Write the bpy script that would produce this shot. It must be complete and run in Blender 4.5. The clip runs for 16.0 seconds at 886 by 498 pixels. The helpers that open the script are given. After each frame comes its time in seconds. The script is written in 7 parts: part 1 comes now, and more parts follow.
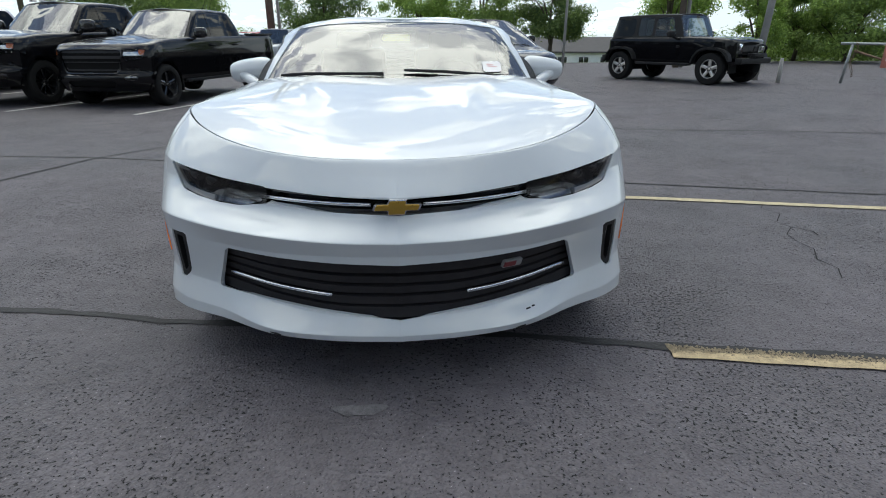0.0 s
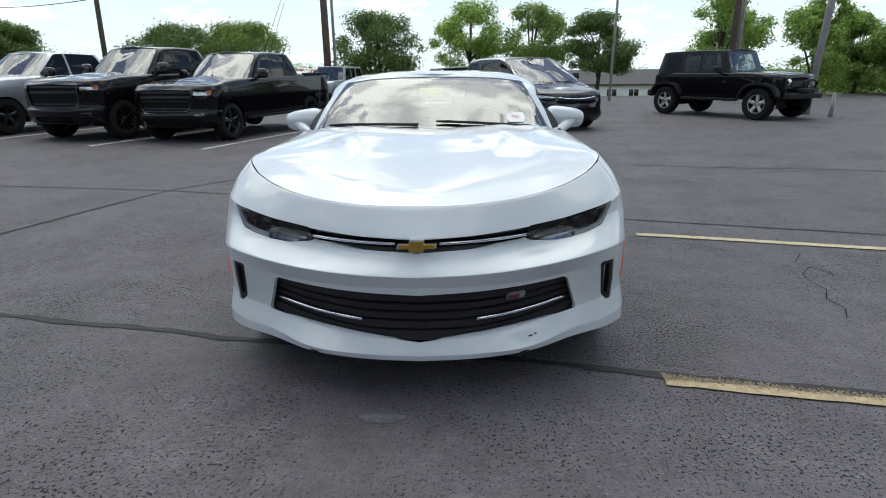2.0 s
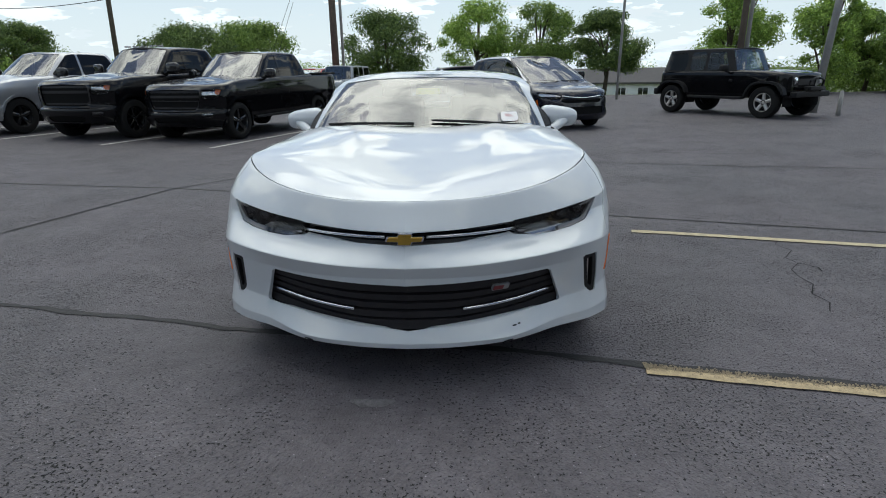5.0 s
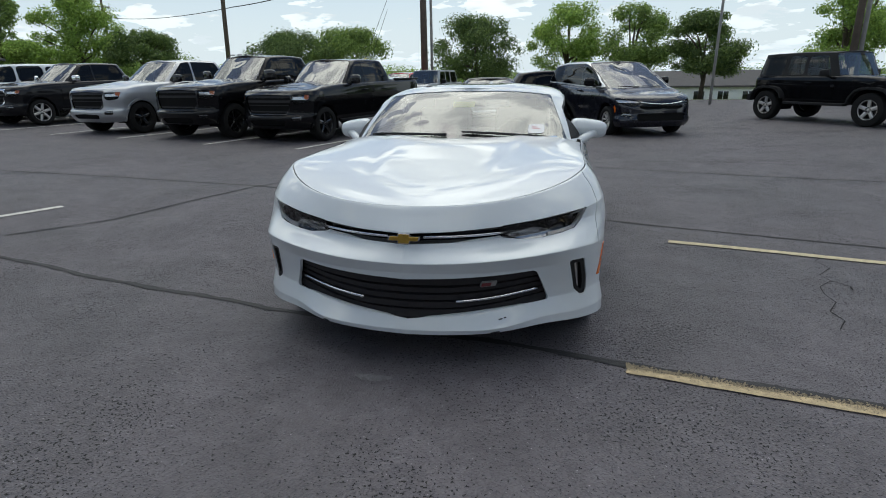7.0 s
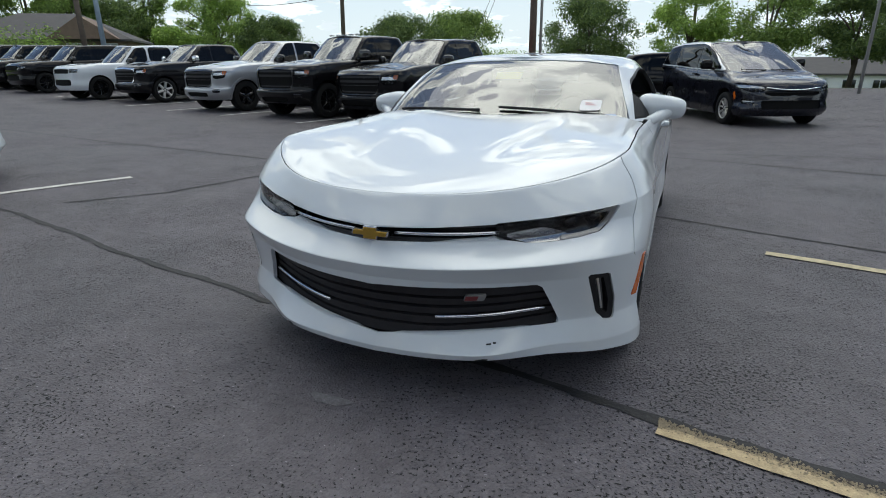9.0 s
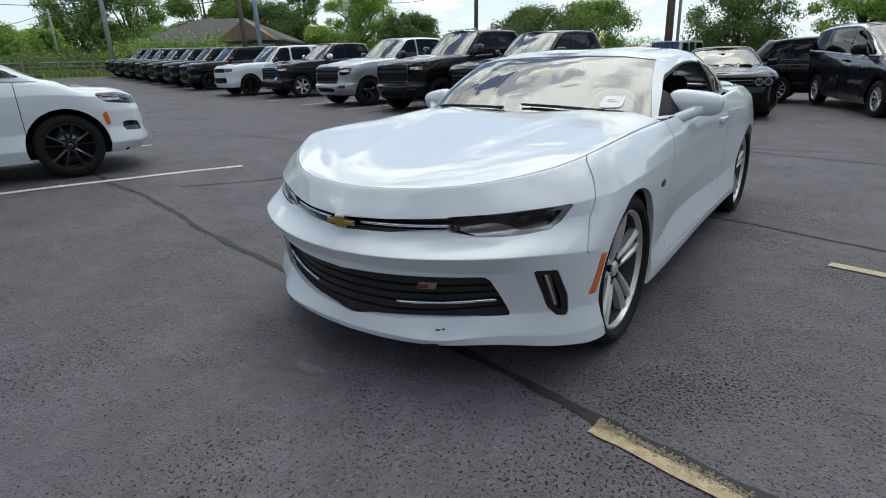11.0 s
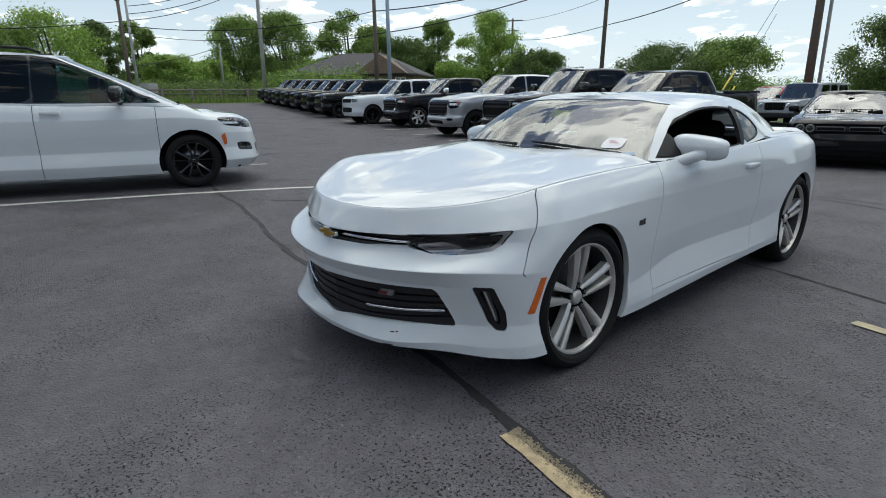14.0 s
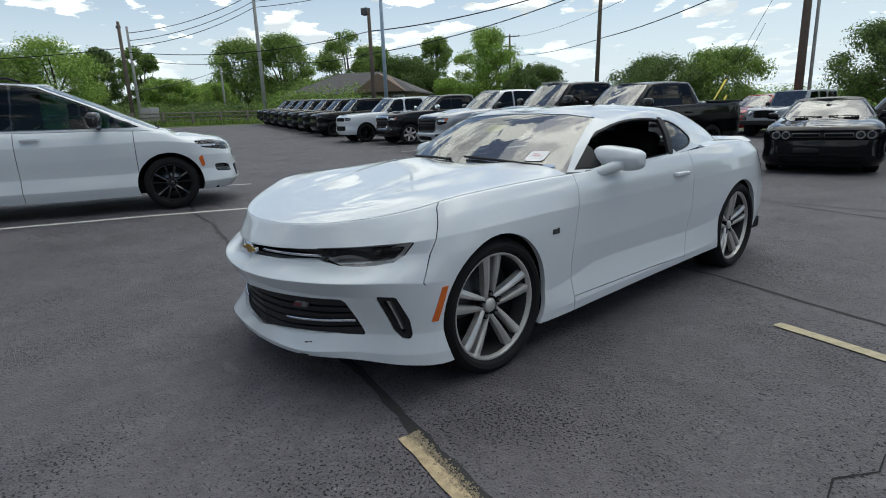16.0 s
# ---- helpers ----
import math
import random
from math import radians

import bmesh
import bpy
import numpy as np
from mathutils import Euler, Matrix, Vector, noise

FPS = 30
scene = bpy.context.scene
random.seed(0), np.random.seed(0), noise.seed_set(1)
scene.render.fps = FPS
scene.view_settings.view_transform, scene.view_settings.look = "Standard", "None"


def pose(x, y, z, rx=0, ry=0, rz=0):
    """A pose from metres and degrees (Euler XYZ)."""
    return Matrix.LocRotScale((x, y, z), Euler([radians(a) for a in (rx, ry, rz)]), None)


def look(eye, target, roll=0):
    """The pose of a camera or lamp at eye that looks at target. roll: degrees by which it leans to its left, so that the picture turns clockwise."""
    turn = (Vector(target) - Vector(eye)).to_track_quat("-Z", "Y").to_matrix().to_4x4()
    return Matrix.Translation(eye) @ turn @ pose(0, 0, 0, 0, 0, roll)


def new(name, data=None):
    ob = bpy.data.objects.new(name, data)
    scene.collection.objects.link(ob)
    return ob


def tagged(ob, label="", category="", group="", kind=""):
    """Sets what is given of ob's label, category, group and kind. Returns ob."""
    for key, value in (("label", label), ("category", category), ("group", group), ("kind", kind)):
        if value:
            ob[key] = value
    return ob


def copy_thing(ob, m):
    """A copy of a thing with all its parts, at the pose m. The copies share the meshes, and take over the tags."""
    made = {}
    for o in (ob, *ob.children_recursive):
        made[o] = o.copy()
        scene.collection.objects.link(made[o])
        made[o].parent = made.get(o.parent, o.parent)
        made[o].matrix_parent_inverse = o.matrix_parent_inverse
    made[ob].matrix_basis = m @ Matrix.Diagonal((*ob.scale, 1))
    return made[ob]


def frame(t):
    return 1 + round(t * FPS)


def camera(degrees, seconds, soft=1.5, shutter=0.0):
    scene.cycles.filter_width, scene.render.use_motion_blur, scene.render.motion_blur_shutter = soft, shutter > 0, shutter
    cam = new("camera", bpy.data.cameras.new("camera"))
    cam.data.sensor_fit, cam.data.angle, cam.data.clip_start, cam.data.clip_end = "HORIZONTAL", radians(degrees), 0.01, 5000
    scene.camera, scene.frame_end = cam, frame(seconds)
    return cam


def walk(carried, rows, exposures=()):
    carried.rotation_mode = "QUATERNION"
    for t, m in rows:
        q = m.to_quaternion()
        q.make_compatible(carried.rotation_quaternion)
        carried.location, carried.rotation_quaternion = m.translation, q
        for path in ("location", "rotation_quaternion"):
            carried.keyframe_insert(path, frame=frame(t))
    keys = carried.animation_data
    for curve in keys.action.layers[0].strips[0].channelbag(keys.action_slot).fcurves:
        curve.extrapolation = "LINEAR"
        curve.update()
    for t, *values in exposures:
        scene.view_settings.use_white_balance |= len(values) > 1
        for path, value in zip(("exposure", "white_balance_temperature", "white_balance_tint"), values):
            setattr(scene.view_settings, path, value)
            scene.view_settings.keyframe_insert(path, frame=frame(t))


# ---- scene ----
cam = camera(76.8, 16.0, 1.0)
PATH = [
    (0, (0.038, -2.584, 1.179), (0.156, -0.716, 0.474), -0.2),
    (0.5, (0.037, -2.64, 1.231), (0.127, -0.765, 0.542), -0.7),
    (1, (0.099, -2.749, 1.275), (0.141, -0.86, 0.618), -1.0),
    (1.5, (0.147, -2.844, 1.302), (0.139, -0.944, 0.679), -0.9),
    (2, (0.154, -2.891, 1.309), (0.105, -0.985, 0.704), -0.7),
    (2.5, (0.155, -2.91, 1.307), (0.082, -1.006, 0.699), -0.5),
    (3, (0.17, -2.914, 1.296), (0.085, -1.015, 0.674), -0.6),
    (5.3, (0.272, -3.046, 1.33), (0.191, -1.141, 0.725), -0.9),
    (5.5, (0.293, -3.098, 1.347), (0.198, -1.193, 0.745), -1.0),
    (6, (0.34, -3.194, 1.379), (0.185, -1.29, 0.787), -0.9),
    (6.5, (0.466, -3.259, 1.399), (0.2, -1.366, 0.811), -1.0),
    (7, (0.685, -3.275, 1.403), (0.3, -1.405, 0.806), -1.0),
    (7.5, (0.768, -3.188, 1.385), (0.3, -1.342, 0.773), -0.4),
    (8, (0.788, -2.981, 1.335), (0.25, -1.157, 0.715), 0.2),
    (8.5, (0.872, -2.767, 1.303), (0.239, -0.975, 0.678), 0.0),
    (9, (1.019, -2.582, 1.271), (0.285, -0.834, 0.636), -0.7),
    (9.2, (1.037, -2.552, 1.249), (0.269, -0.818, 0.614), -0.7),
    (11.3, (1.749, -2.386, 1.301), (0.574, -0.901, 0.658), -2.1),
    (11.5, (1.787, -2.395, 1.3), (0.586, -0.928, 0.663), -1.9),
    (12, (1.94, -2.414, 1.297), (0.673, -0.994, 0.682), -1.3),
    (12.5, (2.083, -2.372, 1.32), (0.755, -0.997, 0.732), -0.6),
    (13, (2.21, -2.258, 1.328), (0.82, -0.94, 0.754), -0.3),
    (13.5, (2.303, -2.191, 1.311), (0.868, -0.915, 0.752), -0.4),
    (14, (2.376, -2.183, 1.312), (0.925, -0.913, 0.78), -0.7),
    (14.5, (2.528, -2.219, 1.326), (1.086, -0.93, 0.818), -0.7),
    (15, (2.625, -2.217, 1.327), (1.193, -0.911, 0.832), -0.7),
    (15.5, (2.692, -2.095, 1.315), (1.246, -0.801, 0.828), -1.4),
    (16, (2.763, -1.921, 1.315), (1.289, -0.657, 0.836), -2.2),
]
EXPOSURES = [(t, e, 6110, 6) for t, e in ((0, 0.20), (2, 0.23), (3, 0.35), (5.5, -0.10), (6, -0.08), (6.5, -0.10), (7.5, -0.14), (8, 0.07), (8.5, 0.12), (9, 0.02), (11.5, 0.14), (12, 0.16), (12.5, 0.15), (13, -0.02), (14.5, -0.02), (16, -0.10))]
walk(cam, [(t, look(eye, target, roll)) for t, eye, target, roll in PATH], EXPOSURES)

# ---- light ----
SUN = Vector((-0.08, 0.36, 0.93)).normalized()
world = bpy.data.worlds.new("sky")
scene.world = world
world.use_nodes = True
wt = world.node_tree
wt.nodes.clear()
sky = wt.nodes.new("ShaderNodeTexSky")
sky.sky_type, sky.sun_disc = "NISHITA", False
sky.sun_elevation, sky.sun_rotation = math.asin(SUN.z), math.atan2(SUN.x, SUN.y)
sky.air_density, sky.dust_density, sky.ozone_density = 1.0, 1.6, 1.0
wc = wt.nodes.new("ShaderNodeTexCoord")
sep = wt.nodes.new("ShaderNodeSeparateXYZ")
wt.links.new(wc.outputs["Generated"], sep.inputs[0])


def wmath(op, a, b=None, clamp=False):
    n = wt.nodes.new("ShaderNodeMath")
    n.operation, n.use_clamp = op, clamp
    for k, v in enumerate((a, b)):
        if v is None:
            continue
        if isinstance(v, (int, float)):
            n.inputs[k].default_value = v
        else:
            wt.links.new(v, n.inputs[k])
    return n.outputs[0]


up = wmath("ADD", wmath("MAXIMUM", sep.outputs[2], 0.0), 0.22)
flat = wt.nodes.new("ShaderNodeCombineXYZ")
flat.inputs[2].default_value = 3.7
wt.links.new(wmath("DIVIDE", sep.outputs[0], up), flat.inputs[0])
wt.links.new(wmath("DIVIDE", sep.outputs[1], up), flat.inputs[1])
puffs = wt.nodes.new("ShaderNodeTexNoise")
puffs.inputs["Scale"].default_value, puffs.inputs["Detail"].default_value = 3.1, 9.0
puffs.inputs["Roughness"].default_value = 0.57
wt.links.new(flat.outputs[0], puffs.inputs["Vector"])
toward = wt.nodes.new("ShaderNodeVectorMath")
toward.operation = "DOT_PRODUCT"
toward.inputs[1].default_value = SUN
wt.links.new(wc.outputs["Generated"], toward.inputs[0])
veil = wt.nodes.new("ShaderNodeMapRange")
veil.interpolation_type = "SMOOTHSTEP"
for k, val in (("From Min", 0.45), ("From Max", 1.0), ("To Min", 1.0), ("To Max", 1.7)):
    veil.inputs[k].default_value = val
wt.links.new(toward.outputs["Value"], veil.inputs["Value"])
# the cover thickens towards the veiled sun, where the clouds also stand brighter
thick = wmath("ADD", puffs.outputs["Fac"], wmath("MULTIPLY", wmath("SUBTRACT", veil.outputs[0], 1.0), 0.075))
cover = wt.nodes.new("ShaderNodeMapRange")
cover.interpolation_type = "SMOOTHSTEP"
cover.inputs["From Min"].default_value, cover.inputs["From Max"].default_value = 0.528, 0.558
wt.links.new(thick, cover.inputs["Value"])
shade = wt.nodes.new("ShaderNodeTexNoise")
shade.inputs["Scale"].default_value, shade.inputs["Detail"].default_value = 5.2, 7.0
wt.links.new(flat.outputs[0], shade.inputs["Vector"])
core = wt.nodes.new("ShaderNodeMapRange")
core.interpolation_type = "SMOOTHSTEP"
core.inputs["From Min"].default_value, core.inputs["From Max"].default_value = 0.44, 0.60
wt.links.new(shade.outputs["Fac"], core.inputs["Value"])
body_tone = wt.nodes.new("ShaderNodeMix")
body_tone.data_type = "RGBA"
body_tone.inputs["A"].default_value, body_tone.inputs["B"].default_value = (13.2, 12.9, 11.6, 1), (6.2, 6.2, 6.0, 1)
wt.links.new(core.outputs[0], body_tone.inputs["Factor"])
glow = wt.nodes.new("ShaderNodeVectorMath")
glow.operation = "SCALE"
wt.links.new(body_tone.outputs["Result"], glow.inputs[0])
wt.links.new(veil.outputs[0], glow.inputs["Scale"])
clouds = wt.nodes.new("ShaderNodeMix")
clouds.data_type = "RGBA"
wt.links.new(cover.outputs[0], clouds.inputs["Factor"])
wt.links.new(sky.outputs[0], clouds.inputs["A"])
wt.links.new(glow.outputs[0], clouds.inputs["B"])
haze = wt.nodes.new("ShaderNodeMapRange")
haze.interpolation_type = "SMOOTHSTEP"
haze.inputs["From Min"].default_value, haze.inputs["From Max"].default_value = 0.34, -0.02
wt.links.new(sep.outputs[2], haze.inputs["Value"])
hazy = wt.nodes.new("ShaderNodeMix")
hazy.data_type = "RGBA"
hazy.inputs["B"].default_value = (7.9, 8.6, 8.9, 1)
wt.links.new(wmath("MULTIPLY", haze.outputs[0], 0.85), hazy.inputs["Factor"])
wt.links.new(clouds.outputs["Result"], hazy.inputs["A"])
bg = wt.nodes.new("ShaderNodeBackground")
bg.inputs["Strength"].default_value = 0.115
wt.links.new(hazy.outputs["Result"], bg.inputs["Color"])
wo = wt.nodes.new("ShaderNodeOutputWorld")
wt.links.new(bg.outputs[0], wo.inputs["Surface"])

sun = new("sun", bpy.data.lights.new("sun", "SUN"))
sun.data.energy, sun.data.angle, sun.data.color = 0.72, radians(64.0), (1.0, 0.95, 0.87)
sun.matrix_world = look(SUN * 60, (0, 0, 0))


# ---- materials ----
from mathutils.bvhtree import BVHTree

def mat(name, color, rough=0.5, metal=0.0, coat=0.0, vary=0.0, scale=8.0, bump=0.0, bump_scale=60.0, trans=0.0, emit=0.0, ior=1.5, objects=0.0, tint=None):
    """A procedural surface: colour broken up at two scales, gloss that varies with it, and fine relief."""
    m = bpy.data.materials.new(name)
    m.use_nodes = True
    nt = m.node_tree
    b = nt.nodes["Principled BSDF"]
    b.inputs["Base Color"].default_value = (*color, 1)
    b.inputs["Roughness"].default_value = rough
    b.inputs["Metallic"].default_value = metal
    b.inputs["Coat Weight"].default_value = coat
    b.inputs["Coat Roughness"].default_value = 0.03
    b.inputs["Transmission Weight"].default_value = trans
    b.inputs["IOR"].default_value = ior
    if coat >= 1.0:
        b.inputs["Specular IOR Level"].default_value = 0.15
    if emit:
        b.inputs["Emission Color"].default_value = (*color, 1)
        b.inputs["Emission Strength"].default_value = emit
    co = nt.nodes.new("ShaderNodeTexCoord")
    if vary:
        big = nt.nodes.new("ShaderNodeTexNoise")
        big.inputs["Scale"].default_value, big.inputs["Detail"].default_value = scale, 6.0
        nt.links.new(co.outputs["Object"], big.inputs["Vector"])
        fine = nt.nodes.new("ShaderNodeTexNoise")
        fine.inputs["Scale"].default_value, fine.inputs["Detail"].default_value = scale * 9, 3.0
        nt.links.new(co.outputs["Object"], fine.inputs["Vector"])
        add = nt.nodes.new("ShaderNodeMath")
        add.operation = "MULTIPLY_ADD"
        add.inputs[1].default_value = 0.6
        nt.links.new(big.outputs["Fac"], add.inputs[0])
        half = nt.nodes.new("ShaderNodeMath")
        half.operation = "MULTIPLY"
        half.inputs[1].default_value = 0.4
        nt.links.new(fine.outputs["Fac"], half.inputs[0])
        nt.links.new(half.outputs[0], add.inputs[2])
        ramp = nt.nodes.new("ShaderNodeMapRange")
        ramp.inputs["From Min"].default_value, ramp.inputs["From Max"].default_value = 0.3, 0.7
        nt.links.new(add.outputs[0], ramp.inputs["Value"])
        mix = nt.nodes.new("ShaderNodeMix")
        mix.data_type = "RGBA"
        lo = [c * (1 - vary) for c in color]
        hi = [min(1, c * (1 + vary)) for c in (tint or color)]
        mix.inputs["A"].default_value, mix.inputs["B"].default_value = (*lo, 1), (*hi, 1)
        nt.links.new(ramp.outputs[0], mix.inputs["Factor"])
        out = mix.outputs["Result"]
        if objects:
            info = nt.nodes.new("ShaderNodeObjectInfo")
            hsv = nt.nodes.new("ShaderNodeHueSaturation")
            mr = nt.nodes.new("ShaderNodeMapRange")
            mr.inputs["To Min"].default_value, mr.inputs["To Max"].default_value = 1 - objects, 1 + objects
            nt.links.new(info.outputs["Random"], mr.inputs["Value"])
            nt.links.new(mr.outputs[0], hsv.inputs["Value"])
            nt.links.new(out, hsv.inputs["Color"])
            out = hsv.outputs[0]
        nt.links.new(out, b.inputs["Base Color"])
        rr = nt.nodes.new("ShaderNodeMapRange")
        rr.inputs["To Min"].default_value, rr.inputs["To Max"].default_value = rough * 0.85, min(1, rough * 1.15)
        nt.links.new(ramp.outputs[0], rr.inputs["Value"])
        nt.links.new(rr.outputs[0], b.inputs["Roughness"])
    if bump:
        nz = nt.nodes.new("ShaderNodeTexNoise")
        nz.inputs["Scale"].default_value, nz.inputs["Detail"].default_value = bump_scale, 5.0
        nt.links.new(co.outputs["Object"], nz.inputs["Vector"])
        bp = nt.nodes.new("ShaderNodeBump")
        bp.inputs["Strength"].default_value, bp.inputs["Distance"].default_value = bump, 0.01
        nt.links.new(nz.outputs["Fac"], bp.inputs["Height"])
        nt.links.new(bp.outputs[0], b.inputs["Normal"])
    return m


def glass_mat(name, color, rough=0.0, ior=1.62):
    """Car glass: mirror gloss over a tinted see-through body."""
    m = bpy.data.materials.new(name)
    m.use_nodes = True
    nt = m.node_tree
    nt.nodes.clear()
    out = nt.nodes.new("ShaderNodeOutputMaterial")
    thru = nt.nodes.new("ShaderNodeBsdfTransparent")
    thru.inputs[0].default_value = (*color, 1)
    gl = nt.nodes.new("ShaderNodeBsdfGlossy")
    gl.inputs["Roughness"].default_value = rough
    gl.inputs["Color"].default_value = (1, 1, 1, 1)
    fr = nt.nodes.new("ShaderNodeFresnel")
    fr.inputs[0].default_value = ior
    mix = nt.nodes.new("ShaderNodeMixShader")
    nt.links.new(fr.outputs[0], mix.inputs[0])
    nt.links.new(thru.outputs[0], mix.inputs[1])
    nt.links.new(gl.outputs[0], mix.inputs[2])
    nt.links.new(mix.outputs[0], out.inputs[0])
    return m


WHITE = mat("white_paint", (0.655, 0.685, 0.71), 0.35, 0, 1.0, 0.015, 3)
BLACK = mat("black_paint", (0.004, 0.004, 0.005), 0.25, 0, 1.0, 0.1, 3)
NAVY = mat("dark_navy_paint", (0.013, 0.014, 0.022), 0.28, 0.3, 1.0, 0.1, 3)
SILVER = mat("silver_paint", (0.40, 0.41, 0.43), 0.34, 0.6, 1.0, 0.04, 3)
DARKGREY = mat("dark_grey_paint", (0.012, 0.012, 0.014), 0.30, 0.3, 1.0, 0.1, 3)
RED = mat("red_paint", (0.33, 0.012, 0.018), 0.3, 0.1, 1.0, 0.05, 3)
CHROME = mat("chrome", (0.75, 0.76, 0.78), 0.10, 1.0)
BRIGHTTRIM = mat("bright_trim", (0.72, 0.73, 0.75), 0.38, 0.6)
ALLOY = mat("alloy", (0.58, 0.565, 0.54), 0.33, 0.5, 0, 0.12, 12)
# darker copy of the alloy: shade inside the wheels is put into its colour
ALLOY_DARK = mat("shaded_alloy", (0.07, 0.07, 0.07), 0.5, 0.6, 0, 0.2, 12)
GLOSSBLACK = mat("gloss_black", (0.008, 0.008, 0.009), 0.18, 0, 0.6)
TRIM = mat("black_plastic", (0.018, 0.018, 0.019), 0.52, 0, 0, 0.2, 20, 0.15, 400)
GRILLE = mat("grille_plastic", (0.030, 0.028, 0.030), 0.45, 0, 0, 0.2, 25, 0.1, 300)
GREYTRIM = mat("grey_plastic", (0.075, 0.075, 0.077), 0.6, 0, 0, 0.15, 20, 0.2, 300)
# near-black colour that stands for the shade inside openings and under bodies
VOID = mat("cavity_shade", (0.006, 0.006, 0.006), 0.9)
RUBBER = mat("rubber", (0.011, 0.011, 0.011), 0.75, 0, 0, 0.35, 14, 0.2, 120)
CABIN = mat("dark_cabin_trim", (0.020, 0.019, 0.019), 0.7, 0, 0, 0.25, 12, 0.2, 200)
SEATCLOTH = mat("seat_leather", (0.018, 0.016, 0.016), 0.55, 0, 0, 0.25, 18, 0.3, 160)
GLASS = glass_mat("clear_glass", (0.78, 0.82, 0.81), 0.0, 2.35)
TINTED = glass_mat("tinted_glass", (0.05, 0.055, 0.06), 0.0, 1.36)
TEAL = glass_mat("green_tinted_glass", (0.24, 0.40, 0.43), 0.0, 1.4)
SMOKE = glass_mat("lightly_tinted_glass", (0.42, 0.46, 0.46), 0.0, 1.55)
LENS = glass_mat("lamp_lens", (0.62, 0.64, 0.66))
CLEARLENS = glass_mat("clear_lamp_lens", (0.93, 0.94, 0.95), 0.0, 1.4)
SMOKED = glass_mat("smoked_lens", (0.78, 0.78, 0.79), 0.0, 1.5)
REFLECTOR = mat("lamp_reflector", (0.55, 0.55, 0.56), 0.16, 1.0)
AMBER = mat("amber_marker", (0.62, 0.13, 0.012), 0.25, 0, 0.7, 0.08, 40)
LAMPGREY = mat("grey_lamp_housing", (0.22, 0.22, 0.23), 0.3, 0.4, 0.5)
LAMPWHITE = mat("pale_lamp_housing", (0.60, 0.61, 0.63), 0.3, 0.35, 0.5)
GOLD = mat("gold_badge", (0.55, 0.36, 0.07), 0.3, 0.75, 0, 0.08, 30)
BADGE_RED = mat("badge_red", (0.13, 0.02, 0.024), 0.35)
PAPER = mat("paper", (0.90, 0.88, 0.87), 0.6, 0, 0, 0.03, 20)
PRINT = mat("faint_red_print", (0.74, 0.50, 0.50), 0.6)
YELLOWTAPE = mat("yellow_sticker", (0.85, 0.88, 0.08), 0.5)
BLUETAPE = mat("blue_strip", (0.34, 0.44, 0.62), 0.4)
for dark in (BLACK, DARKGREY):
    dark.node_tree.nodes["Principled BSDF"].inputs["Coat IOR"].default_value = 1.33
    dark.node_tree.nodes["Principled BSDF"].inputs["Specular IOR Level"].default_value = 0.05
for dull in (TRIM, RUBBER, GRILLE, VOID, CABIN, SEATCLOTH):
    dull.node_tree.nodes["Principled BSDF"].inputs["Specular IOR Level"].default_value = 0.2
WHITE.node_tree.nodes["Principled BSDF"].inputs["Coat IOR"].default_value = 1.5
RING = mat("lamp_ring", (0.22, 0.22, 0.22), 0.4, 0.3)
DISC = mat("brake_disc", (0.25, 0.25, 0.25), 0.35, 1.0, 0, 0.2, 20)


# ---- shapes ----
def smooth01(x):
    x = np.clip(x, 0, 1)
    return x * x * (3 - 2 * x)


class Shell:
    """A surface piece: places V, normals N, its own coordinates T (along, up) and faces F."""

    def __init__(self, V, N, T, F):
        self.V, self.N, self.T, self.F = V, N, T, F

    def moved(self, d):
        return Shell(self.V - self.N * d, self.N, self.T, self.F)

    def flip(self):
        s = np.array([-1, 1, 1])
        return Shell(self.V * s, self.N * s, self.T, [f[::-1] for f in self.F])

    def both(self):
        o = self.flip()
        n = len(self.V)
        return Shell(np.vstack((self.V, o.V)), np.vstack((self.N, o.N)), np.vstack((self.T, o.T)), self.F + [tuple(i + n for i in f) for f in o.F])


def hermite(P, seg, sharp=None, closed_x=False, peak=0.35):
    """Smooth curves through the control rows P (rows, curves, 3), seg steps between rows; sharp rows keep a crease."""
    P = np.asarray(P, float)
    K = len(P)
    seg = [seg] * (K - 1) if isinstance(seg, int) else seg
    sharp = sharp or {}
    h = np.linalg.norm(np.diff(P, axis=0), axis=2, keepdims=True) + 1e-6
    d = np.diff(P, axis=0) / h
    left, right = np.zeros_like(P), np.zeros_like(P)
    for k in range(K):
        if k == 0:
            m = d[0].copy()
            if closed_x:
                m[:, 1:] *= np.reshape(peak, (-1, 1))
            left[k] = right[k] = m
        elif k == K - 1:
            m = d[-1].copy()
            if closed_x:
                m[:, 1:] *= 0.35
            left[k] = right[k] = m
        else:
            m = (h[k] * d[k - 1] + h[k - 1] * d[k]) / (h[k] + h[k - 1])
            s = sharp.get(k, 0.0)
            left[k], right[k] = m * (1 - s) + d[k - 1] * s, m * (1 - s) + d[k] * s
    rows, ts = [], []
    for k in range(K - 1):
        steps = [i / seg[k] for i in range(seg[k] + (k == K - 2))]
        if sharp.get(k, 0) >= 0.6:
            steps.append(0.05)
        if sharp.get(k + 1, 0) >= 0.6:
            steps.append(0.95)
        for t in sorted(steps):
            a, b = 2 * t**3 - 3 * t**2 + 1, t**3 - 2 * t**2 + t
            c, e = -2 * t**3 + 3 * t**2, t**3 - t**2
            rows.append(a * P[k] + b * h[k] * right[k] + c * P[k + 1] + e * h[k] * left[k + 1])
            ts.append(k + t)
    return np.array(rows), np.array(ts)


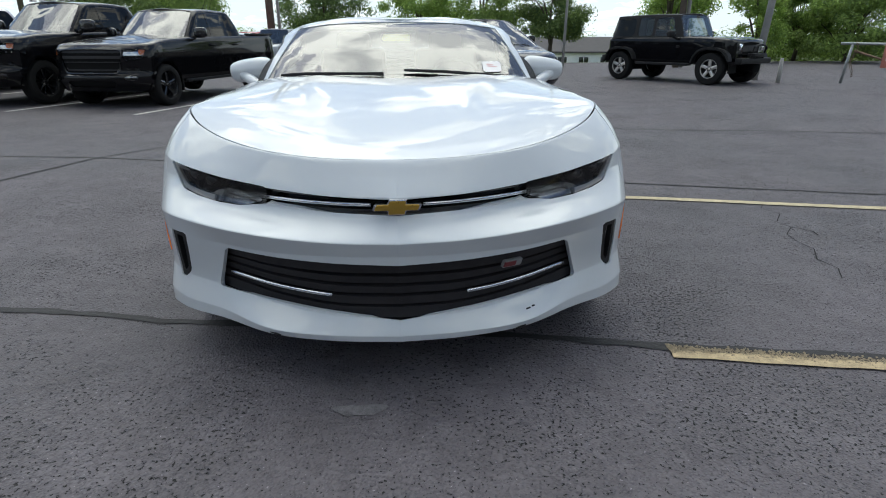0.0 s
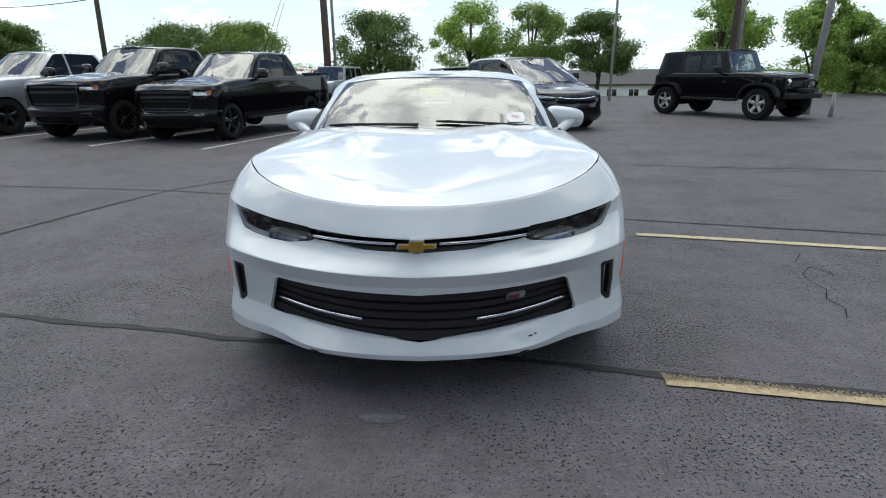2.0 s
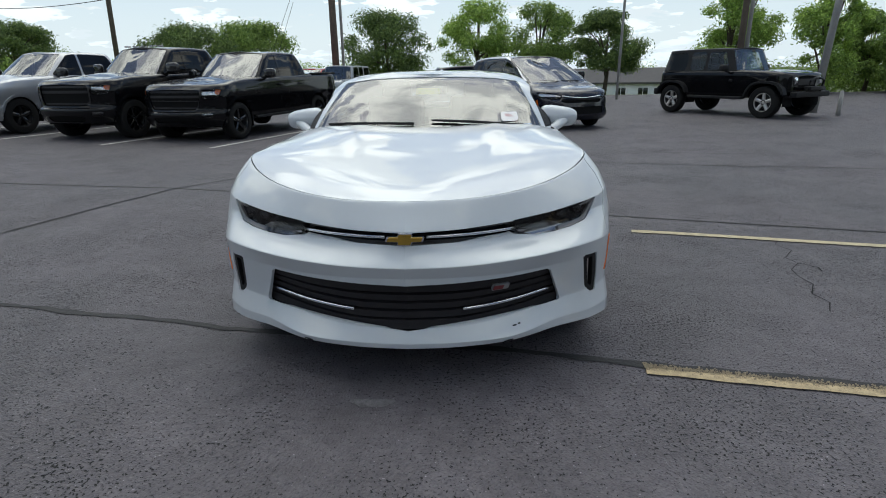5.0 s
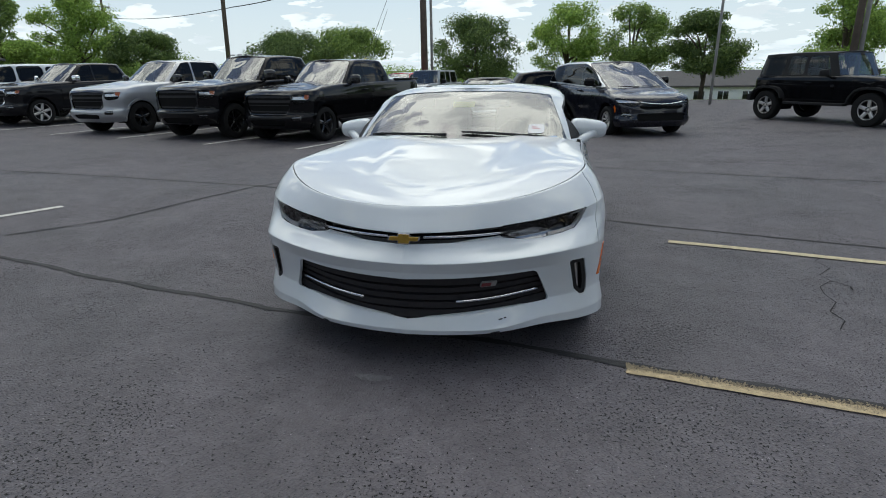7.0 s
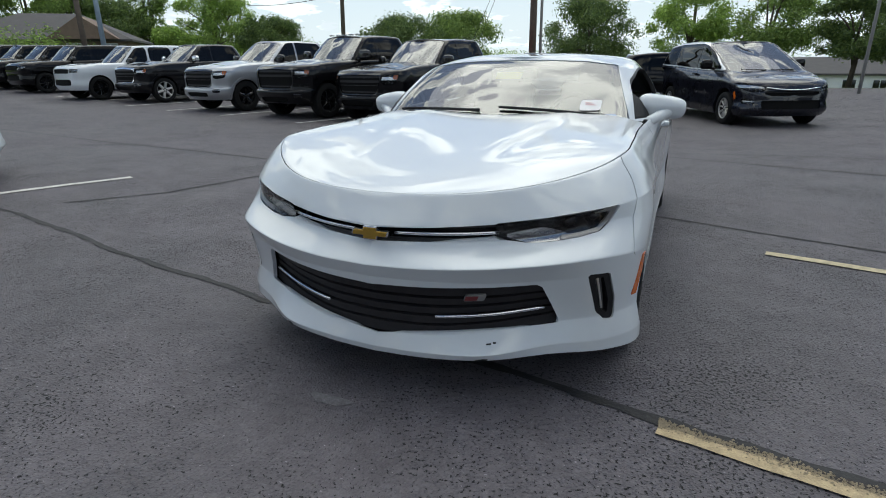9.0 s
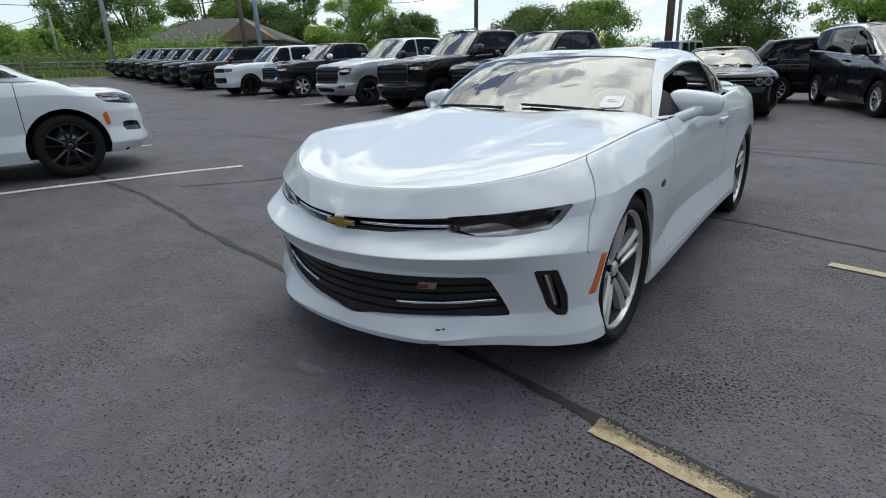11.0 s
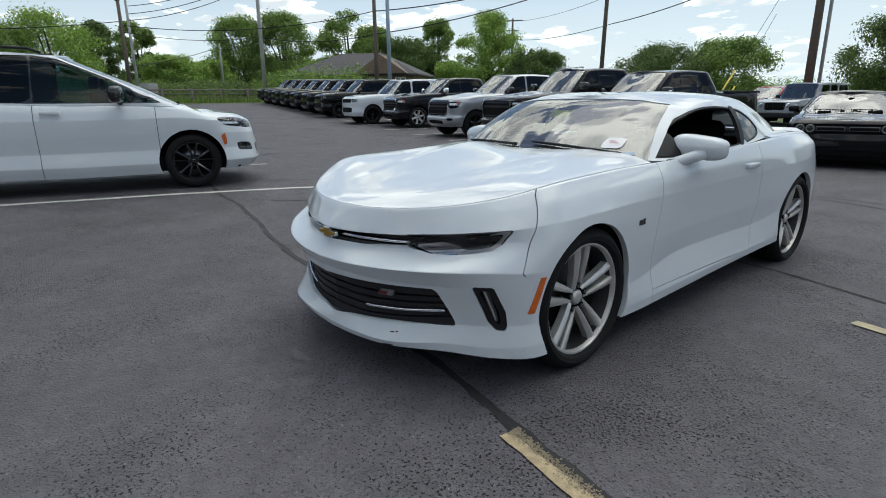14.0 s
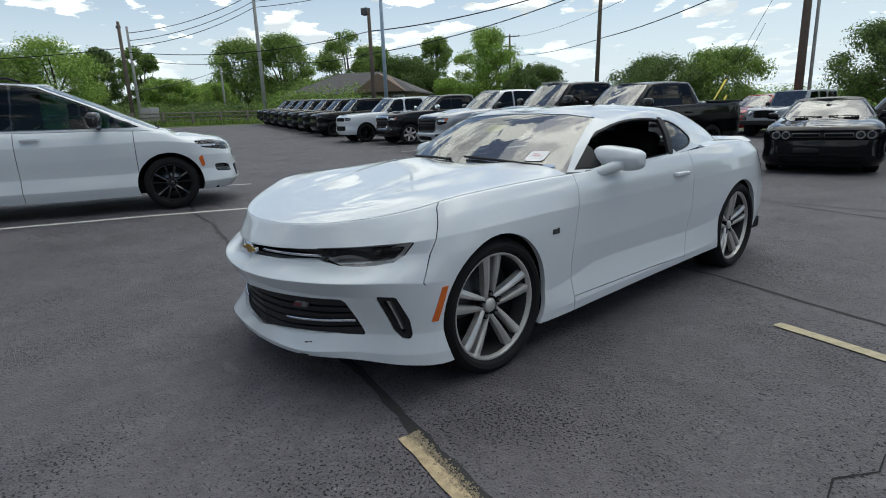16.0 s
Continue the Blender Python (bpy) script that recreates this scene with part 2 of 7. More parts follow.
def loft(lines, seg_u, seg_v, sharp_v=None, shape=None, sharp_u=None, peak=0.35, keel=0.0):
    """Half a body (x >= 0) through named character lines, each from the nose's middle round the side to the tail's middle."""
    L = np.array(lines, float).transpose(1, 0, 2)
    A, us = hermite(L, seg_u, sharp_u, True, peak)
    B, vs = hermite(A.transpose(1, 0, 2), seg_v, sharp_v)
    P = B.transpose(1, 0, 2).copy()
    P[0, :, 0] = 0
    P[-1, :, 0] = 0
    P[:, :, 0] = np.maximum(P[:, :, 0], 0)
    if shape:
        P = shape(P, vs)
    du, dv = np.gradient(P, axis=0), np.gradient(P, axis=1)
    N = np.cross(du, dv)
    size = np.linalg.norm(N, axis=2, keepdims=True)
    N = np.where(size > 1e-9, N / np.maximum(size, 1e-9), np.array([0, 0, 1.0]))
    mid = P[:, :, 0] < 1e-6
    fold = 1 - smooth01((vs - keel + 1.5) / 1.5) if keel else 0.0
    N[0, :, 0] *= fold
    mid[0] = False
    N[mid, 0] = 0
    N /= np.maximum(np.linalg.norm(N, axis=2, keepdims=True), 1e-9)
    nu, nv = P.shape[:2]
    T = np.dstack(np.meshgrid(us, vs, indexing="ij"))
    F = [(i * nv + j, (i + 1) * nv + j, (i + 1) * nv + j + 1, i * nv + j + 1) for i in range(nu - 1) for j in range(nv - 1)]
    return Shell(P.reshape(-1, 3), N.reshape(-1, 3), T.reshape(-1, 2), F)


def cut(s, val):
    """The part of a shell where val (one number a vertex) is above zero, with a clean edge."""
    val = np.where(np.abs(val) < 1e-6, 1e-6, val)
    pos = val > 0
    V, N, T = list(s.V), list(s.N), list(s.T)
    cutpoint, F = {}, []
    for f in s.F:
        n = sum(pos[i] for i in f)
        if n == len(f):
            F.append(f)
        elif n:
            g = []
            for a, b in zip(f, f[1:] + f[:1]):
                if pos[a]:
                    g.append(a)
                if pos[a] != pos[b]:
                    key = (a, b) if a < b else (b, a)
                    if key not in cutpoint:
                        i, j = key
                        t = val[i] / (val[i] - val[j])
                        cutpoint[key] = len(V)
                        V.append(s.V[i] * (1 - t) + s.V[j] * t)
                        m = s.N[i] * (1 - t) + s.N[j] * t
                        N.append(m / max(1e-9, np.linalg.norm(m)))
                        T.append(s.T[i] * (1 - t) + s.T[j] * t)
                    g.append(cutpoint[key])
            if len(g) > 2:
                F.append(tuple(g))
    used = sorted({i for f in F for i in f})
    at = {i: k for k, i in enumerate(used)}
    pick = lambda R, w: np.array([R[i] for i in used]).reshape(-1, w)
    return Shell(pick(V, 3), pick(N, 3), pick(T, 2), [tuple(at[i] for i in f) for f in F])


def poly(a, b, pts, r=0.0):
    """Signed distance of the points (a, b) from a polygon with corners rounded by r; below zero inside."""
    q = np.stack((a, b), 1)
    d, inside = np.full(len(q), 1e9), np.zeros(len(q), bool)
    for (x0, y0), (x1, y1) in zip(pts, pts[1:] + pts[:1]):
        e = np.array([x1 - x0, y1 - y0])
        w = q - np.array([x0, y0])
        t = np.clip((w @ e) / max(e @ e, 1e-12), 0, 1)
        d = np.minimum(d, np.linalg.norm(w - t[:, None] * e, axis=1))
        c = (y0 > q[:, 1]) != (y1 > q[:, 1])
        if abs(y1 - y0) > 1e-12:
            inside ^= c & (q[:, 0] < (x1 - x0) * (q[:, 1] - y0) / (y1 - y0) + x0)
    return np.where(inside, -d, d) - r


def rounded(pts, times=2, keep=()):
    """A closed outline with its corners cut round."""
    for _ in range(times):
        out = []
        for (x0, y0), (x1, y1) in zip(pts, pts[1:] + pts[:1]):
            out += [(x0 * 0.78 + x1 * 0.22, y0 * 0.78 + y1 * 0.22), (x0 * 0.22 + x1 * 0.78, y0 * 0.22 + y1 * 0.78)]
        pts = out
    return pts


def drape(s, corners, nu, nv, lift, way="x"):
    """A small patch between four corners (a, z), laid on the shell s from the side (way x) or the front (way y)."""
    tree_of = BVHTree.FromPolygons([tuple(p) for p in s.V], s.F)
    V, N, T = [], [], []
    (a0, z0), (a1, z1), (a2, z2), (a3, z3) = corners
    for i in range(nu + 1):
        for j in range(nv + 1):
            p, q = i / nu, j / nv
            a = (a0 * (1 - p) + a1 * p) * (1 - q) + (a3 * (1 - p) + a2 * p) * q
            z = (z0 * (1 - p) + z1 * p) * (1 - q) + (z3 * (1 - p) + z2 * p) * q
            hit, nor, _, _ = tree_of.ray_cast(Vector((3, a, z)), Vector((-1, 0, 0))) if way == "x" else tree_of.ray_cast(Vector((a, -3, z)), Vector((0, 1, 0)))
            nor = nor if (nor.x > 0 or nor.y < 0) else -nor
            V.append(tuple(hit + nor * lift))
            N.append(tuple(nor))
            T.append((p, q))
    F = [(i * (nv + 1) + j, (i + 1) * (nv + 1) + j, (i + 1) * (nv + 1) + j + 1, i * (nv + 1) + j + 1) for i in range(nu) for j in range(nv)]
    return Shell(np.array(V), np.array(N), np.array(T), F)


def link(name, V, F, material, parent=None, label="", normals=None, smooth=True, angle=None):
    me = bpy.data.meshes.new(name)
    if isinstance(F, np.ndarray):
        me.vertices.add(len(V))
        me.vertices.foreach_set("co", np.asarray(V, np.float32).ravel())
        me.loops.add(F.size)
        me.loops.foreach_set("vertex_index", F.ravel().astype(np.int32))
        me.polygons.add(len(F))
        me.polygons.foreach_set("loop_start", np.arange(0, F.size, F.shape[1], dtype=np.int32))
        me.update(calc_edges=True)
    else:
        me.from_pydata([tuple(v) for v in V], [], [tuple(f) for f in F])
        me.update()
    me.polygons.foreach_set("use_smooth", [smooth] * len(me.polygons))
    if normals is not None:
        me.normals_split_custom_set_from_vertices([tuple(n) for n in normals])
    elif angle:
        me.set_sharp_from_angle(angle=radians(angle))
    me.materials.append(material)
    ob = new(name, me)
    ob.parent = parent
    if label:
        ob["label"] = label
    return ob


def panel(name, s, material, parent=None, label="", rim=0.012, back=None):
    """A shell as a part, its free edges turned inwards by rim."""
    V, N, F = list(s.V), list(s.N), list(s.F)
    if rim:
        count = {}
        for f in s.F:
            for a, b in zip(f, f[1:] + f[:1]):
                count[(a, b)] = count.get((a, b), 0) + 1
        for a, b in list(count):
            if (b, a) in count or (abs(s.V[a][0]) < 1e-5 and abs(s.V[b][0]) < 1e-5):
                continue
            e = s.V[b] - s.V[a]
            out = np.cross(e, s.N[a])
            out = out / max(1e-9, np.linalg.norm(out))
            n = len(V)
            V += [s.V[a], s.V[b], s.V[b] - s.N[b] * rim, s.V[a] - s.N[a] * rim]
            N += [out] * 4
            F.append((n + 1, n, n + 3, n + 2))
    return link(name, V, F, material, parent, label, N)


def part(name, bm, material, parent=None, label="", angle=35, place=None):
    if place is not None:
        bmesh.ops.transform(bm, matrix=place, verts=bm.verts)
    me = bpy.data.meshes.new(name)
    bm.normal_update()
    bm.to_mesh(me)
    bm.free()
    me.polygons.foreach_set("use_smooth", [True] * len(me.polygons))
    me.set_sharp_from_angle(angle=radians(angle))
    me.materials.append(material)
    ob = new(name, me)
    ob.parent = parent
    if label:
        ob["label"] = label
    return ob


def box(x0, x1, y0, y1, z0, z1, bevel=0.0, seg=2, bm=None):
    bm = bm or bmesh.new()
    vs = bmesh.ops.create_cube(bm, size=1, matrix=Matrix.Translation(((x0 + x1) / 2, (y0 + y1) / 2, (z0 + z1) / 2)) @ Matrix.Diagonal((abs(x1 - x0), abs(y1 - y0), abs(z1 - z0), 1)))["verts"]
    if bevel:
        es = list({e for v in vs for e in v.link_edges})
        bmesh.ops.bevel(bm, geom=es, offset=bevel, segments=seg, affect="EDGES", profile=0.6)
    return bm


def prism(pts, depth, bevel=0.0, seg=2):
    """A plate: the outline pts in the xz plane, depth along y, from 0 backwards."""
    bm = bmesh.new()
    f = bm.faces.new([bm.verts.new((x, 0, z)) for x, z in pts])
    g = bmesh.ops.extrude_face_region(bm, geom=[f])["geom"]
    bmesh.ops.translate(bm, vec=(0, depth, 0), verts=[v for v in g if isinstance(v, bmesh.types.BMVert)])
    bmesh.ops.recalc_face_normals(bm, faces=bm.faces)
    if bevel:
        bmesh.ops.bevel(bm, geom=list(bm.edges), offset=bevel, segments=seg, affect="EDGES")
    return bm


def lathe(profile, steps=48, axis="x"):
    """A body of revolution about the x axis: profile of (along, radius)."""
    V, F = [], []
    n = len(profile)
    for i in range(steps):
        a = 2 * math.pi * i / steps
        V += [(p, r * math.cos(a), r * math.sin(a)) for p, r in profile]
    for i in range(steps):
        for j in range(n - 1):
            a, b = i * n + j, ((i + 1) % steps) * n + j
            F.append((a, b, b + 1, a + 1))
    return V, F


def tube(pts, radii, sides=8, cap=True):
    """A round bar along a path."""
    pts = [Vector(p) for p in pts]
    radii = [radii] * len(pts) if isinstance(radii, (int, float)) else radii
    V, F = [], []
    for k, p in enumerate(pts):
        d = (pts[min(k + 1, len(pts) - 1)] - pts[max(k - 1, 0)]).normalized()
        a = d.orthogonal().normalized() if abs(d.z) > 0.95 else d.cross(Vector((0, 0, 1))).normalized()
        b = d.cross(a)
        V += [tuple(p + (a * math.cos(2 * math.pi * i / sides) + b * math.sin(2 * math.pi * i / sides)) * radii[k]) for i in range(sides)]
    for k in range(len(pts) - 1):
        for i in range(sides):
            j = (i + 1) % sides
            F.append((k * sides + i, k * sides + j, (k + 1) * sides + j, (k + 1) * sides + i))
    if cap:
        F += [tuple(range(sides))[::-1], tuple((len(pts) - 1) * sides + i for i in range(sides))]
    return V, F


def thing(name, m, label, category, group="", kind=""):
    ob = tagged(new(name), label, category, group, kind)
    ob.matrix_basis = m
    return ob


def rise(x, y):
    """Height of the land: a level lot that climbs gently to the west and falls behind its far edge."""
    west = np.maximum(0.0, -x - 13.0)
    z = 0.03 * west * west / (west + 4.0) - 2.6 * smooth01((y - 27 + 0.25 * x * (x < 0)) / 26) * smooth01((x + 22) / 16)
    z = z - 0.0115 * np.clip(y, 0, 20) * smooth01((x + 12) / 8) * (1 - smooth01((x - 3) / 4))
    return z + 0.016 * np.clip(-x - 1, 0, 6) * (1 - smooth01((y - 2) / 4))


def wheel(parent, x, y, z, r, width, rim_r, side, look_of, paint, back=None):
    """A road wheel: tyre, rim with its spokes, hub cap, nuts and brake disc. side: +1 faces +x."""
    hub = new("wheel")
    hub.parent = parent
    hub.matrix_basis = Matrix.Translation((x, y, z)) @ Matrix.Diagonal((side, 1, 1, 1))
    w = width / 2
    prof = [(-w * 0.72, rim_r), (-w * 0.96, rim_r + 0.02), (-w, (r + rim_r) / 2), (-w * 0.9, r - 0.022), (-w * 0.72, r - 0.004), (-w * 0.36, r), (-w * 0.34, r - 0.008), (-w * 0.30, r - 0.008), (-w * 0.28, r),
            (w * 0.28, r), (w * 0.30, r - 0.008), (w * 0.34, r - 0.008), (w * 0.36, r), (w * 0.72, r - 0.004), (w * 0.9, r - 0.022), (w, (r + rim_r) / 2), (w * 0.96, rim_r + 0.02), (w * 0.74, rim_r)]
    V, F = lathe(prof, 56)
    link("tyre", V, [f[::-1] for f in F], RUBBER, hub, angle=40)
    lip = w * 0.80
    V, F = lathe([(lip - 0.012, rim_r + 0.006), (lip, rim_r + 0.004), (lip, rim_r - 0.005), (lip - 0.010, rim_r - 0.010), (lip - 0.022, rim_r - 0.013)], 56)
    link("rim", V, [f[::-1] for f in F], paint, hub, angle=40)
    # barrel in the darker alloy, for the shade behind the spokes
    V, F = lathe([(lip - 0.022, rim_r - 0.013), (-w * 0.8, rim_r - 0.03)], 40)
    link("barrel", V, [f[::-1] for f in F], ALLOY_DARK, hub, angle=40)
    # back: a darker disc colour that stands for shade between the spokes
    V, F = lathe([(lip - 0.115, 0.0), (lip - 0.115, rim_r * 0.80), (lip - 0.135, rim_r * 0.80)], 32)
    link("brake_disc", V, [f[::-1] for f in F], back or DISC, hub)
    # near-black disc closing the wheel, shade given as colour
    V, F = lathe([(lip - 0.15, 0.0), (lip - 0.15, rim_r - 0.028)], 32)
    link("wheel_well_shade", V, [f[::-1] for f in F], VOID, hub)
    count, off_in, off_out, wide, tip, dish = look_of
    bars = [(2 * math.pi * (k + 0.25) / count, sgn) for k in range(count) for sgn in ((-1, 1) if off_out else (0,))]
    bm = bmesh.new()
    for mid, sgn in bars:
        rows = []
        for q in (0.0, 0.35, 0.75, 1.0):
            ra = 0.050 + (rim_r - 0.012 - 0.050) * q
            ang = mid + sgn * math.asin(min(0.9, (off_in * (1 - q) + off_out * q) / ra))
            hw = (wide * (1 - q) + tip * q) / 2
            d, t = Vector((0, math.cos(ang), math.sin(ang))), Vector((0, -math.sin(ang), math.cos(ang)))
            xf = lip - 0.012 - dish * (1 - q) ** 2
            c = d * ra
            rows.append([bm.verts.new(c + t * hw * k + Vector((xf - dz, 0, 0))) for k, dz in ((-1.0, 0.045), (-0.92, 0.011), (-0.30 - 0.3 * sgn, 0.0), (0.30 - 0.3 * sgn, 0.0), (0.92, 0.011), (1.0, 0.045))])
        for r0, r1 in zip(rows, rows[1:]):
            for k in range(5):
                bm.faces.new((r0[k], r0[k + 1], r1[k + 1], r1[k]))
    bmesh.ops.recalc_face_normals(bm, faces=bm.faces)
    part("spokes", bm, paint, hub, angle=14)
    # hub in the darker alloy too, its shade in the colour
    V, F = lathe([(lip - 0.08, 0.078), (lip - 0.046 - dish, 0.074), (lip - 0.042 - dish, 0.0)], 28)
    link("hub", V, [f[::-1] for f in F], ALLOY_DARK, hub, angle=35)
    V, F = lathe([(lip - 0.05 - dish, 0.042), (lip - 0.018 - dish, 0.040), (lip - 0.008 - dish, 0.034), (lip - 0.004 - dish, 0.026), (lip - 0.003 - dish, 0.0)], 28)
    link("hub_cap", V, [f[::-1] for f in F], paint, hub, angle=35)
    for k in range(5):
        a = 2 * math.pi * (k + 0.25) / 5
        # lug pockets are solid near-black plugs, the recess shade as colour
        for nm, r0, r1, x0, m in (("lug_pocket", 0.0190, 0.0180, 0.0095, VOID), ("lug_nut", 0.0115, 0.0095, 0.004, DISC)):
            V, F = lathe([(lip - 0.05 - dish, r0), (lip - x0 - dish, r1), (lip - x0 - dish, 0.0)], 8)
            V = [(p, q + 0.060 * math.cos(a), z + 0.060 * math.sin(a)) for p, q, z in V]
            link(nm, V, [f[::-1] for f in F], m, hub, smooth=False)
    return hub


# ---- the lot ----
def asphalt():
    m = mat("asphalt", (0.05, 0.05, 0.052), 0.82)
    nt = m.node_tree
    b = nt.nodes["Principled BSDF"]
    co = nt.nodes.new("ShaderNodeTexCoord")
    def tex(kind, scale, **kw):
        n = nt.nodes.new(kind)
        n.inputs["Scale"].default_value = scale
        for k, val in kw.items():
            n.inputs[k].default_value = val
        nt.links.new(co.outputs["Object"], n.inputs["Vector"])
        return n
    def rng(src, a, c, lo, hi):
        n = nt.nodes.new("ShaderNodeMapRange")
        n.interpolation_type = "SMOOTHSTEP"
        for k, val in zip(("From Min", "From Max", "To Min", "To Max"), (a, c, lo, hi)):
            n.inputs[k].default_value = val
        nt.links.new(src, n.inputs["Value"])
        return n.outputs[0]
    def mul(a, c):
        n = nt.nodes.new("ShaderNodeMath")
        n.operation = "MULTIPLY"
        for k, s in enumerate((a, c)):
            nt.links.new(s, n.inputs[k]) if not isinstance(s, float) else setattr(n.inputs[k], "default_value", s)
        return n.outputs[0]
    wide = tex("ShaderNodeTexNoise", 0.35, Detail=5.0, Roughness=0.6)
    mid = tex("ShaderNodeTexNoise", 2.6, Detail=6.0, Roughness=0.65)
    blot = tex("ShaderNodeTexNoise", 11.0, Detail=4.0, Roughness=0.7)
    grit = tex("ShaderNodeTexVoronoi", 95.0)
    chips = tex("ShaderNodeTexNoise", 95.0, Detail=4.0, Roughness=0.75)
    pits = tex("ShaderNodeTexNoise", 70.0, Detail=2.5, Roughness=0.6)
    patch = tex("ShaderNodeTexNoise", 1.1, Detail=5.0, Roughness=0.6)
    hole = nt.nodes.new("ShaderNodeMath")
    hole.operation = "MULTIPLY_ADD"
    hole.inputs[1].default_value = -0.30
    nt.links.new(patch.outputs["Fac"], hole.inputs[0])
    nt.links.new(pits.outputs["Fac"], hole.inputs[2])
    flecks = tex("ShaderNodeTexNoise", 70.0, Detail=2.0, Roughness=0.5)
    # the pits' shade is multiplied into the colour, down to 0.03
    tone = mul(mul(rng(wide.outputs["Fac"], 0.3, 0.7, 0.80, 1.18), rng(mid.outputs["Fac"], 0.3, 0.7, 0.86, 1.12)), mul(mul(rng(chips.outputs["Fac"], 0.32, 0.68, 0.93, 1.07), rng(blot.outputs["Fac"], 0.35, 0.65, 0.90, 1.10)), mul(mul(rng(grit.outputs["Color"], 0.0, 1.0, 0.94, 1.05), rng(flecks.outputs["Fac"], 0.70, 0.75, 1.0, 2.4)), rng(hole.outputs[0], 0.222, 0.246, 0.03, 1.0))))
    col = nt.nodes.new("ShaderNodeMix")
    col.data_type, col.blend_type = "RGBA", "MULTIPLY"
    col.inputs["Factor"].default_value = 1.0
    col.inputs["A"].default_value = (0.094, 0.085, 0.095, 1)
    g = nt.nodes.new("ShaderNodeCombineColor")
    for k in range(3):
        nt.links.new(tone, g.inputs[k])
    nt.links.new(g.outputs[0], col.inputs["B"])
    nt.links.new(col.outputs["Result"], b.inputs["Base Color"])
    nt.links.new(rng(wide.outputs["Fac"], 0.3, 0.7, 0.58, 0.76), b.inputs["Roughness"])
    hgt = nt.nodes.new("ShaderNodeMath")
    hgt.operation = "ADD"
    nt.links.new(rng(grit.outputs["Distance"], 0.0, 0.7, 0.4, 0.0), hgt.inputs[0])
    nt.links.new(rng(hole.outputs[0], 0.19, 0.26, 0.0, 1.4), hgt.inputs[1])
    bp = nt.nodes.new("ShaderNodeBump")
    bp.inputs["Strength"].default_value, bp.inputs["Distance"].default_value = 1.0, 0.010
    nt.links.new(hgt.outputs[0], bp.inputs["Height"])
    nt.links.new(bp.outputs[0], b.inputs["Normal"])
    return m


ASPHALT = asphalt()
GRASS = mat("grass", (0.055, 0.085, 0.025), 0.9, 0, 0, 0.45, 1.2, 0.6, 40, tint=(0.09, 0.11, 0.03))
TAR = mat("crack_sealer", (0.020, 0.019, 0.020), 0.75, 0, 0, 0.4, 9, 0.4, 60)
OPENCRACK = mat("open_crack", (0.010, 0.010, 0.010), 0.95)
YELLOW = mat("worn_yellow_paint", (0.40, 0.315, 0.19), 0.85, 0, 0, 0.42, 22, 0.5, 110)
PALEYELLOW = mat("faded_yellow_paint", (0.44, 0.38, 0.25), 0.85, 0, 0, 0.35, 22, 0.5, 110)
WHITELINE = mat("worn_white_paint", (0.55, 0.54, 0.50), 0.8, 0, 0, 0.25, 14, 0.5, 110)


def sheet(name, x0, x1, y0, y1, nx, ny, material, lift=0.0, kind="structure", label="", category="", keep=None):
    xs = np.sinh(np.linspace(np.arcsinh(x0 / 6), np.arcsinh(x1 / 6), nx)) * 6
    ys = np.sinh(np.linspace(np.arcsinh(y0 / 6), np.arcsinh(y1 / 6), ny)) * 6
    gx, gy = np.meshgrid(xs, ys, indexing="ij")
    gz = rise(gx, gy) + lift
    V = np.stack((gx, gy, gz), 2).reshape(-1, 3)
    F = [(i * ny + j, (i + 1) * ny + j, (i + 1) * ny + j + 1, i * ny + j + 1) for i in range(nx - 1) for j in range(ny - 1)]
    if keep:
        F = [f for f in F if keep(*np.mean([V[i] for i in f], axis=0)[:2])]
    ob = link(name, V, F, material)
    return tagged(ob, label, category, "", kind)


def ribbon(name, pts, width, material, lift=0.004, ragged=0.0, label="", category="", step=0.06, taper=False):
    """A painted or poured strip on the ground along a path, with uneven edges."""
    pts = [Vector((x, y, 0)) for x, y in pts]
    P = []
    for a, b in zip(pts, pts[1:]):
        n = max(1, int((b - a).length / step))
        P += [a.lerp(b, k / n) for k in range(n)]
    P.append(pts[-1])
    V, F = [], []
    for k, p in enumerate(P):
        d = (P[min(k + 1, len(P) - 1)] - P[max(0, k - 1)]).normalized()
        s = Vector((-d.y, d.x, 0))
        wob = ragged * 1.6 * noise.noise(Vector((p.x * 1.3, p.y * 1.3, 3.0)))
        wl = width / 2 * (1 + ragged / width * 1.4 * noise.noise(Vector((p.x * 7, p.y * 7, 0)))) + wob
        wr = width / 2 * (1 + ragged / width * 1.4 * noise.noise(Vector((p.x * 7, p.y * 7, 9.0)))) - wob
        if taper:
            e = min(1.0, 4.0 * min(k, len(P) - 1 - k) / len(P) + 0.15)
            wl, wr = wl * e, wr * e
        for q in (p + s * wl, p - s * wr):
            V.append((q.x, q.y, float(rise(np.array(q.x), np.array(q.y))) + lift))
    for k in range(len(P) - 1):
        F.append((2 * k + 1, 2 * k + 3, 2 * k + 2, 2 * k))
    ob = link(name, V, F, material)
    return tagged(ob, label, category, "", "structure")


sheet("ground", -900, 900, -300, 1500, 110, 110, GRASS, -0.02, "structure", "green verge and land beyond the lot", "ground")
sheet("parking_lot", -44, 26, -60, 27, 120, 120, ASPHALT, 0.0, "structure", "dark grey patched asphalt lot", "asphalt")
# added walls, out of view: they close the lot and darken low reflections
WALL = mat("unseen_wall_grey", (0.16, 0.16, 0.16), 0.85, 0, 0, 0.15, 1.0, 0.3, 20)
part_wall = part("unseen_wall_south", box(-34, 34, -22.5, -22, 0, 6.0, 0.02), WALL)
tagged(part_wall, "unseen plain grey wall added south of the lot to darken reflections", "wall", "", "structure")
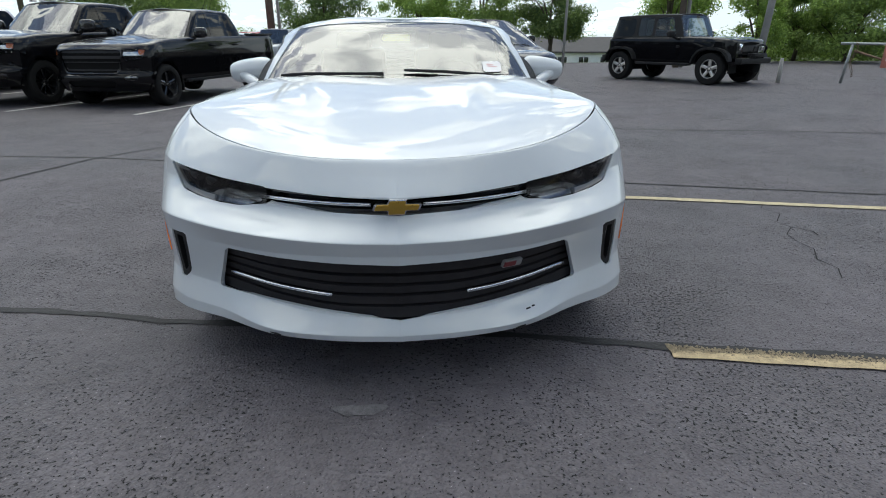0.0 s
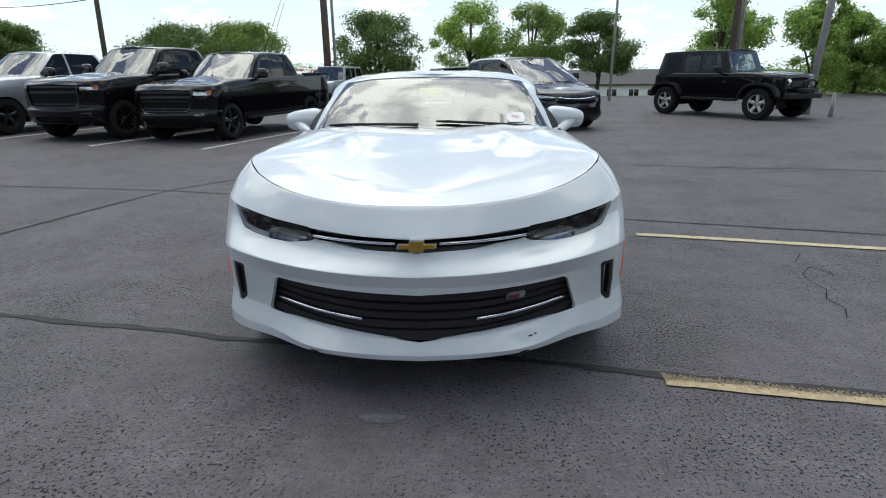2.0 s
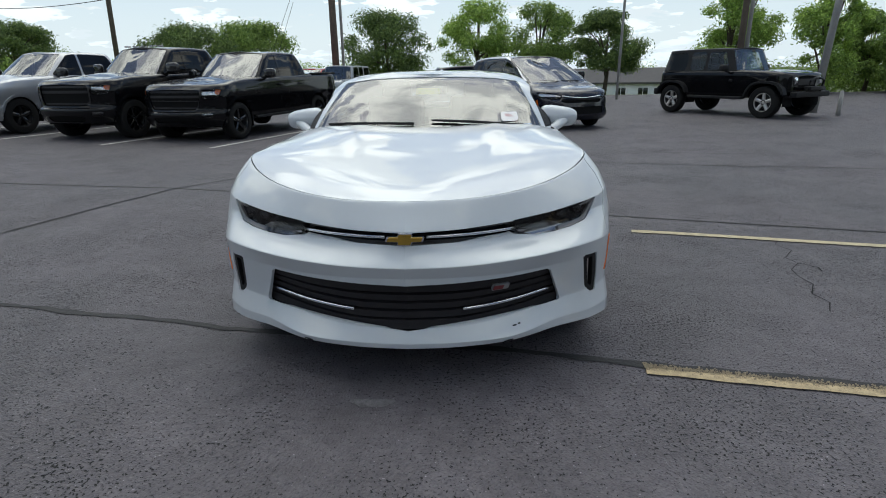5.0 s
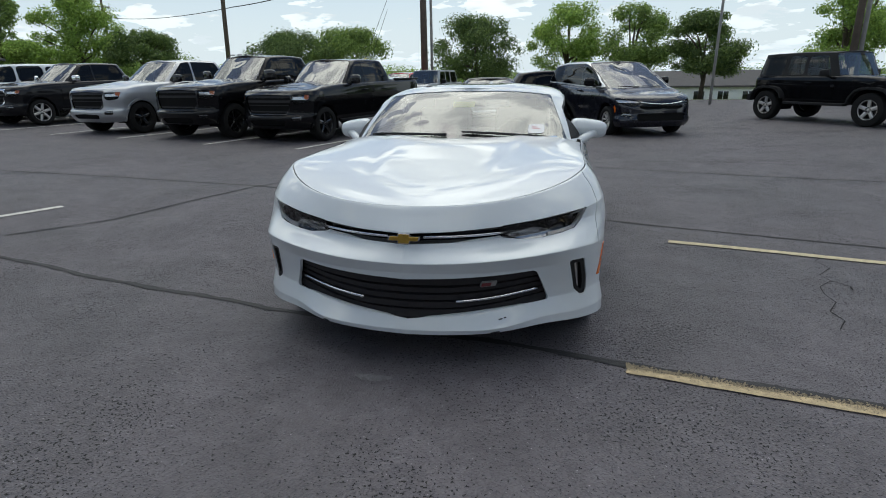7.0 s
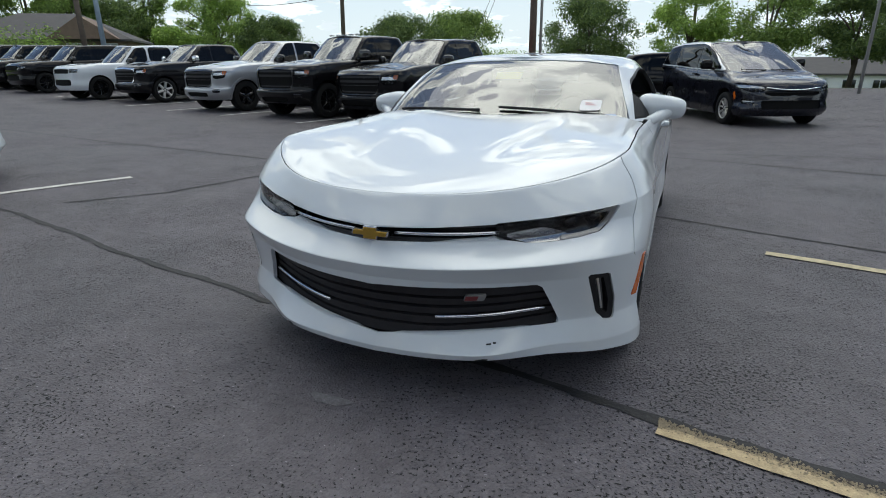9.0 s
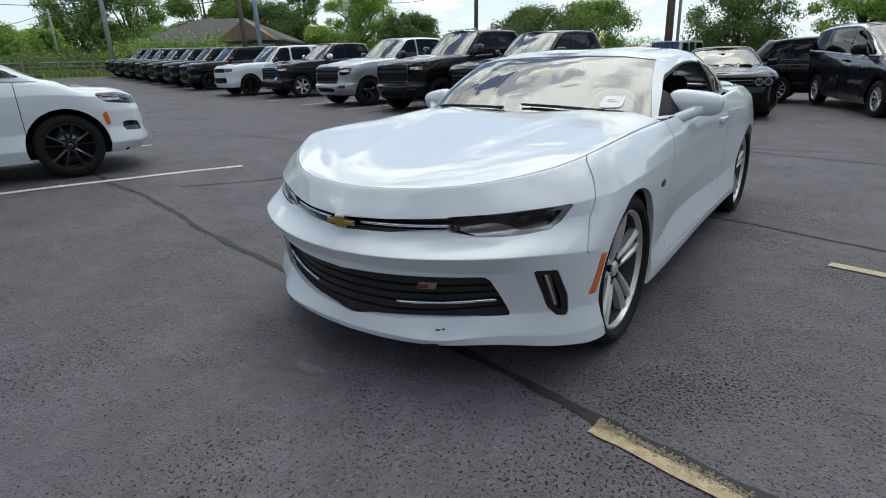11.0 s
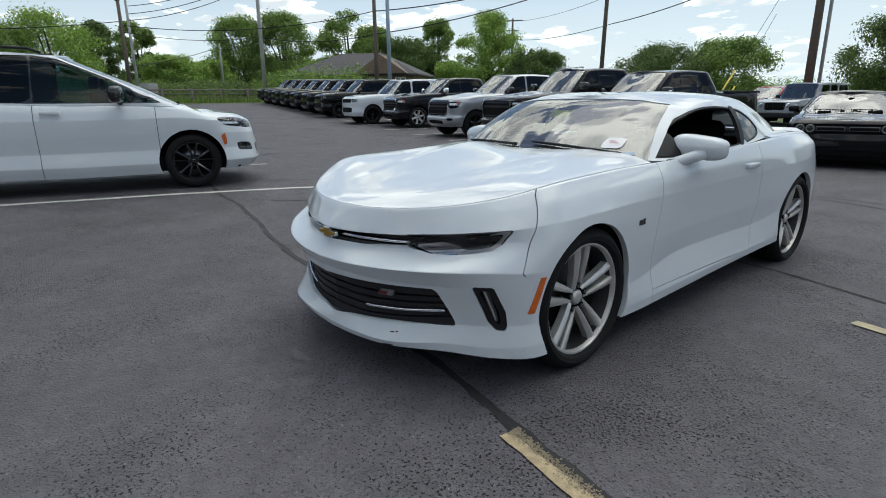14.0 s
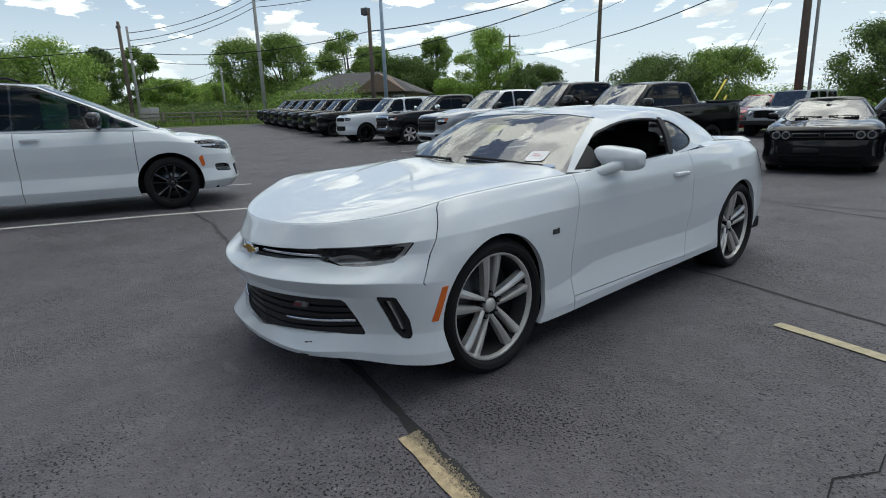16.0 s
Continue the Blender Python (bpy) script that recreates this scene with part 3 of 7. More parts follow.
part_wall = part("unseen_wall_east", box(30, 30.4, -22, 4, 0, 5.0, 0.02), WALL)
tagged(part_wall, "unseen plain grey wall added to close the lot's east side", "wall", "", "structure")

# ---- the white coupe: nose towards -y, front axle at the origin ----
coupe = thing("coupe", pose(0, 0, 0, -0.66), "glossy white two-door sports coupe parked across the asphalt lot", "car")
SIDE_Y = [0.0, 0.34, 0.9, 1.5, 2.1, 2.81, 3.3]


def side(xs, zs, tail):
    """The part of a character line along the flank and round the tail."""
    zs = zs if isinstance(zs, list) else [zs] * 7
    tx, ty, tz = tail
    return [(x, y, z) for x, y, z in zip(xs, SIDE_Y, zs)] + [(0.82 * tx, ty - 0.14, tz), (0.45 * tx, ty - 0.03, tz), (0, ty, tz)]


lip_low = [(0, -0.864, 0.176), (0.22, -0.855, 0.183), (0.43, -0.818, 0.195), (0.66, -0.668, 0.196), (0.85, -0.535, 0.188), (0.930, -0.440, 0.184)]
lip_top = [(0, -0.870, 0.200), (0.22, -0.862, 0.207), (0.43, -0.830, 0.220), (0.66, -0.672, 0.236), (0.85, -0.537, 0.236), (0.930, -0.438, 0.240)]
mouth_low = [(0, -0.847, 0.262), (0.22, -0.826, 0.268), (0.43, -0.752, 0.286), (0.667, -0.628, 0.318), (0.835, -0.520, 0.330), (0.922, -0.405, 0.335)]
mouth_top = [(0, -0.888, 0.500), (0.22, -0.860, 0.498), (0.43, -0.793, 0.495), (0.615, -0.698, 0.497), (0.822, -0.582, 0.508), (0.926, -0.410, 0.500)]
ridge = [(0, -0.914, 0.554), (0.22, -0.893, 0.557), (0.43, -0.838, 0.565), (0.65, -0.732, 0.575), (0.838, -0.588, 0.585), (0.930, -0.410, 0.570)]
lamp_low = [(0, -0.846, 0.632), (0.22, -0.802, 0.632), (0.45, -0.705, 0.632), (0.65, -0.600, 0.650), (0.840, -0.462, 0.692), (0.925, -0.350, 0.690)]
lamp_top = [(0, -0.858, 0.692), (0.22, -0.818, 0.692), (0.45, -0.722, 0.700), (0.65, -0.612, 0.722), (0.837, -0.459, 0.748), (0.915, -0.330, 0.765)]
nose = [(0, -0.820, 0.747), (0.22, -0.788, 0.749), (0.45, -0.693, 0.761), (0.65, -0.564, 0.787), (0.812, -0.408, 0.822), (0.886, -0.290, 0.836)]
seam = [(0, -0.781, 0.801), (0.22, -0.756, 0.804), (0.45, -0.662, 0.818), (0.65, -0.505, 0.848), (0.775, -0.350, 0.886), (0.822, -0.258, 0.912)]

lip_low += side([0.918, 0.928, 0.93, 0.925, 0.935, 0.945, 0.89], [0.19, 0.174, 0.185, 0.20, 0.22, 0.25, 0.29], (0.88, 3.80, 0.31))
lip_top += side([0.920, 0.933, 0.936, 0.932, 0.94, 0.95, 0.90], [0.24, 0.225, 0.235, 0.25, 0.27, 0.30, 0.33], (0.90, 3.82, 0.36))
mouth_low += side([0.928, 0.933, 0.925, 0.921, 0.934, 0.955, 0.905], [0.335, 0.270, 0.278, 0.284, 0.29, 0.36, 0.40], (0.92, 3.84, 0.42))
mouth_top += side([0.935, 0.924, 0.892, 0.888, 0.908, 0.956, 0.905], [0.49, 0.355, 0.412, 0.418, 0.425, 0.52, 0.52], (0.92, 3.85, 0.52))
ridge += side([0.94, 0.932, 0.906, 0.902, 0.922, 0.958, 0.905], [0.575, 0.54, 0.55, 0.56, 0.58, 0.63, 0.61], (0.91, 3.86, 0.61))
lamp_low += side([0.95, 0.936, 0.910, 0.908, 0.926, 0.955, 0.90], [0.69, 0.69, 0.69, 0.70, 0.71, 0.72, 0.72], (0.89, 3.85, 0.70))
lamp_top += side([0.94, 0.93, 0.913, 0.914, 0.930, 0.945, 0.885], [0.775, 0.78, 0.78, 0.79, 0.80, 0.82, 0.82], (0.87, 3.82, 0.80))
nose += side([0.895, 0.893, 0.902, 0.908, 0.918, 0.915, 0.86], [0.862, 0.87, 0.87, 0.88, 0.90, 0.925, 0.925], (0.83, 3.78, 0.90))
seam += side([0.838, 0.832, 0.850, 0.868, 0.868, 0.840, 0.785], [0.932, 0.945, 0.956, 0.975, 1.005, 1.02, 1.00], (0.78, 3.75, 0.975))
spine_y = [-0.72, -0.62, -0.48, -0.32, -0.15, -0.02, 0.14, 0.42, 0.95, 1.5, 2.1, 2.75, 3.2, 3.45, 3.55, 3.60]
HOOD_Y, HOOD_Z = [-0.79, -0.72, -0.5, -0.2, 0.1, 0.4, 0.62, 2.4, 2.9, 3.3, 3.77], [0.80, 0.820, 0.868, 0.915, 0.952, 0.980, 1.0, 1.05, 1.045, 1.03, 0.98]


def spine_z(y):
    return float(np.interp(y, HOOD_Y, HOOD_Z))


inner = []
for w, g in ((0.34, 0.46), (0.68, 0.82), (1.0, 1.0)):
    inner.append([(x * (1 - w), y * (1 - w) + sy * w, z * (1 - g) + spine_z(y * (1 - w) + sy * w) * g) for (x, y, z), sy in zip(seam, spine_y)])


def hood_dome(P, vs):
    """An even hood: one low-order surface inside the joint, with a raised middle that widens towards the screen."""
    x, y, z = P[:, :, 0], P[:, :, 1], P[:, :, 2]
    inside = (vs[None, :] > 7.5) & (y < 0.72)
    terms = lambda a, b: np.stack([a ** (2 * i) * b**j for i in range(3) for j in range(5 - i)], -1)
    w = np.where(vs < 8.4, 6.0, 1.0)[None, :].repeat(len(P), 0)[inside]
    fit = np.linalg.lstsq(terms(x[inside], y[inside]) * w[:, None], z[inside] * w, rcond=None)[0]
    on = smooth01((vs[None, :] - 7.9) / 0.5) * (1 - smooth01((y - 0.66) / 0.15))
    P[:, :, 2] = z * (1 - on) + (terms(x, np.minimum(y, 0.8)) @ fit) * on
    lift = smooth01((y + 0.62) / 0.6) * (1 - smooth01((y - 0.75) / 0.2)) * (vs[None, :] > 7.95)
    half = 0.30 + 0.18 * smooth01((y + 0.5) / 1.1)
    P[:, :, 2] += 0.012 * lift * (1 - smooth01((x - half + 0.06) / 0.11))
    return P


master = loft([lip_low, lip_top, mouth_low, mouth_top, ridge, lamp_low, lamp_top, nose, seam, *inner],
              [8, 8, 10, 16, 14, 9, 10, 10, 9, 9, 10, 8, 6, 5, 4], [3, 5, 14, 5, 6, 7, 4, 6, 8, 8, 8],
              {1: 0.9, 2: 0.6, 3: 0.9, 4: 0.9, 5: 0.45, 6: 0.8, 7: 0.3, 8: 0.5}, hood_dome, None, [0.9] * 6 + [0.8, 0.6] + [0.35] * 4, 7.5)
ARCH = 0.372


def arches(s):
    """Open the wheel arches."""
    for yc, r in ((0.0, ARCH), (2.811, ARCH)):
        d = np.hypot(s.V[:, 1] - yc, s.V[:, 2] - 0.356) - r
        d = np.where(s.V[:, 0] > 0.55, np.where(s.V[:, 2] < 0.9, d, 1.0), 1.0)
        s = cut(s, d)
    return s


u, v = master.T[:, 0], master.T[:, 1]
# inside the hood's outline, ending at the screen's foot
hood_all = cut(master, v - 8.02)
hood_all = cut(hood_all, 0.66 - hood_all.V[:, 1])
tail_all = cut(cut(master, v - 8.0), cut(master, v - 8.0).V[:, 1] - 2.3)
skin = cut(master, 7.985 - v)
skin = arches(skin)
panel("hood", hood_all.both(), WHITE, coupe, "smooth white hood with a raised centre", 0.02)
panel("boot_lid", tail_all.both(), WHITE, coupe, "", 0.02)

X, Y, Z = (lambda s: s.V[:, 0]), (lambda s: s.V[:, 1]), (lambda s: s.V[:, 2])
MOUTH = [(-0.02, 0.252), (0.0, 0.252), (0.20, 0.276), (0.42, 0.292), (0.668, 0.312), (0.672, 0.322), (0.613, 0.484), (0.42, 0.478), (0.20, 0.473), (0.0, 0.468), (-0.02, 0.468)]
SLIT = [(-0.02, 0.633), (0.22, 0.638), (0.445, 0.650), (0.47, 0.700), (0.22, 0.688), (-0.02, 0.680)]
LAMP = [(0.446, 0.648), (0.55, 0.634), (0.64, 0.638), (0.72, 0.650), (0.785, 0.667), (0.812, 0.695), (0.838, 0.744), (0.62, 0.716), (0.446, 0.700)]
FOG = [(0.778, 0.511), (0.834, 0.510), (0.852, 0.400), (0.852, 0.318), (0.832, 0.320), (0.805, 0.350)]


def fascia_y(s):
    """Above zero on the bumper, below on the wings: the joint runs down from the hood's corner to the arch."""
    edge = np.interp(Z(s), [0.18, 0.548, 0.556, 0.575, 0.766, 0.884, 0.92], [-0.20, -0.20, -0.445, -0.460, -0.364, -0.301, -0.262])
    return edge - Y(s)


bumper = cut(skin, fascia_y(skin) - 0.002)
for shape, r in ((MOUTH, 0.0), (SLIT, 0.004), (LAMP, 0.006), (FOG, 0.008)):
    front = Y(bumper) < -0.3
    bumper = cut(bumper, np.where(front, poly(X(bumper), Z(bumper), shape, r), 1.0))
bumper = cut(bumper, Z(bumper) - 0.165)
front_bumper = panel("front_bumper", bumper.both(), WHITE, coupe, "white front bumper with small black scuffs", 0.018)

rest = cut(skin, -fascia_y(skin) - 0.002)
DOOR0, DOOR1 = 0.60, 2.00


def door_front(s):
    return Y(s) - np.interp(Z(s), [0.2, 0.5, 0.95], [DOOR0 + 0.03, DOOR0 + 0.02, DOOR0 + 0.10])


def door_back(s):
    return np.interp(Z(s), [0.2, 0.4, 0.6, 0.98], [DOOR1 - 0.08, DOOR1, DOOR1 + 0.04, DOOR1 + 0.01]) - Y(s)


sill_line = 0.262
wing = cut(rest, -door_front(rest) - 0.002)
wing = cut(wing, np.where(Y(wing) > 0.2, Z(wing) - 0.15, 1.0))
door = cut(cut(rest, door_front(rest) - 0.002), door_back(cut(rest, door_front(rest) - 0.002)) - 0.002)
sill = cut(door, sill_line - 0.004 - Z(door))
door = cut(door, Z(door) - sill_line)
quarter = cut(rest, -door_back(rest) - 0.002)
for f in (lambda s: s, lambda s: s.flip()):
    panel("front_wing", f(wing), WHITE, coupe, "", 0.03)
    panel("quarter_panel", f(quarter), WHITE, coupe, "", 0.03)
    panel("side_sill", f(sill), WHITE, coupe, "", 0.02)
    shut = panel("door", f(door), WHITE, coupe, "closed white door with a body-colour handle", 0.015)
    sg = 1 if f(door).V[:, 0].max() > 0.1 else -1
    grip = box(0.895, 0.945, 1.75, 1.93, 0.842, 0.870, 0.012, 3)
    part("door_handle", grip, WHITE, shut, "white pull handle", place=Matrix.Diagonal((sg, 1, 1, 1)))
    # thin grey plate painted as the shaded hollow behind the handle
    dish = prism([(-0.075, 0.815), (0.0, 0.800), (0.075, 0.815), (0.075, 0.858), (-0.075, 0.865)], 0.004)
    part("handle_recess_shade", dish, GREYTRIM, shut, place=Matrix.Diagonal((sg, 1, 1, 1)) @ Matrix.Translation((0.9125, 1.845, 0.014)) @ Matrix.Rotation(radians(90), 4, "Z"))
    for k, (a, b, zt) in enumerate(((0.0, 0.016, 0.0), (0.022, 0.038, 0.0), (0.042, 0.056, 0.004))):
        part("number_badge", box(0.9300, 0.9365, 0.42 + a, 0.42 + b, 0.655, 0.683 + zt, 0.003), ALLOY_DARK, coupe, "small dark plate", place=Matrix.Diagonal((sg, 1, 1, 1)))
# a near-black inner shell that stands for the shade behind the joints
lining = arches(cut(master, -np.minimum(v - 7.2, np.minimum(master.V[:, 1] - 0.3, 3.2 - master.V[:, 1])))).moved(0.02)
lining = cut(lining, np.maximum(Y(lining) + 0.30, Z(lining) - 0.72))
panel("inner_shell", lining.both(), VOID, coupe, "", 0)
# underbody and arch liners in near-black, painted as deep shade
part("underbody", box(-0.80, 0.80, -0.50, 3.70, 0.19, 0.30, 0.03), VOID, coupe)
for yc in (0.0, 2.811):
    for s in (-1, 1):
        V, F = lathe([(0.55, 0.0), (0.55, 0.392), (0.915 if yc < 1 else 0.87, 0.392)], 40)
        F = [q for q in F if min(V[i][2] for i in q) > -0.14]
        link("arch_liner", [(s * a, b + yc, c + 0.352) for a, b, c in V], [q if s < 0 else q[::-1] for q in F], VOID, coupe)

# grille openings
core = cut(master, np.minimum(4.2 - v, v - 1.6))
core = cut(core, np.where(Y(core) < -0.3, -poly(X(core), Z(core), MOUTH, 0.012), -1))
# near-black sheet behind the bars stands for the mouth's shaded depth
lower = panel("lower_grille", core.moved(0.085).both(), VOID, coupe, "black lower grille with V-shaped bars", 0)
for a, b, d, w in ((1.95, 2.10, 0.030, 0.05), (2.14, 2.26, 0.034, 0.03), (2.31, 2.42, 0.036, 0.03), (2.47, 2.58, 0.038, 0.03), (2.66, 2.92, 0.030, 0.05)):
    strip = cut(core, np.minimum(core.T[:, 1] - a, b - core.T[:, 1]))
    panel("grille_bar", strip.moved(d).both(), GRILLE, lower, "", w)


def along(v0, x0, x1, deep, n=24):
    """Points on the nose at the height v0 from x0 to x1, sunk by deep."""
    nu = len(np.unique(np.round(master.T[:, 0], 5)))
    G, GN, tv = master.V.reshape(nu, -1, 3), master.N.reshape(nu, -1, 3), master.T.reshape(nu, -1, 2)[0, :, 1]
    j = int(np.searchsorted(tv, v0)) - 1
    q = (v0 - tv[j]) / (tv[j + 1] - tv[j])
    P = G[:, j] * (1 - q) + G[:, j + 1] * q - (GN[:, j] * (1 - q) + GN[:, j + 1] * q) * deep
    P = P[P[:, 1] < -0.3]
    return [(x, float(np.interp(x, P[:, 0], P[:, 1])), float(np.interp(x, P[:, 0], P[:, 2]))) for x in np.linspace(x0, x1, n)]


for sg in (1, -1):
    V, F = tube(along(2.30, 0.235, 0.618, 0.020), 0.0075, 8)
    link("chrome_strip", [(sg * a, b, c) for a, b, c in V], F if sg > 0 else [q[::-1] for q in F], CHROME, lower, "thin chrome strip")
slot = cut(master, np.minimum(6.2 - v, v - 4.6))
slot = cut(slot, np.where(Y(slot) < -0.3, -poly(X(slot), Z(slot), SLIT, 0.014), -1))
upper = panel("upper_grille", slot.moved(0.055).both(), GLOSSBLACK, coupe, "slim gloss-black upper grille", 0)
for a, b, d, w, m in ((5.0, 5.16, 0.02, 0.03, GLOSSBLACK), (5.78, 6.0, 0.02, 0.03, GLOSSBLACK)):
    strip = cut(slot, np.minimum(slot.T[:, 1] - a, b - slot.T[:, 1]))
    strip = cut(strip, 0.46 - X(strip))
    panel("grille_bar", strip.moved(d).both(), m, upper, "", w)
for sg in (1, -1):
    V, F = tube(along(5.47, 0.085, 0.448, 0.014), 0.0075, 8)
    link("chrome_strip", [(sg * a, b, c) for a, b, c in V], F if sg > 0 else [q[::-1] for q in F], CHROME, upper, "thin chrome strip")
tie = [(-0.092, -0.012), (-0.033, -0.012), (-0.036, -0.030), (0.029, -0.030), (0.033, -0.012), (0.083, -0.012), (0.092, 0.012), (0.033, 0.012), (0.036, 0.030), (-0.029, 0.030), (-0.033, 0.012), (-0.083, 0.012)]
emblem = part("emblem", prism([(x * 0.88, z * 0.92) for x, z in tie], 0.02, 0.003), CHROME, coupe, "gold badge in a chrome frame", place=Matrix.Translation((0, -0.866, 0.662)) @ Matrix.Rotation(radians(8), 4, "X"))
part("emblem_face", prism([(x * 0.80, z * 0.76) for x, z in tie], 0.012, 0.002), GOLD, emblem, "gold face", place=Matrix.Translation((0, -0.869, 0.662)) @ Matrix.Rotation(radians(8), 4, "X"))
tag = part("grille_badge", prism([(-0.042, -0.012), (0.034, -0.012), (0.044, 0.012), (-0.032, 0.012)], 0.02, 0.003), RING, lower, "slanted red and silver badge", place=Matrix.Translation((0.395, -0.806, 0.438)) @ Matrix.Rotation(radians(24), 4, "Z"))
part("badge_face", prism([(-0.036, -0.008), (0.010, -0.008), (0.017, 0.008), (-0.029, 0.008)], 0.01, 0.001), BADGE_RED, tag, "red face", place=Matrix.Translation((0.3935, -0.8105, 0.438)) @ Matrix.Rotation(radians(24), 4, "Z"))

# lamps
lampshell = cut(master, np.minimum(6.9 - v, v - 4.3))
lampshell = cut(lampshell, np.where(Y(lampshell) < -0.3, -poly(X(lampshell), Z(lampshell), LAMP, 0.002), -1))
fogshell = cut(master, np.minimum(4.5 - v, v - 1.5))
fogshell = cut(fogshell, np.where(Y(fogshell) < -0.3, -poly(X(fogshell), Z(fogshell), FOG, 0.006), -1))
for sg, f in ((1, lambda s: s), (-1, lambda s: s.flip())):
    head = panel("headlamp", f(lampshell.moved(0.002)), SMOKED, coupe, "smoked narrow headlamp", 0.0)
    panel("housing", f(lampshell.moved(0.062)), GLOSSBLACK, head, "", 0)
    low = cut(lampshell, -poly(X(lampshell), Z(lampshell), [(0.480, 0.652), (0.54, 0.664), (0.60, 0.676), (0.68, 0.656), (0.77, 0.668), (0.80, 0.690), (0.79, 0.668), (0.70, 0.646), (0.56, 0.634), (0.47, 0.645)], 0.001))
    panel("reflector", f(low.moved(0.020)), REFLECTOR, head, "grey lower trim", 0.03)
    brow = cut(cut(lampshell, poly(X(lampshell), Z(lampshell), LAMP, -0.011)), 0.0 + poly(X(cut(lampshell, poly(X(lampshell), Z(lampshell), LAMP, -0.011))), Z(cut(lampshell, poly(X(lampshell), Z(lampshell), LAMP, -0.011))), [(0.40, 0.60), (0.66, 0.60), (0.66, 0.685), (0.80, 0.735), (0.80, 0.80), (0.40, 0.80)], 0))
    panel("light_pipe", f(brow.moved(0.006)), ALLOY, head, "pale outer edge strip", 0.01)
    for cx, cy, cz in ((0.665, -0.535, 0.690), (0.745, -0.482, 0.705)):
        V, F = lathe([(-0.02, 0.0), (-0.012, 0.020), (0.0, 0.027), (0.02, 0.030)], 24)
        m4 = Matrix.Translation((sg * cx, cy, cz)) @ Matrix.Rotation(radians(90 - sg * 34), 4, "Z")
        link("projector", [tuple(m4 @ Vector(p)) for p in V], F, GLOSSBLACK, head)
    # slot backed by a near-black sheet, its shade in the colour
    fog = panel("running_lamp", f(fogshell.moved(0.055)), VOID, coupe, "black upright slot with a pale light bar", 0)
    edge = cut(fogshell, poly(X(fogshell), Z(fogshell), FOG, -0.012))
    panel("surround", f(edge.moved(0.004)), TRIM, fog, "", 0.05)
    lit = drape(master, [(0.818, 0.345), (0.836, 0.343), (0.822, 0.500), (0.797, 0.500)], 3, 12, -0.020, "y")
    panel("light_bar", f(lit), GREYTRIM, fog, "grey light bar", 0.02)
    lit = drape(master, [(0.823, 0.350), (0.829, 0.349), (0.812, 0.495), (0.804, 0.495)], 2, 12, -0.016, "y")
    panel("light_pipe", f(lit), ALLOY, fog, "pale light pipe", 0.01)
    mk = drape(master, [(-0.424, 0.386), (-0.395, 0.386), (-0.346, 0.545), (-0.374, 0.545)], 4, 12, 0.005)
    panel("side_marker", f(mk), AMBER, coupe, "amber side marker", 0.012)

# cabin
foot = [(0, 0.585, 0.985), (0.25, 0.600, 0.982), (0.52, 0.655, 0.970), (0.742, 0.742, 0.950), (0.828, 0.86, 0.948), (0.862, 1.2, 0.958), (0.872, 1.65, 0.978), (0.845, 2.1, 1.003), (0.785, 2.48, 1.018), (0.685, 2.88, 1.03), (0.39, 3.26, 1.045), (0, 3.34, 1.05)]
roofline = [(0, 1.165, 1.290), (0.22, 1.170, 1.287), (0.44, 1.190, 1.277), (0.605, 1.222, 1.256), (0.690, 1.290, 1.232), (0.692, 1.45, 1.258), (0.680, 1.72, 1.278), (0.645, 2.0, 1.285), (0.580, 2.34, 1.274), (0.50, 2.68, 1.228), (0.30, 3.02, 1.15), (0, 3.12, 1.14)]
ROOF_Y, ROOF_Z = [1.16, 1.3, 1.55, 1.8, 2.1, 2.4, 2.6, 2.85, 3.1], [1.300, 1.315, 1.333, 1.338, 1.336, 1.316, 1.288, 1.228, 1.150]
shoulder = []
for (x0, y0, z0), (x1, y1, z1) in zip(foot, roofline):
    b = 0.022 if x0 > 0.8 else 0.012
    shoulder.append((x0 * 0.5 + x1 * 0.5 + b * (x0 > 0.3), y0 * 0.5 + y1 * 0.5 - 0.012 * (y0 < 0.75), z0 * 0.5 + z1 * 0.5 + 0.012))
crown1 = [(x * 0.55, y + 0.25 * (y < 1.3) * (1 - k / 4) * 0.4, float(np.interp(y + 0.05, ROOF_Y, [zr - 0.005 for zr in ROOF_Z]))) for k, (x, y, z) in enumerate(roofline)]
crown2 = [(0, min(max(y, 1.20) + 0.06, 3.12), float(np.interp(min(max(y, 1.20) + 0.06, 3.12), ROOF_Y, ROOF_Z))) for x, y, z in roofline]
cabin = loft([foot, shoulder, roofline, crown1, crown2], [14, 14, 14, 14, 20, 14, 12, 10, 8, 5, 4], [20, 20, 7, 6], {2: 0.35}, None, {3: 0.3, 4: 0.3})
cu, cv = cabin.T[:, 0], cabin.T[:, 1]
SCREEN = [(-0.05, 0.955), (0.25, 0.965), (0.50, 0.955), (0.752, 0.938), (0.612, 1.243), (0.44, 1.266), (0.22, 1.276), (-0.05, 1.279)]
DLO = [(0.775, 0.970), (0.88, 1.044), (1.0, 1.112), (1.13, 1.163), (1.26, 1.199), (1.36, 1.216), (1.48, 1.227), (1.62, 1.230), (1.74, 1.226), (1.825, 1.218), (1.768, 1.012), (1.755, 1.004), (1.45, 0.990), (1.1, 0.976)]
REARQ = rounded([(1.880, 1.216), (1.97, 1.205), (2.07, 1.172), (2.145, 1.118), (2.185, 1.085), (2.15, 1.055), (2.05, 1.030), (1.812, 1.004)], 1)
screen_d = np.where(cu < 3.6, poly(X(cabin), Z(cabin), SCREEN, 0.0), 1.0)
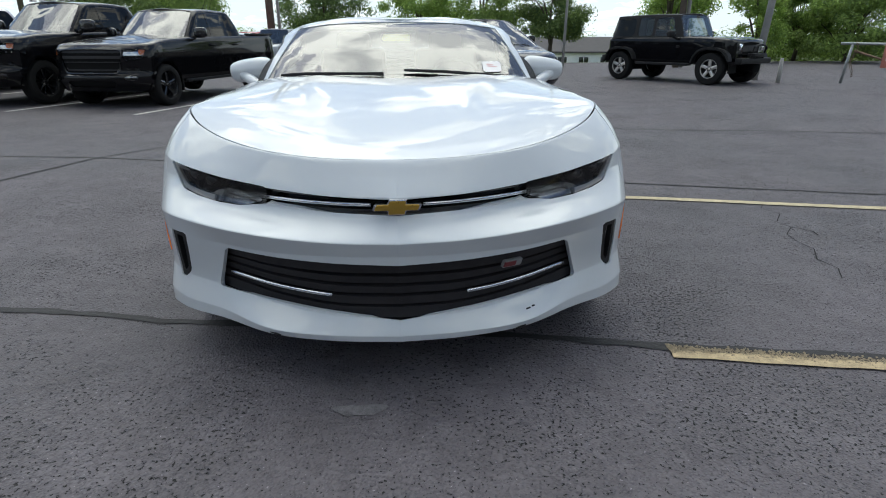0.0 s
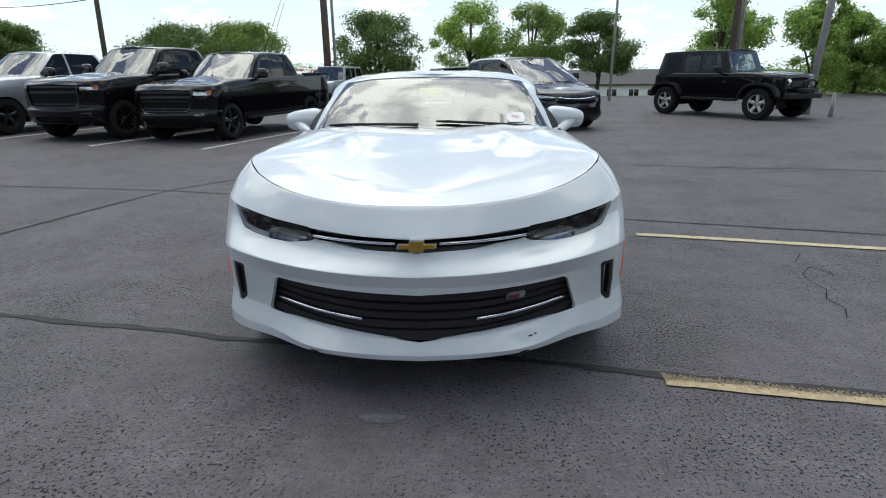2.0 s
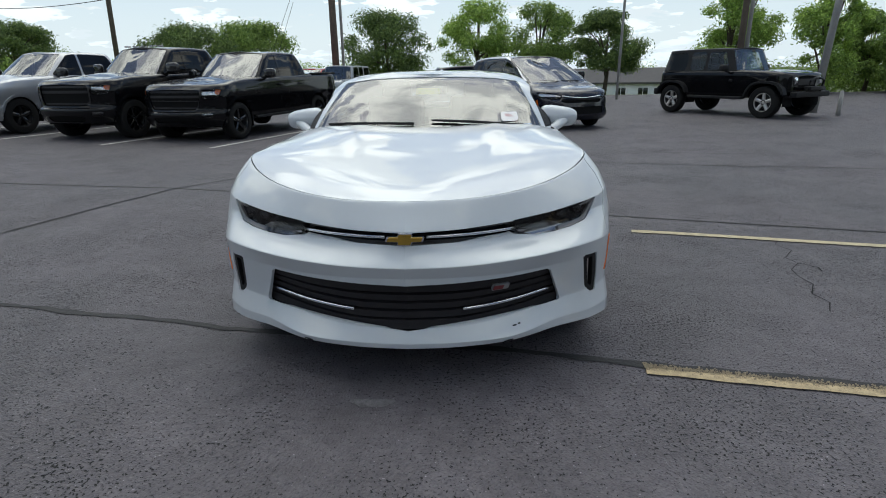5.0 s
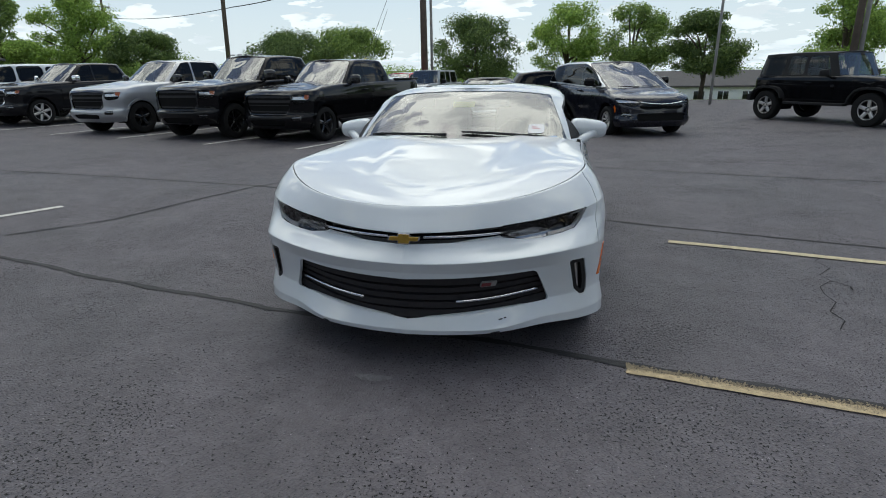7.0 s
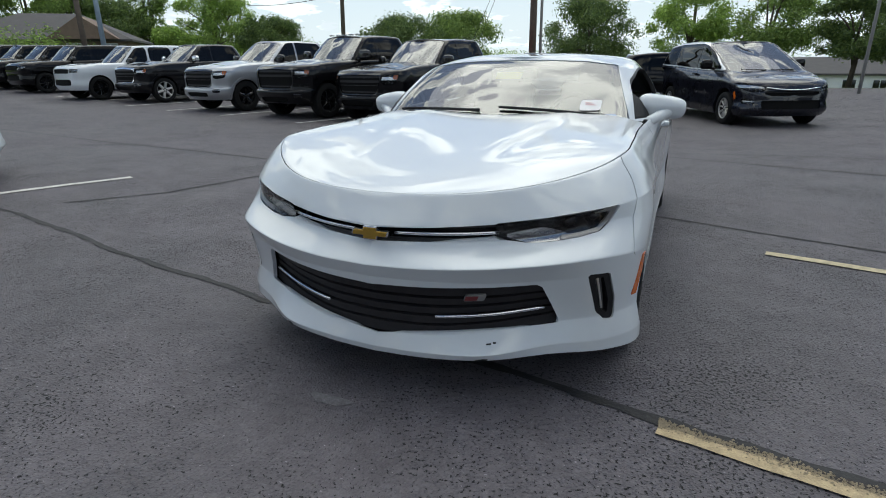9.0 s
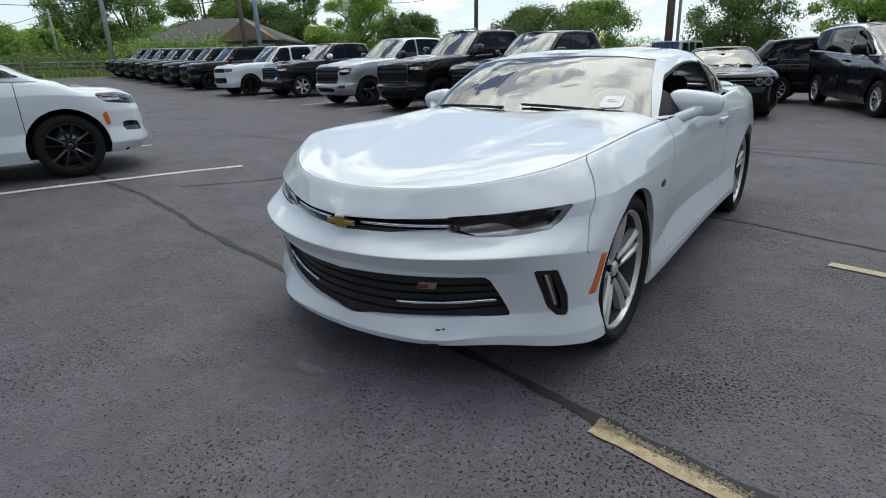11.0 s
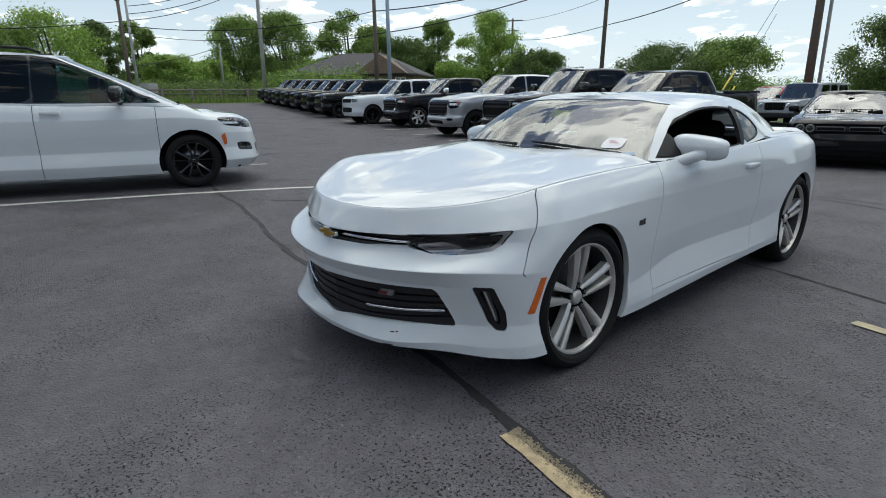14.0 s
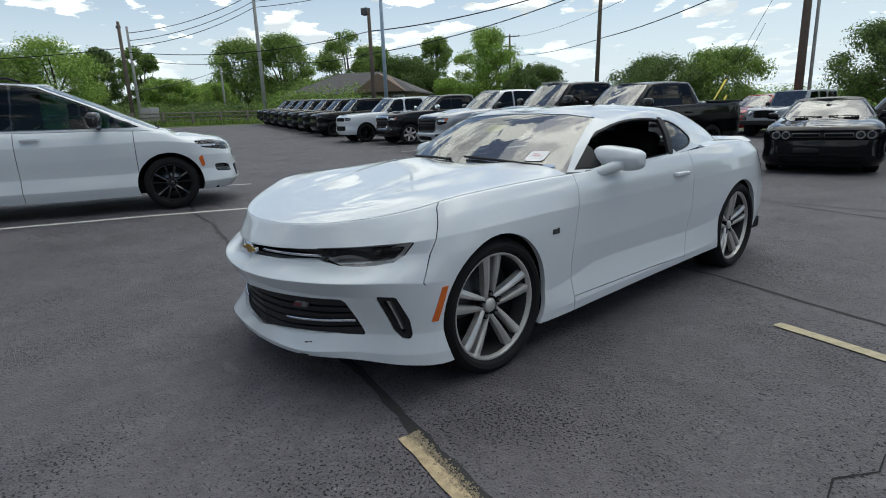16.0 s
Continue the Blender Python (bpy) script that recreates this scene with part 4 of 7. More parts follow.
shell = cut(cabin, np.where(cu < 3.6, poly(X(cabin), Z(cabin), SCREEN, 0.012), 1.0))
for dlo in (DLO, REARQ):
    shell = cut(shell, np.where(shell.T[:, 0] > 3.4, poly(Y(shell), Z(shell), dlo, 0.010), 1.0))
panel("roof", shell.both(), WHITE, coupe, "white roof and pillars", 0.02)
frit = cut(cabin, -screen_d + 0.014)
panel("windscreen", frit.moved(0.004).both(), GLASS, coupe, "clear windscreen mirroring the clouds", 0)
edge = cut(frit, np.where(frit.T[:, 0] < 3.6, poly(X(frit), Z(frit), SCREEN, -0.020), 1.0))
panel("screen_surround", edge.moved(0.0065).both(), TRIM, coupe, "", 0)
PILLAR = [(1.822, 1.236), (1.884, 1.230), (1.816, 0.994), (1.762, 0.994)]
for f in (lambda s: s, lambda s: s.flip()):
    post = cut(cabin, np.where(cabin.T[:, 0] > 3.4, -poly(Y(cabin), Z(cabin), PILLAR, 0.004), -1))
    panel("door_pillar", f(post.moved(-0.003)), TRIM, coupe, "", 0.02)
    for dlo, name, m in ((DLO, "door_window", GLASS), (REARQ, "quarter_window", TINTED)):
        pane = cut(cabin, np.where(cabin.T[:, 0] > 3.4, -poly(Y(cabin), Z(cabin), dlo, 0.010), -1))
        if name == "quarter_window":
            panel(name, f(pane.moved(0.006)), m, coupe, "tinted quarter window", 0)
        ring = cut(pane, poly(Y(pane), Z(pane), dlo, 0.001))
        panel("window_seal", f(ring.moved(0.002)), TRIM, coupe, "", 0.02)
    # lowered pane: a low strip is left standing
    sg = -1 if f(pane).V[:, 0].min() < -0.1 else 1
    sail = cut(cabin, np.where(cabin.T[:, 0] > 3.4, -poly(Y(cabin), Z(cabin), [(0.82, 0.975), (0.99, 1.090), (0.985, 0.975)], 0.004), -1))
    panel("mirror_sail", f(sail.moved(0.0)), TRIM, coupe, "", 0.01)
    bm = bmesh.new()
    bmesh.ops.create_uvsphere(bm, u_segments=28, v_segments=18, radius=1)
    for q in bm.verts:
        x, y, z = q.co
        k = 3.5
        n = (abs(x) ** k + abs(y) ** k + abs(z) ** k) ** (1 / k)
        x, y, z = x / n, y / n, z / n
        q.co = (0.905 + 0.135 * x, 1.045 + 0.070 * y + 0.045 * (x + 1) - 0.02 * (1 - abs(z)), 1.018 + z * (0.080 - 0.016 * (1 + x) * (z > 0) - 0.006 * (1 - x) * (z < 0)) - 0.004 * x)
    mirror = part("door_mirror", bm, WHITE, coupe, "white door mirror", 50, Matrix.Diagonal((sg, 1, 1, 1)))
    V, F = tube([(0.80, 0.905, 0.925), (0.85, 0.945, 0.940), (0.89, 0.995, 0.960), (0.94, 1.050, 0.985)], [0.030, 0.030, 0.032, 0.036], 14)
    link("mirror_arm", [(sg * a, b, c) for a, b, c in V], F if sg > 0 else [q[::-1] for q in F], WHITE, mirror)
    part("mirror_glass", box(0.815, 0.995, 1.135, 1.141, 0.958, 1.058, 0.002), REFLECTOR, mirror, "mirror glass", place=Matrix.Diagonal((sg, 1, 1, 1)))
# wipers and their cowl
part("cowl", box(-0.70, 0.70, 0.56, 0.78, 0.925, 0.955, 0.01), TRIM, coupe)
for x0, x1 in ((0.62, 0.03), (-0.08, -0.66)):
    pts = []
    for k in range(9):
        t = k / 8
        x = x0 + (x1 - x0) * t
        yb = float(np.interp(abs(x), [0, 0.25, 0.52, 0.742], [0.585, 0.60, 0.655, 0.742]))
        pts.append((x, yb + 0.025 - 0.012 + 0.03 * t, float(np.interp(abs(x), [0, 0.25, 0.52, 0.742], [0.985, 0.982, 0.970, 0.950])) + 0.022 + 0.018 * t))
    V, F = tube(pts, [0.012] + [0.009] * 7 + [0.006], 6)
    w = link("wiper", V, F, TRIM, coupe, "black wiper at rest")
# papers on the screen
def on_screen(x, z, w, h, name, m, label):
    mx = cut(cabin, np.where(cu < 3.6, -poly(X(cabin) , Z(cabin), [(x - w / 2, z - h / 2), (x + w / 2, z - h / 2), (x + w / 2, z + h / 2), (x - w / 2, z + h / 2)], 0.001), -1))
    return panel(name, mx.moved(-0.001), m, coupe, label, 0)
slip = on_screen(0.535, 1.035, 0.110, 0.052, "price_slip", PAPER, "white paper slip with faint red print on the screen")
for k, zz in enumerate((1.046, 1.036)):
    bar = cut(cabin, np.where(cu < 3.6, -poly(X(cabin), Z(cabin), [(0.495, zz - 0.003), (0.575, zz - 0.003), (0.575, zz + 0.003), (0.495, zz + 0.003)], 0.0005), -1))
    panel("print_bar", bar.moved(-0.0025), PRINT, slip, "faint red line of print", 0)
on_screen(0.635, 0.982, 0.10, 0.012, "blue_strip", BLUETAPE, "small blue strip on the screen")
def sticker_half(w):
    return cut(cabin, np.where((cu < 3.6), -poly(X(cabin), Z(cabin), [(-0.01, 1.184), (w, 1.184), (w, 1.222), (-0.01, 1.222)], 0.001), -1)).moved(0.0085)


sa, sb = sticker_half(0.070), sticker_half(0.092).flip()
panel("yellow_sticker", Shell(np.vstack((sa.V, sb.V)), np.vstack((sa.N, sb.N)), np.vstack((sa.T, sb.T)), sa.F + [tuple(k + len(sa.V) for k in q) for q in sb.F]), YELLOWTAPE, coupe, "yellow sticker at the top of the screen", 0)
# inside
part("dashboard", box(-0.76, 0.76, 0.80, 1.18, 0.78, 0.955, 0.05, 4), CABIN, coupe, "dark dashboard")
for x in (-0.36, 0.36):
    seat = part("front_seat", box(x - 0.26, x + 0.26, 1.45, 1.95, 0.42, 0.60, 0.06, 3), SEATCLOTH, coupe, "dark bucket seat")
    part("backrest", box(x - 0.25, x + 0.25, -0.07, 0.07, 0, 0.60, 0.06, 3), SEATCLOTH, seat, place=Matrix.Translation((0, 1.92, 0.55)) @ Matrix.Rotation(radians(-16), 4, "X"))
    part("headrest", box(x - 0.13, x + 0.13, 2.07, 2.17, 1.09, 1.25, 0.045, 3), SEATCLOTH, seat)
part("rear_bench", box(-0.6, 0.6, 2.25, 2.6, 0.5, 0.92, 0.08, 3), SEATCLOTH, coupe)
part("cabin_floor", box(-0.78, 0.78, 0.9, 2.8, 0.30, 0.42, 0.02), CABIN, coupe)
for sg in (-1, 1):
    part("door_card", box(sg * 0.80, sg * 0.845, 0.85, 2.1, 0.35, 0.955, 0.015), CABIN, coupe)
V, F = [], []
ring = []
for k in range(33):
    a = 2 * math.pi * k / 32
    ring.append((0.36 + 0.18 * math.cos(a), 1.24 + 0.06 * math.sin(a), 0.90 + 0.17 * math.sin(a)))
V, F = tube(ring, 0.014, 8, False)
link("steering_wheel", V, F, CABIN, coupe, "dark steering wheel")
part("inner_mirror", box(-0.11, 0.11, 1.19, 1.22, 1.17, 1.235, 0.015, 3), TRIM, coupe)
V, F = tube([(0.03, 2.28, 1.30), (0.03, 2.36, 1.335), (0.03, 2.46, 1.28)], [0.03, 0.02, 0.012], 10)
link("roof_aerial", V, F, WHITE, coupe)
spoil = prism([(-0.68, -0.02), (0.68, -0.02), (0.60, 0.022), (-0.60, 0.022)], 0.16, 0.008)
part("spoiler", spoil, WHITE, coupe, "low rear spoiler", place=Matrix.Translation((0, 3.50, 0.985)) @ Matrix.Rotation(radians(8), 4, "X"))
RSPOKE = (5, 0.0235, 0.043, 0.024, 0.050, 0.026)
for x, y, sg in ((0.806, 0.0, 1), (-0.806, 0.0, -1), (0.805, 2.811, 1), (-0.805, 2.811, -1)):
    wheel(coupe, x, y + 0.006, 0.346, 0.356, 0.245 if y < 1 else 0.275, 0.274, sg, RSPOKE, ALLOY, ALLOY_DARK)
# scuffs on the nose
for x, y, z, w in ((0.455, -0.818, 0.268, 0.020), (0.475, -0.807, 0.272, 0.012), (-0.80, -0.604, 0.585, 0.022), (-0.72, -0.665, 0.578, 0.016), (0.43, -0.826, 0.200, 0.05), (-0.44, -0.822, 0.203, 0.05)):
    part("scuff", box(-w / 2, w / 2, -0.002, 0.004, -0.002, 0.003, 0.0012, 1), TRIM, front_bumper, "small black scuff", place=Matrix.Translation((x, y, z)) @ Matrix.Rotation(radians(35 * (1 if x > 0 else -1)), 4, "Z"))

# ---- the other vehicles ----
FRONT = [0.0, 0.30, 0.60, 0.82, 0.955, 1.0]


def body_lines(W, fo, wb, ro, bow, corner, levels, hood, crown):
    """Character lines of an ordinary body. levels: (z nose, z flank, z tail, set back at the nose, inset of the flank).
    hood: heights of the top edge at the nose, axle, cowl, middle, rear axle, tail, and its inset."""
    ys = [0.0, 0.24 * wb, 0.45 * wb, 0.72 * wb, wb, wb + 0.55 * ro]
    lines = []
    tail = wb + ro
    for k, (zf, zs, zr, back, inset) in enumerate(levels):
        w = W - inset
        ln = [(w * f, -fo + back + bow * f**2 + (corner - bow) * f**9, zf + (zs - zf) * f**8 * 0.3) for f in FRONT]
        ln += [(w, y, zs + (zr - zs) * max(0, (y - 0.5 * wb) / (0.5 * wb + ro))) for y in ys]
        ln += [(w, tail - 0.16, zr), (w * 0.86, tail - 0.03, zr), (w * 0.45, tail, zr), (0, tail + 0.01, zr)]
        lines.append(ln)
    *hz, back, inset = hood
    w = W - inset
    zs = np.interp(ys, [0, 0.24 * wb, 0.45 * wb, wb, wb + ro], hz[1:])
    top = [(w * f, -fo + back + bow * f**2 + (corner - bow) * f**9, hz[0] + (hz[1] - hz[0]) * 0.30 * f**6) for f in FRONT]
    top += [(w, y, z) for y, z in zip(ys, zs)] + [(w, tail - 0.2, hz[5]), (w * 0.86, tail - 0.06, hz[5]), (w * 0.45, tail - 0.03, hz[5]), (0, tail - 0.02, hz[5])]
    lines.append(top)
    sy = [-fo + back + d for d in (0.06, 0.12, 0.22, 0.34, 0.46, 0.60)] + [max(y, -fo + back + 0.75) for y in ys] + [tail - 0.3, tail - 0.2, tail - 0.15, tail - 0.12]
    for wgt, g in ((0.4, 0.55), (1.0, 1.0)):
        lines.append([(x * (1 - wgt), y * (1 - wgt) + s * wgt, z + crown * g * min(1.0, 0.25 + 0.2 * k)) for k, ((x, y, z), s) in enumerate(zip(top, sy))])
    return lines


def house_lines(foot, roof, wf, wr, belt, zr, crown=0.03, bulge=0.015):
    """The glasshouse: foot and roof give (front middle, front corner, rear corner, rear middle) along y."""
    f0, f1, f2, f3 = foot
    r0, r1, r2, r3 = roof
    b0, b1 = belt
    mids = (0.15, 0.4, 0.7)
    A = [(0, f0, b0), (wf * 0.4, f0 + 0.15 * (f1 - f0), b0), (wf * 0.75, f0 + 0.5 * (f1 - f0), b0), (wf * 0.95, f1, b0), (wf, f1 + 0.10, b0)]
    A += [(wf, f1 + (f2 - f1) * q, b0 + (b1 - b0) * q) for q in mids] + [(wf, f2 - 0.06, b1), (wf * 0.93, f2, b1), (wf * 0.5, f3, b1), (0, f3, b1)]
    z0, z1, z2 = zr
    B = [(0, r0, z0), (wr * 0.4, r0 + 0.15 * (r1 - r0), z0), (wr * 0.75, r0 + 0.5 * (r1 - r0), z0 - 0.006), (wr * 0.95, r1, z0 - 0.015), (wr, r1 + 0.10, z0 - 0.012)]
    B += [(wr, r1 + (r2 - r1) * q, float(np.interp(q, [0, 0.5, 1], zr)) - 0.01) for q in mids] + [(wr, r2 - 0.05, z2 - 0.012), (wr * 0.93, r2, z2 - 0.012), (wr * 0.5, r3, z2), (0, r3, z2)]
    M = [((x0 + x1) / 2 + bulge * (x0 > 0.9 * wf), (y0 + y1) / 2, (z0 + z1) / 2 + 0.01) for (x0, y0, z0), (x1, y1, z1) in zip(A, B)]
    C1 = [(x * 0.6, y, z + crown * 0.75) for x, y, z in B]
    C2 = [(0, min(max(y, r0 + 0.05), r3 - 0.05), z + crown) for x, y, z in B]
    return [A, M, B, C1, C2]


def pane_part(name, s, m, t, label=""):
    return panel(name, s.moved(0.006), m, t, label, 0)


def vehicle(name, m, sp, label, category, group=""):
    t = thing(name, m, label, category, group)
    paint, wb, W, fo, ro = sp["paint"], sp["wb"], sp["W"], sp["fo"], sp["ro"]
    lines = body_lines(W, fo, wb, ro, sp["bow"], sp["corner"], sp["levels"], sp["hood"], sp.get("crown", 0.03))
    nl = len(sp["levels"])
    body = loft(lines, [4, 4, 4, 4, 4, 5, 6, 6, 6, 7, 5, 3, 3, 3, 2], [4] * nl + [4, 4], {**{k: sp.get("crease", 0.4) for k in range(1, nl)}, nl: sp.get("shoulder", 0.0)})
    R, zr = sp["arch"], sp["tyre"]
    top = nl
    skin = cut(body, top - 0.01 - body.T[:, 1])
    deck = cut(body, body.T[:, 1] - top - 0.01)
    hood = cut(deck, sp["cowl"] + 0.12 - Y(deck))
    panel("hood", hood.both(), paint, t, "", 0.03)
    back = cut(deck, Y(deck) - sp["rear_deck"])
    panel("rear_deck", back.both(), sp.get("deck_paint", paint), t, "", 0.02)
    lining = cut(body, top - 0.2 - body.T[:, 1]).moved(0.03)
    for yc in (0, wb):
        for part_of in (0, 1):
            s = (skin, lining)[part_of]
            d = np.hypot(Y(s) - yc, Z(s) - zr) - R
            s = cut(s, np.where((X(s) > 0.5 * W) & (Z(s) < zr + R + 0.05), d, 1.0))
            skin, lining = (s, lining) if part_of == 0 else (skin, s)
    # near-black lining: the shade behind the panel gaps as a sheet
    panel("inner_shell", lining.both(), VOID, t, "", 0)
    # openings at the nose
    front_on = lambda s: Y(s) < sp.get("lamp_back_y", -fo + sp["corner"] + 0.35)
    for key in ("grille", "lamp", "air", "fog"):
        if key in sp:
            skin = cut(skin, np.where(front_on(skin), poly(X(skin), Z(skin), sp[key], 0.008), 1.0))
    nosecap = cut(skin, -0.30 * fo - Y(skin))
    flank = cut(skin, Y(skin) + 0.30 * fo)
    low = sp.get("clad", 0.0)
    if low:
        panel("bumper", cut(nosecap, sp["bumper"] - Z(nosecap)).both(), sp.get("bumper_paint", TRIM), t, "", 0.02)
        panel("front_end", cut(nosecap, Z(nosecap) - sp["bumper"] - 0.006).both(), paint, t, "", 0.02)
    else:
        panel("front_bumper", nosecap.both(), paint, t, "", 0.02)
    cuts = sp["doors"]
    edges = [-99] + cuts + [99]
    for f in (lambda s: s, lambda s: s.flip()):
        for k, (a, b) in enumerate(zip(edges, edges[1:])):
            s = cut(flank, Y(flank) - a - 0.004)
            s = cut(s, b - 0.004 - Y(s))
            if not s.F:
                continue
            isdoor = 0 < k < len(edges) - 2
            q = panel("door" if isdoor else ("front_wing" if k == 0 else "rear_quarter"), f(s), paint, t, "", 0.015)
            if isdoor:
                sg = 1 if f(s).V[:, 0].max() > 0.1 else -1
                hx = float(np.max(s.V[np.abs(Z(s) - sp["handle"]) < 0.12][:, 0]))
                h = box(hx - 0.02, hx + 0.03, b - 0.30, b - 0.08, sp["handle"] - 0.02, sp["handle"] + 0.02, 0.012, 2)
                part("door_handle", h, sp.get("handle_paint", paint), q, place=Matrix.Diagonal((sg, 1, 1, 1)))
        if low:
            s = cut(flank, low - Z(flank))
            panel("sill_cladding", f(s.moved(-0.012)), TRIM, t, "", 0.03)
        if sp.get("flare"):
            for yc in (0, wb):
                s = cut(body, np.where((X(body) > 0.5 * W) & (Z(body) < zr + R + 0.2), np.minimum(np.hypot(Y(body) - yc, Z(body) - zr) - R + 0.004, R + 0.055 - np.hypot(Y(body) - yc, Z(body) - zr)), -1))
                panel("arch_flare", f(s.moved(-0.02)), sp.get("flare_paint", paint), t, "", 0.05)
    for key, deep, mm, nm in (("grille", 0.05, sp.get("grille_paint", GRILLE), "grille"), ("air", 0.05, VOID, "air_intake")):
        if key in sp:
            s = cut(body, np.where(front_on(body) & (body.T[:, 1] < top), -poly(X(body), Z(body), sp[key], 0.012), -1))
            # backing sheet: the grille's shaded depth painted near-black
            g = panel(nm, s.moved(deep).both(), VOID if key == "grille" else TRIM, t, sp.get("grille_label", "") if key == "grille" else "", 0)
            if key == "grille":
                zs = [q[1] for q in sp[key]]
                n = sp.get("bars", 5)
                for k in range(n):
                    za = min(zs) + (max(zs) - min(zs)) * (k + 0.25) / n
                    zb = min(zs) + (max(zs) - min(zs)) * (k + 0.75) / n
                    bs = cut(s, np.minimum(Z(s) - za, zb - Z(s)))
                    if bs.F:
                        panel("grille_bar", bs.moved(0.02).both(), mm, g, "", 0.03)
                if sp.get("grille_frame"):
                    fr = cut(body, np.where(front_on(body) & (body.T[:, 1] < top), np.minimum(poly(X(body), Z(body), sp[key], -0.016), -poly(X(body), Z(body), sp[key], 0.034)), -1))
                    panel("grille_frame", fr.moved(-0.012).both(), sp["grille_frame"], g, "", 0.03)
    for key, mm in (("lamp", sp.get("lens", LENS)), ("fog", LENS)):
        if key in sp:
            s = cut(body, np.where(front_on(body) & (body.T[:, 1] < top), -poly(X(body), Z(body), sp[key], 0.006), -1))
            for f in (lambda q: q, lambda q: q.flip()):
                h = panel("headlamp" if key == "lamp" else "fog_lamp", f(s.moved(0.004)), mm, t, "", 0)
                panel("housing", f(s.moved(0.045)), sp.get("lamp_back", GLOSSBLACK) if key == "lamp" else VOID, h, "", 0)
                zs = [q[1] for q in sp[key]]
                xs = [q[0] for q in sp[key]]
                zc = (min(zs) + max(zs)) / 2
                bar = cut(s, np.minimum(Z(s) - zc + 0.004, max(zs) - 0.3 * (max(zs) - zc) - Z(s)))
                if bar.F:
                    panel("reflector", f(bar.moved(0.028)), REFLECTOR, h, "", 0.01)
                outer = cut(s, np.minimum(X(s) - max(xs) + 0.06, Z(s) - zc))
                if key == "lamp" and sp.get("amber_lamp") and outer.F:
                    panel("turn_signal", f(outer.moved(0.020)), AMBER, h, "amber turn signal", 0.01)
    if "marker" in sp:
        s = cut(body, np.where(X(body) > 0.6 * W, -poly(Y(body), Z(body), sp["marker"], 0.006), -1))
        for f in (lambda q: q, lambda q: q.flip()):
            panel("side_marker", f(s.moved(-0.004)), AMBER, t, "amber side marker", 0.01)
    # glasshouse
    cab = loft(house_lines(*sp["house"]), [3, 3, 4, 3, 4, 5, 5, 5, 3, 3, 2], [6, 6, 4, 3], {2: sp.get("rail", 0.5)}, None, {3: 0.3, 4: 0.3})
    shell = cab
    cutters = [("screen", None)] + [("side", w) for w in sp["windows"]]
    def screen_d(s):
        z0, z1 = sp["house"][4][0], sp["house"][5][0]
        vv = s.T[:, 1]
        return np.where(s.T[:, 0] < 3.4, np.maximum(np.maximum(s.T[:, 0] - 2.88, vv - 1.93), 0.04 - vv), 1.0)
    shell = cut(shell, screen_d(shell))
    for w in sp["windows"]:
        shell = cut(shell, np.where(shell.T[:, 0] > 3.2, poly(Y(shell), Z(shell), w, 0.02), 1.0))
    if sp.get("dlo"):
        band = cut(shell, np.where(shell.T[:, 0] > 3.2, -poly(Y(shell), Z(shell), sp["dlo"], 0.0), -1))
        panel("pillar", band.both(), GLOSSBLACK, t, "gloss-black window surround", 0.02)
        shell = cut(shell, np.where(shell.T[:, 0] > 3.2, poly(Y(shell), Z(shell), sp["dlo"], 0.002), 1.0))
    if sp.get("floating"):
        bandz = sp["floating"]
        panel("roof", cut(shell, Z(shell) - bandz).both(), paint, t, "", 0.02)
        panel("pillar", cut(shell, bandz - Z(shell)).both(), GLOSSBLACK, t, "gloss-black pillars", 0.02)
    else:
        panel("roof", shell.both(), sp.get("roof_paint", paint), t, "", 0.02)
    if sp.get("chrome_dlo"):
        r = cut(cab, np.where(cab.T[:, 0] > 3.2, -poly(Y(cab), Z(cab), sp["dlo"], 0.016), -1))
        r = cut(r, poly(Y(r), Z(r), sp["dlo"], -0.014))
        for f in (lambda q: q, lambda q: q.flip()):
            panel("window_trim", f(r.moved(-0.006)), BRIGHTTRIM, t, "bright window trim", 0.01)
    glass = cut(cab, -screen_d(cab) + 0.01)
    pane_part("windscreen", glass.both(), GLASS, t, "windscreen mirroring the sky")
    for k, w in enumerate(sp["windows"]):
        s = cut(cab, np.where(cab.T[:, 0] > 3.2, -poly(Y(cab), Z(cab), w, 0.024), -1))
        for f in (lambda q: q, lambda q: q.flip()):
            if s.F:
                pane_part("door_window", f(s), sp.get("front_glass", TINTED) if k < 2 else TINTED, t)
    f0, f1, f2, f3 = sp["house"][0]
    b0 = sp["house"][4][0]
    wf = sp["house"][2]
    part("dashboard", box(-wf + 0.12, wf - 0.12, f0 + 0.25, f0 + 0.75, b0 - 0.25, b0 - 0.01, 0.05), CABIN, t)
    for x in (-0.42, 0.42):
        part("front_seat", box(x - 0.25, x + 0.25, f1 + 0.85, f1 + 1.05, b0 - 0.5, b0 + 0.20, 0.06), SEATCLOTH, t)
        part("headrest", box(x - 0.14, x + 0.14, f1 + 0.93, f1 + 1.05, b0 + 0.22, b0 + 0.40, 0.04), SEATCLOTH, t)
    # floor and arch liners near-black, shade put into the colour
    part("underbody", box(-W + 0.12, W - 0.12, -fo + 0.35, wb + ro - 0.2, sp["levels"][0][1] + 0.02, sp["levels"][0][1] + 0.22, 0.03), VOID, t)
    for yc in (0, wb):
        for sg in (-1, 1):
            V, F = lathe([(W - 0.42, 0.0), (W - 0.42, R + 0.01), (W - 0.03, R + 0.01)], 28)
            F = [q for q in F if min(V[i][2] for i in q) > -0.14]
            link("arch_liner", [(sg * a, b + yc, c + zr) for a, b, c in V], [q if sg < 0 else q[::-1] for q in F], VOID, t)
    # mirrors
    mx, my, mz, mw, mh = sp["mirror"]
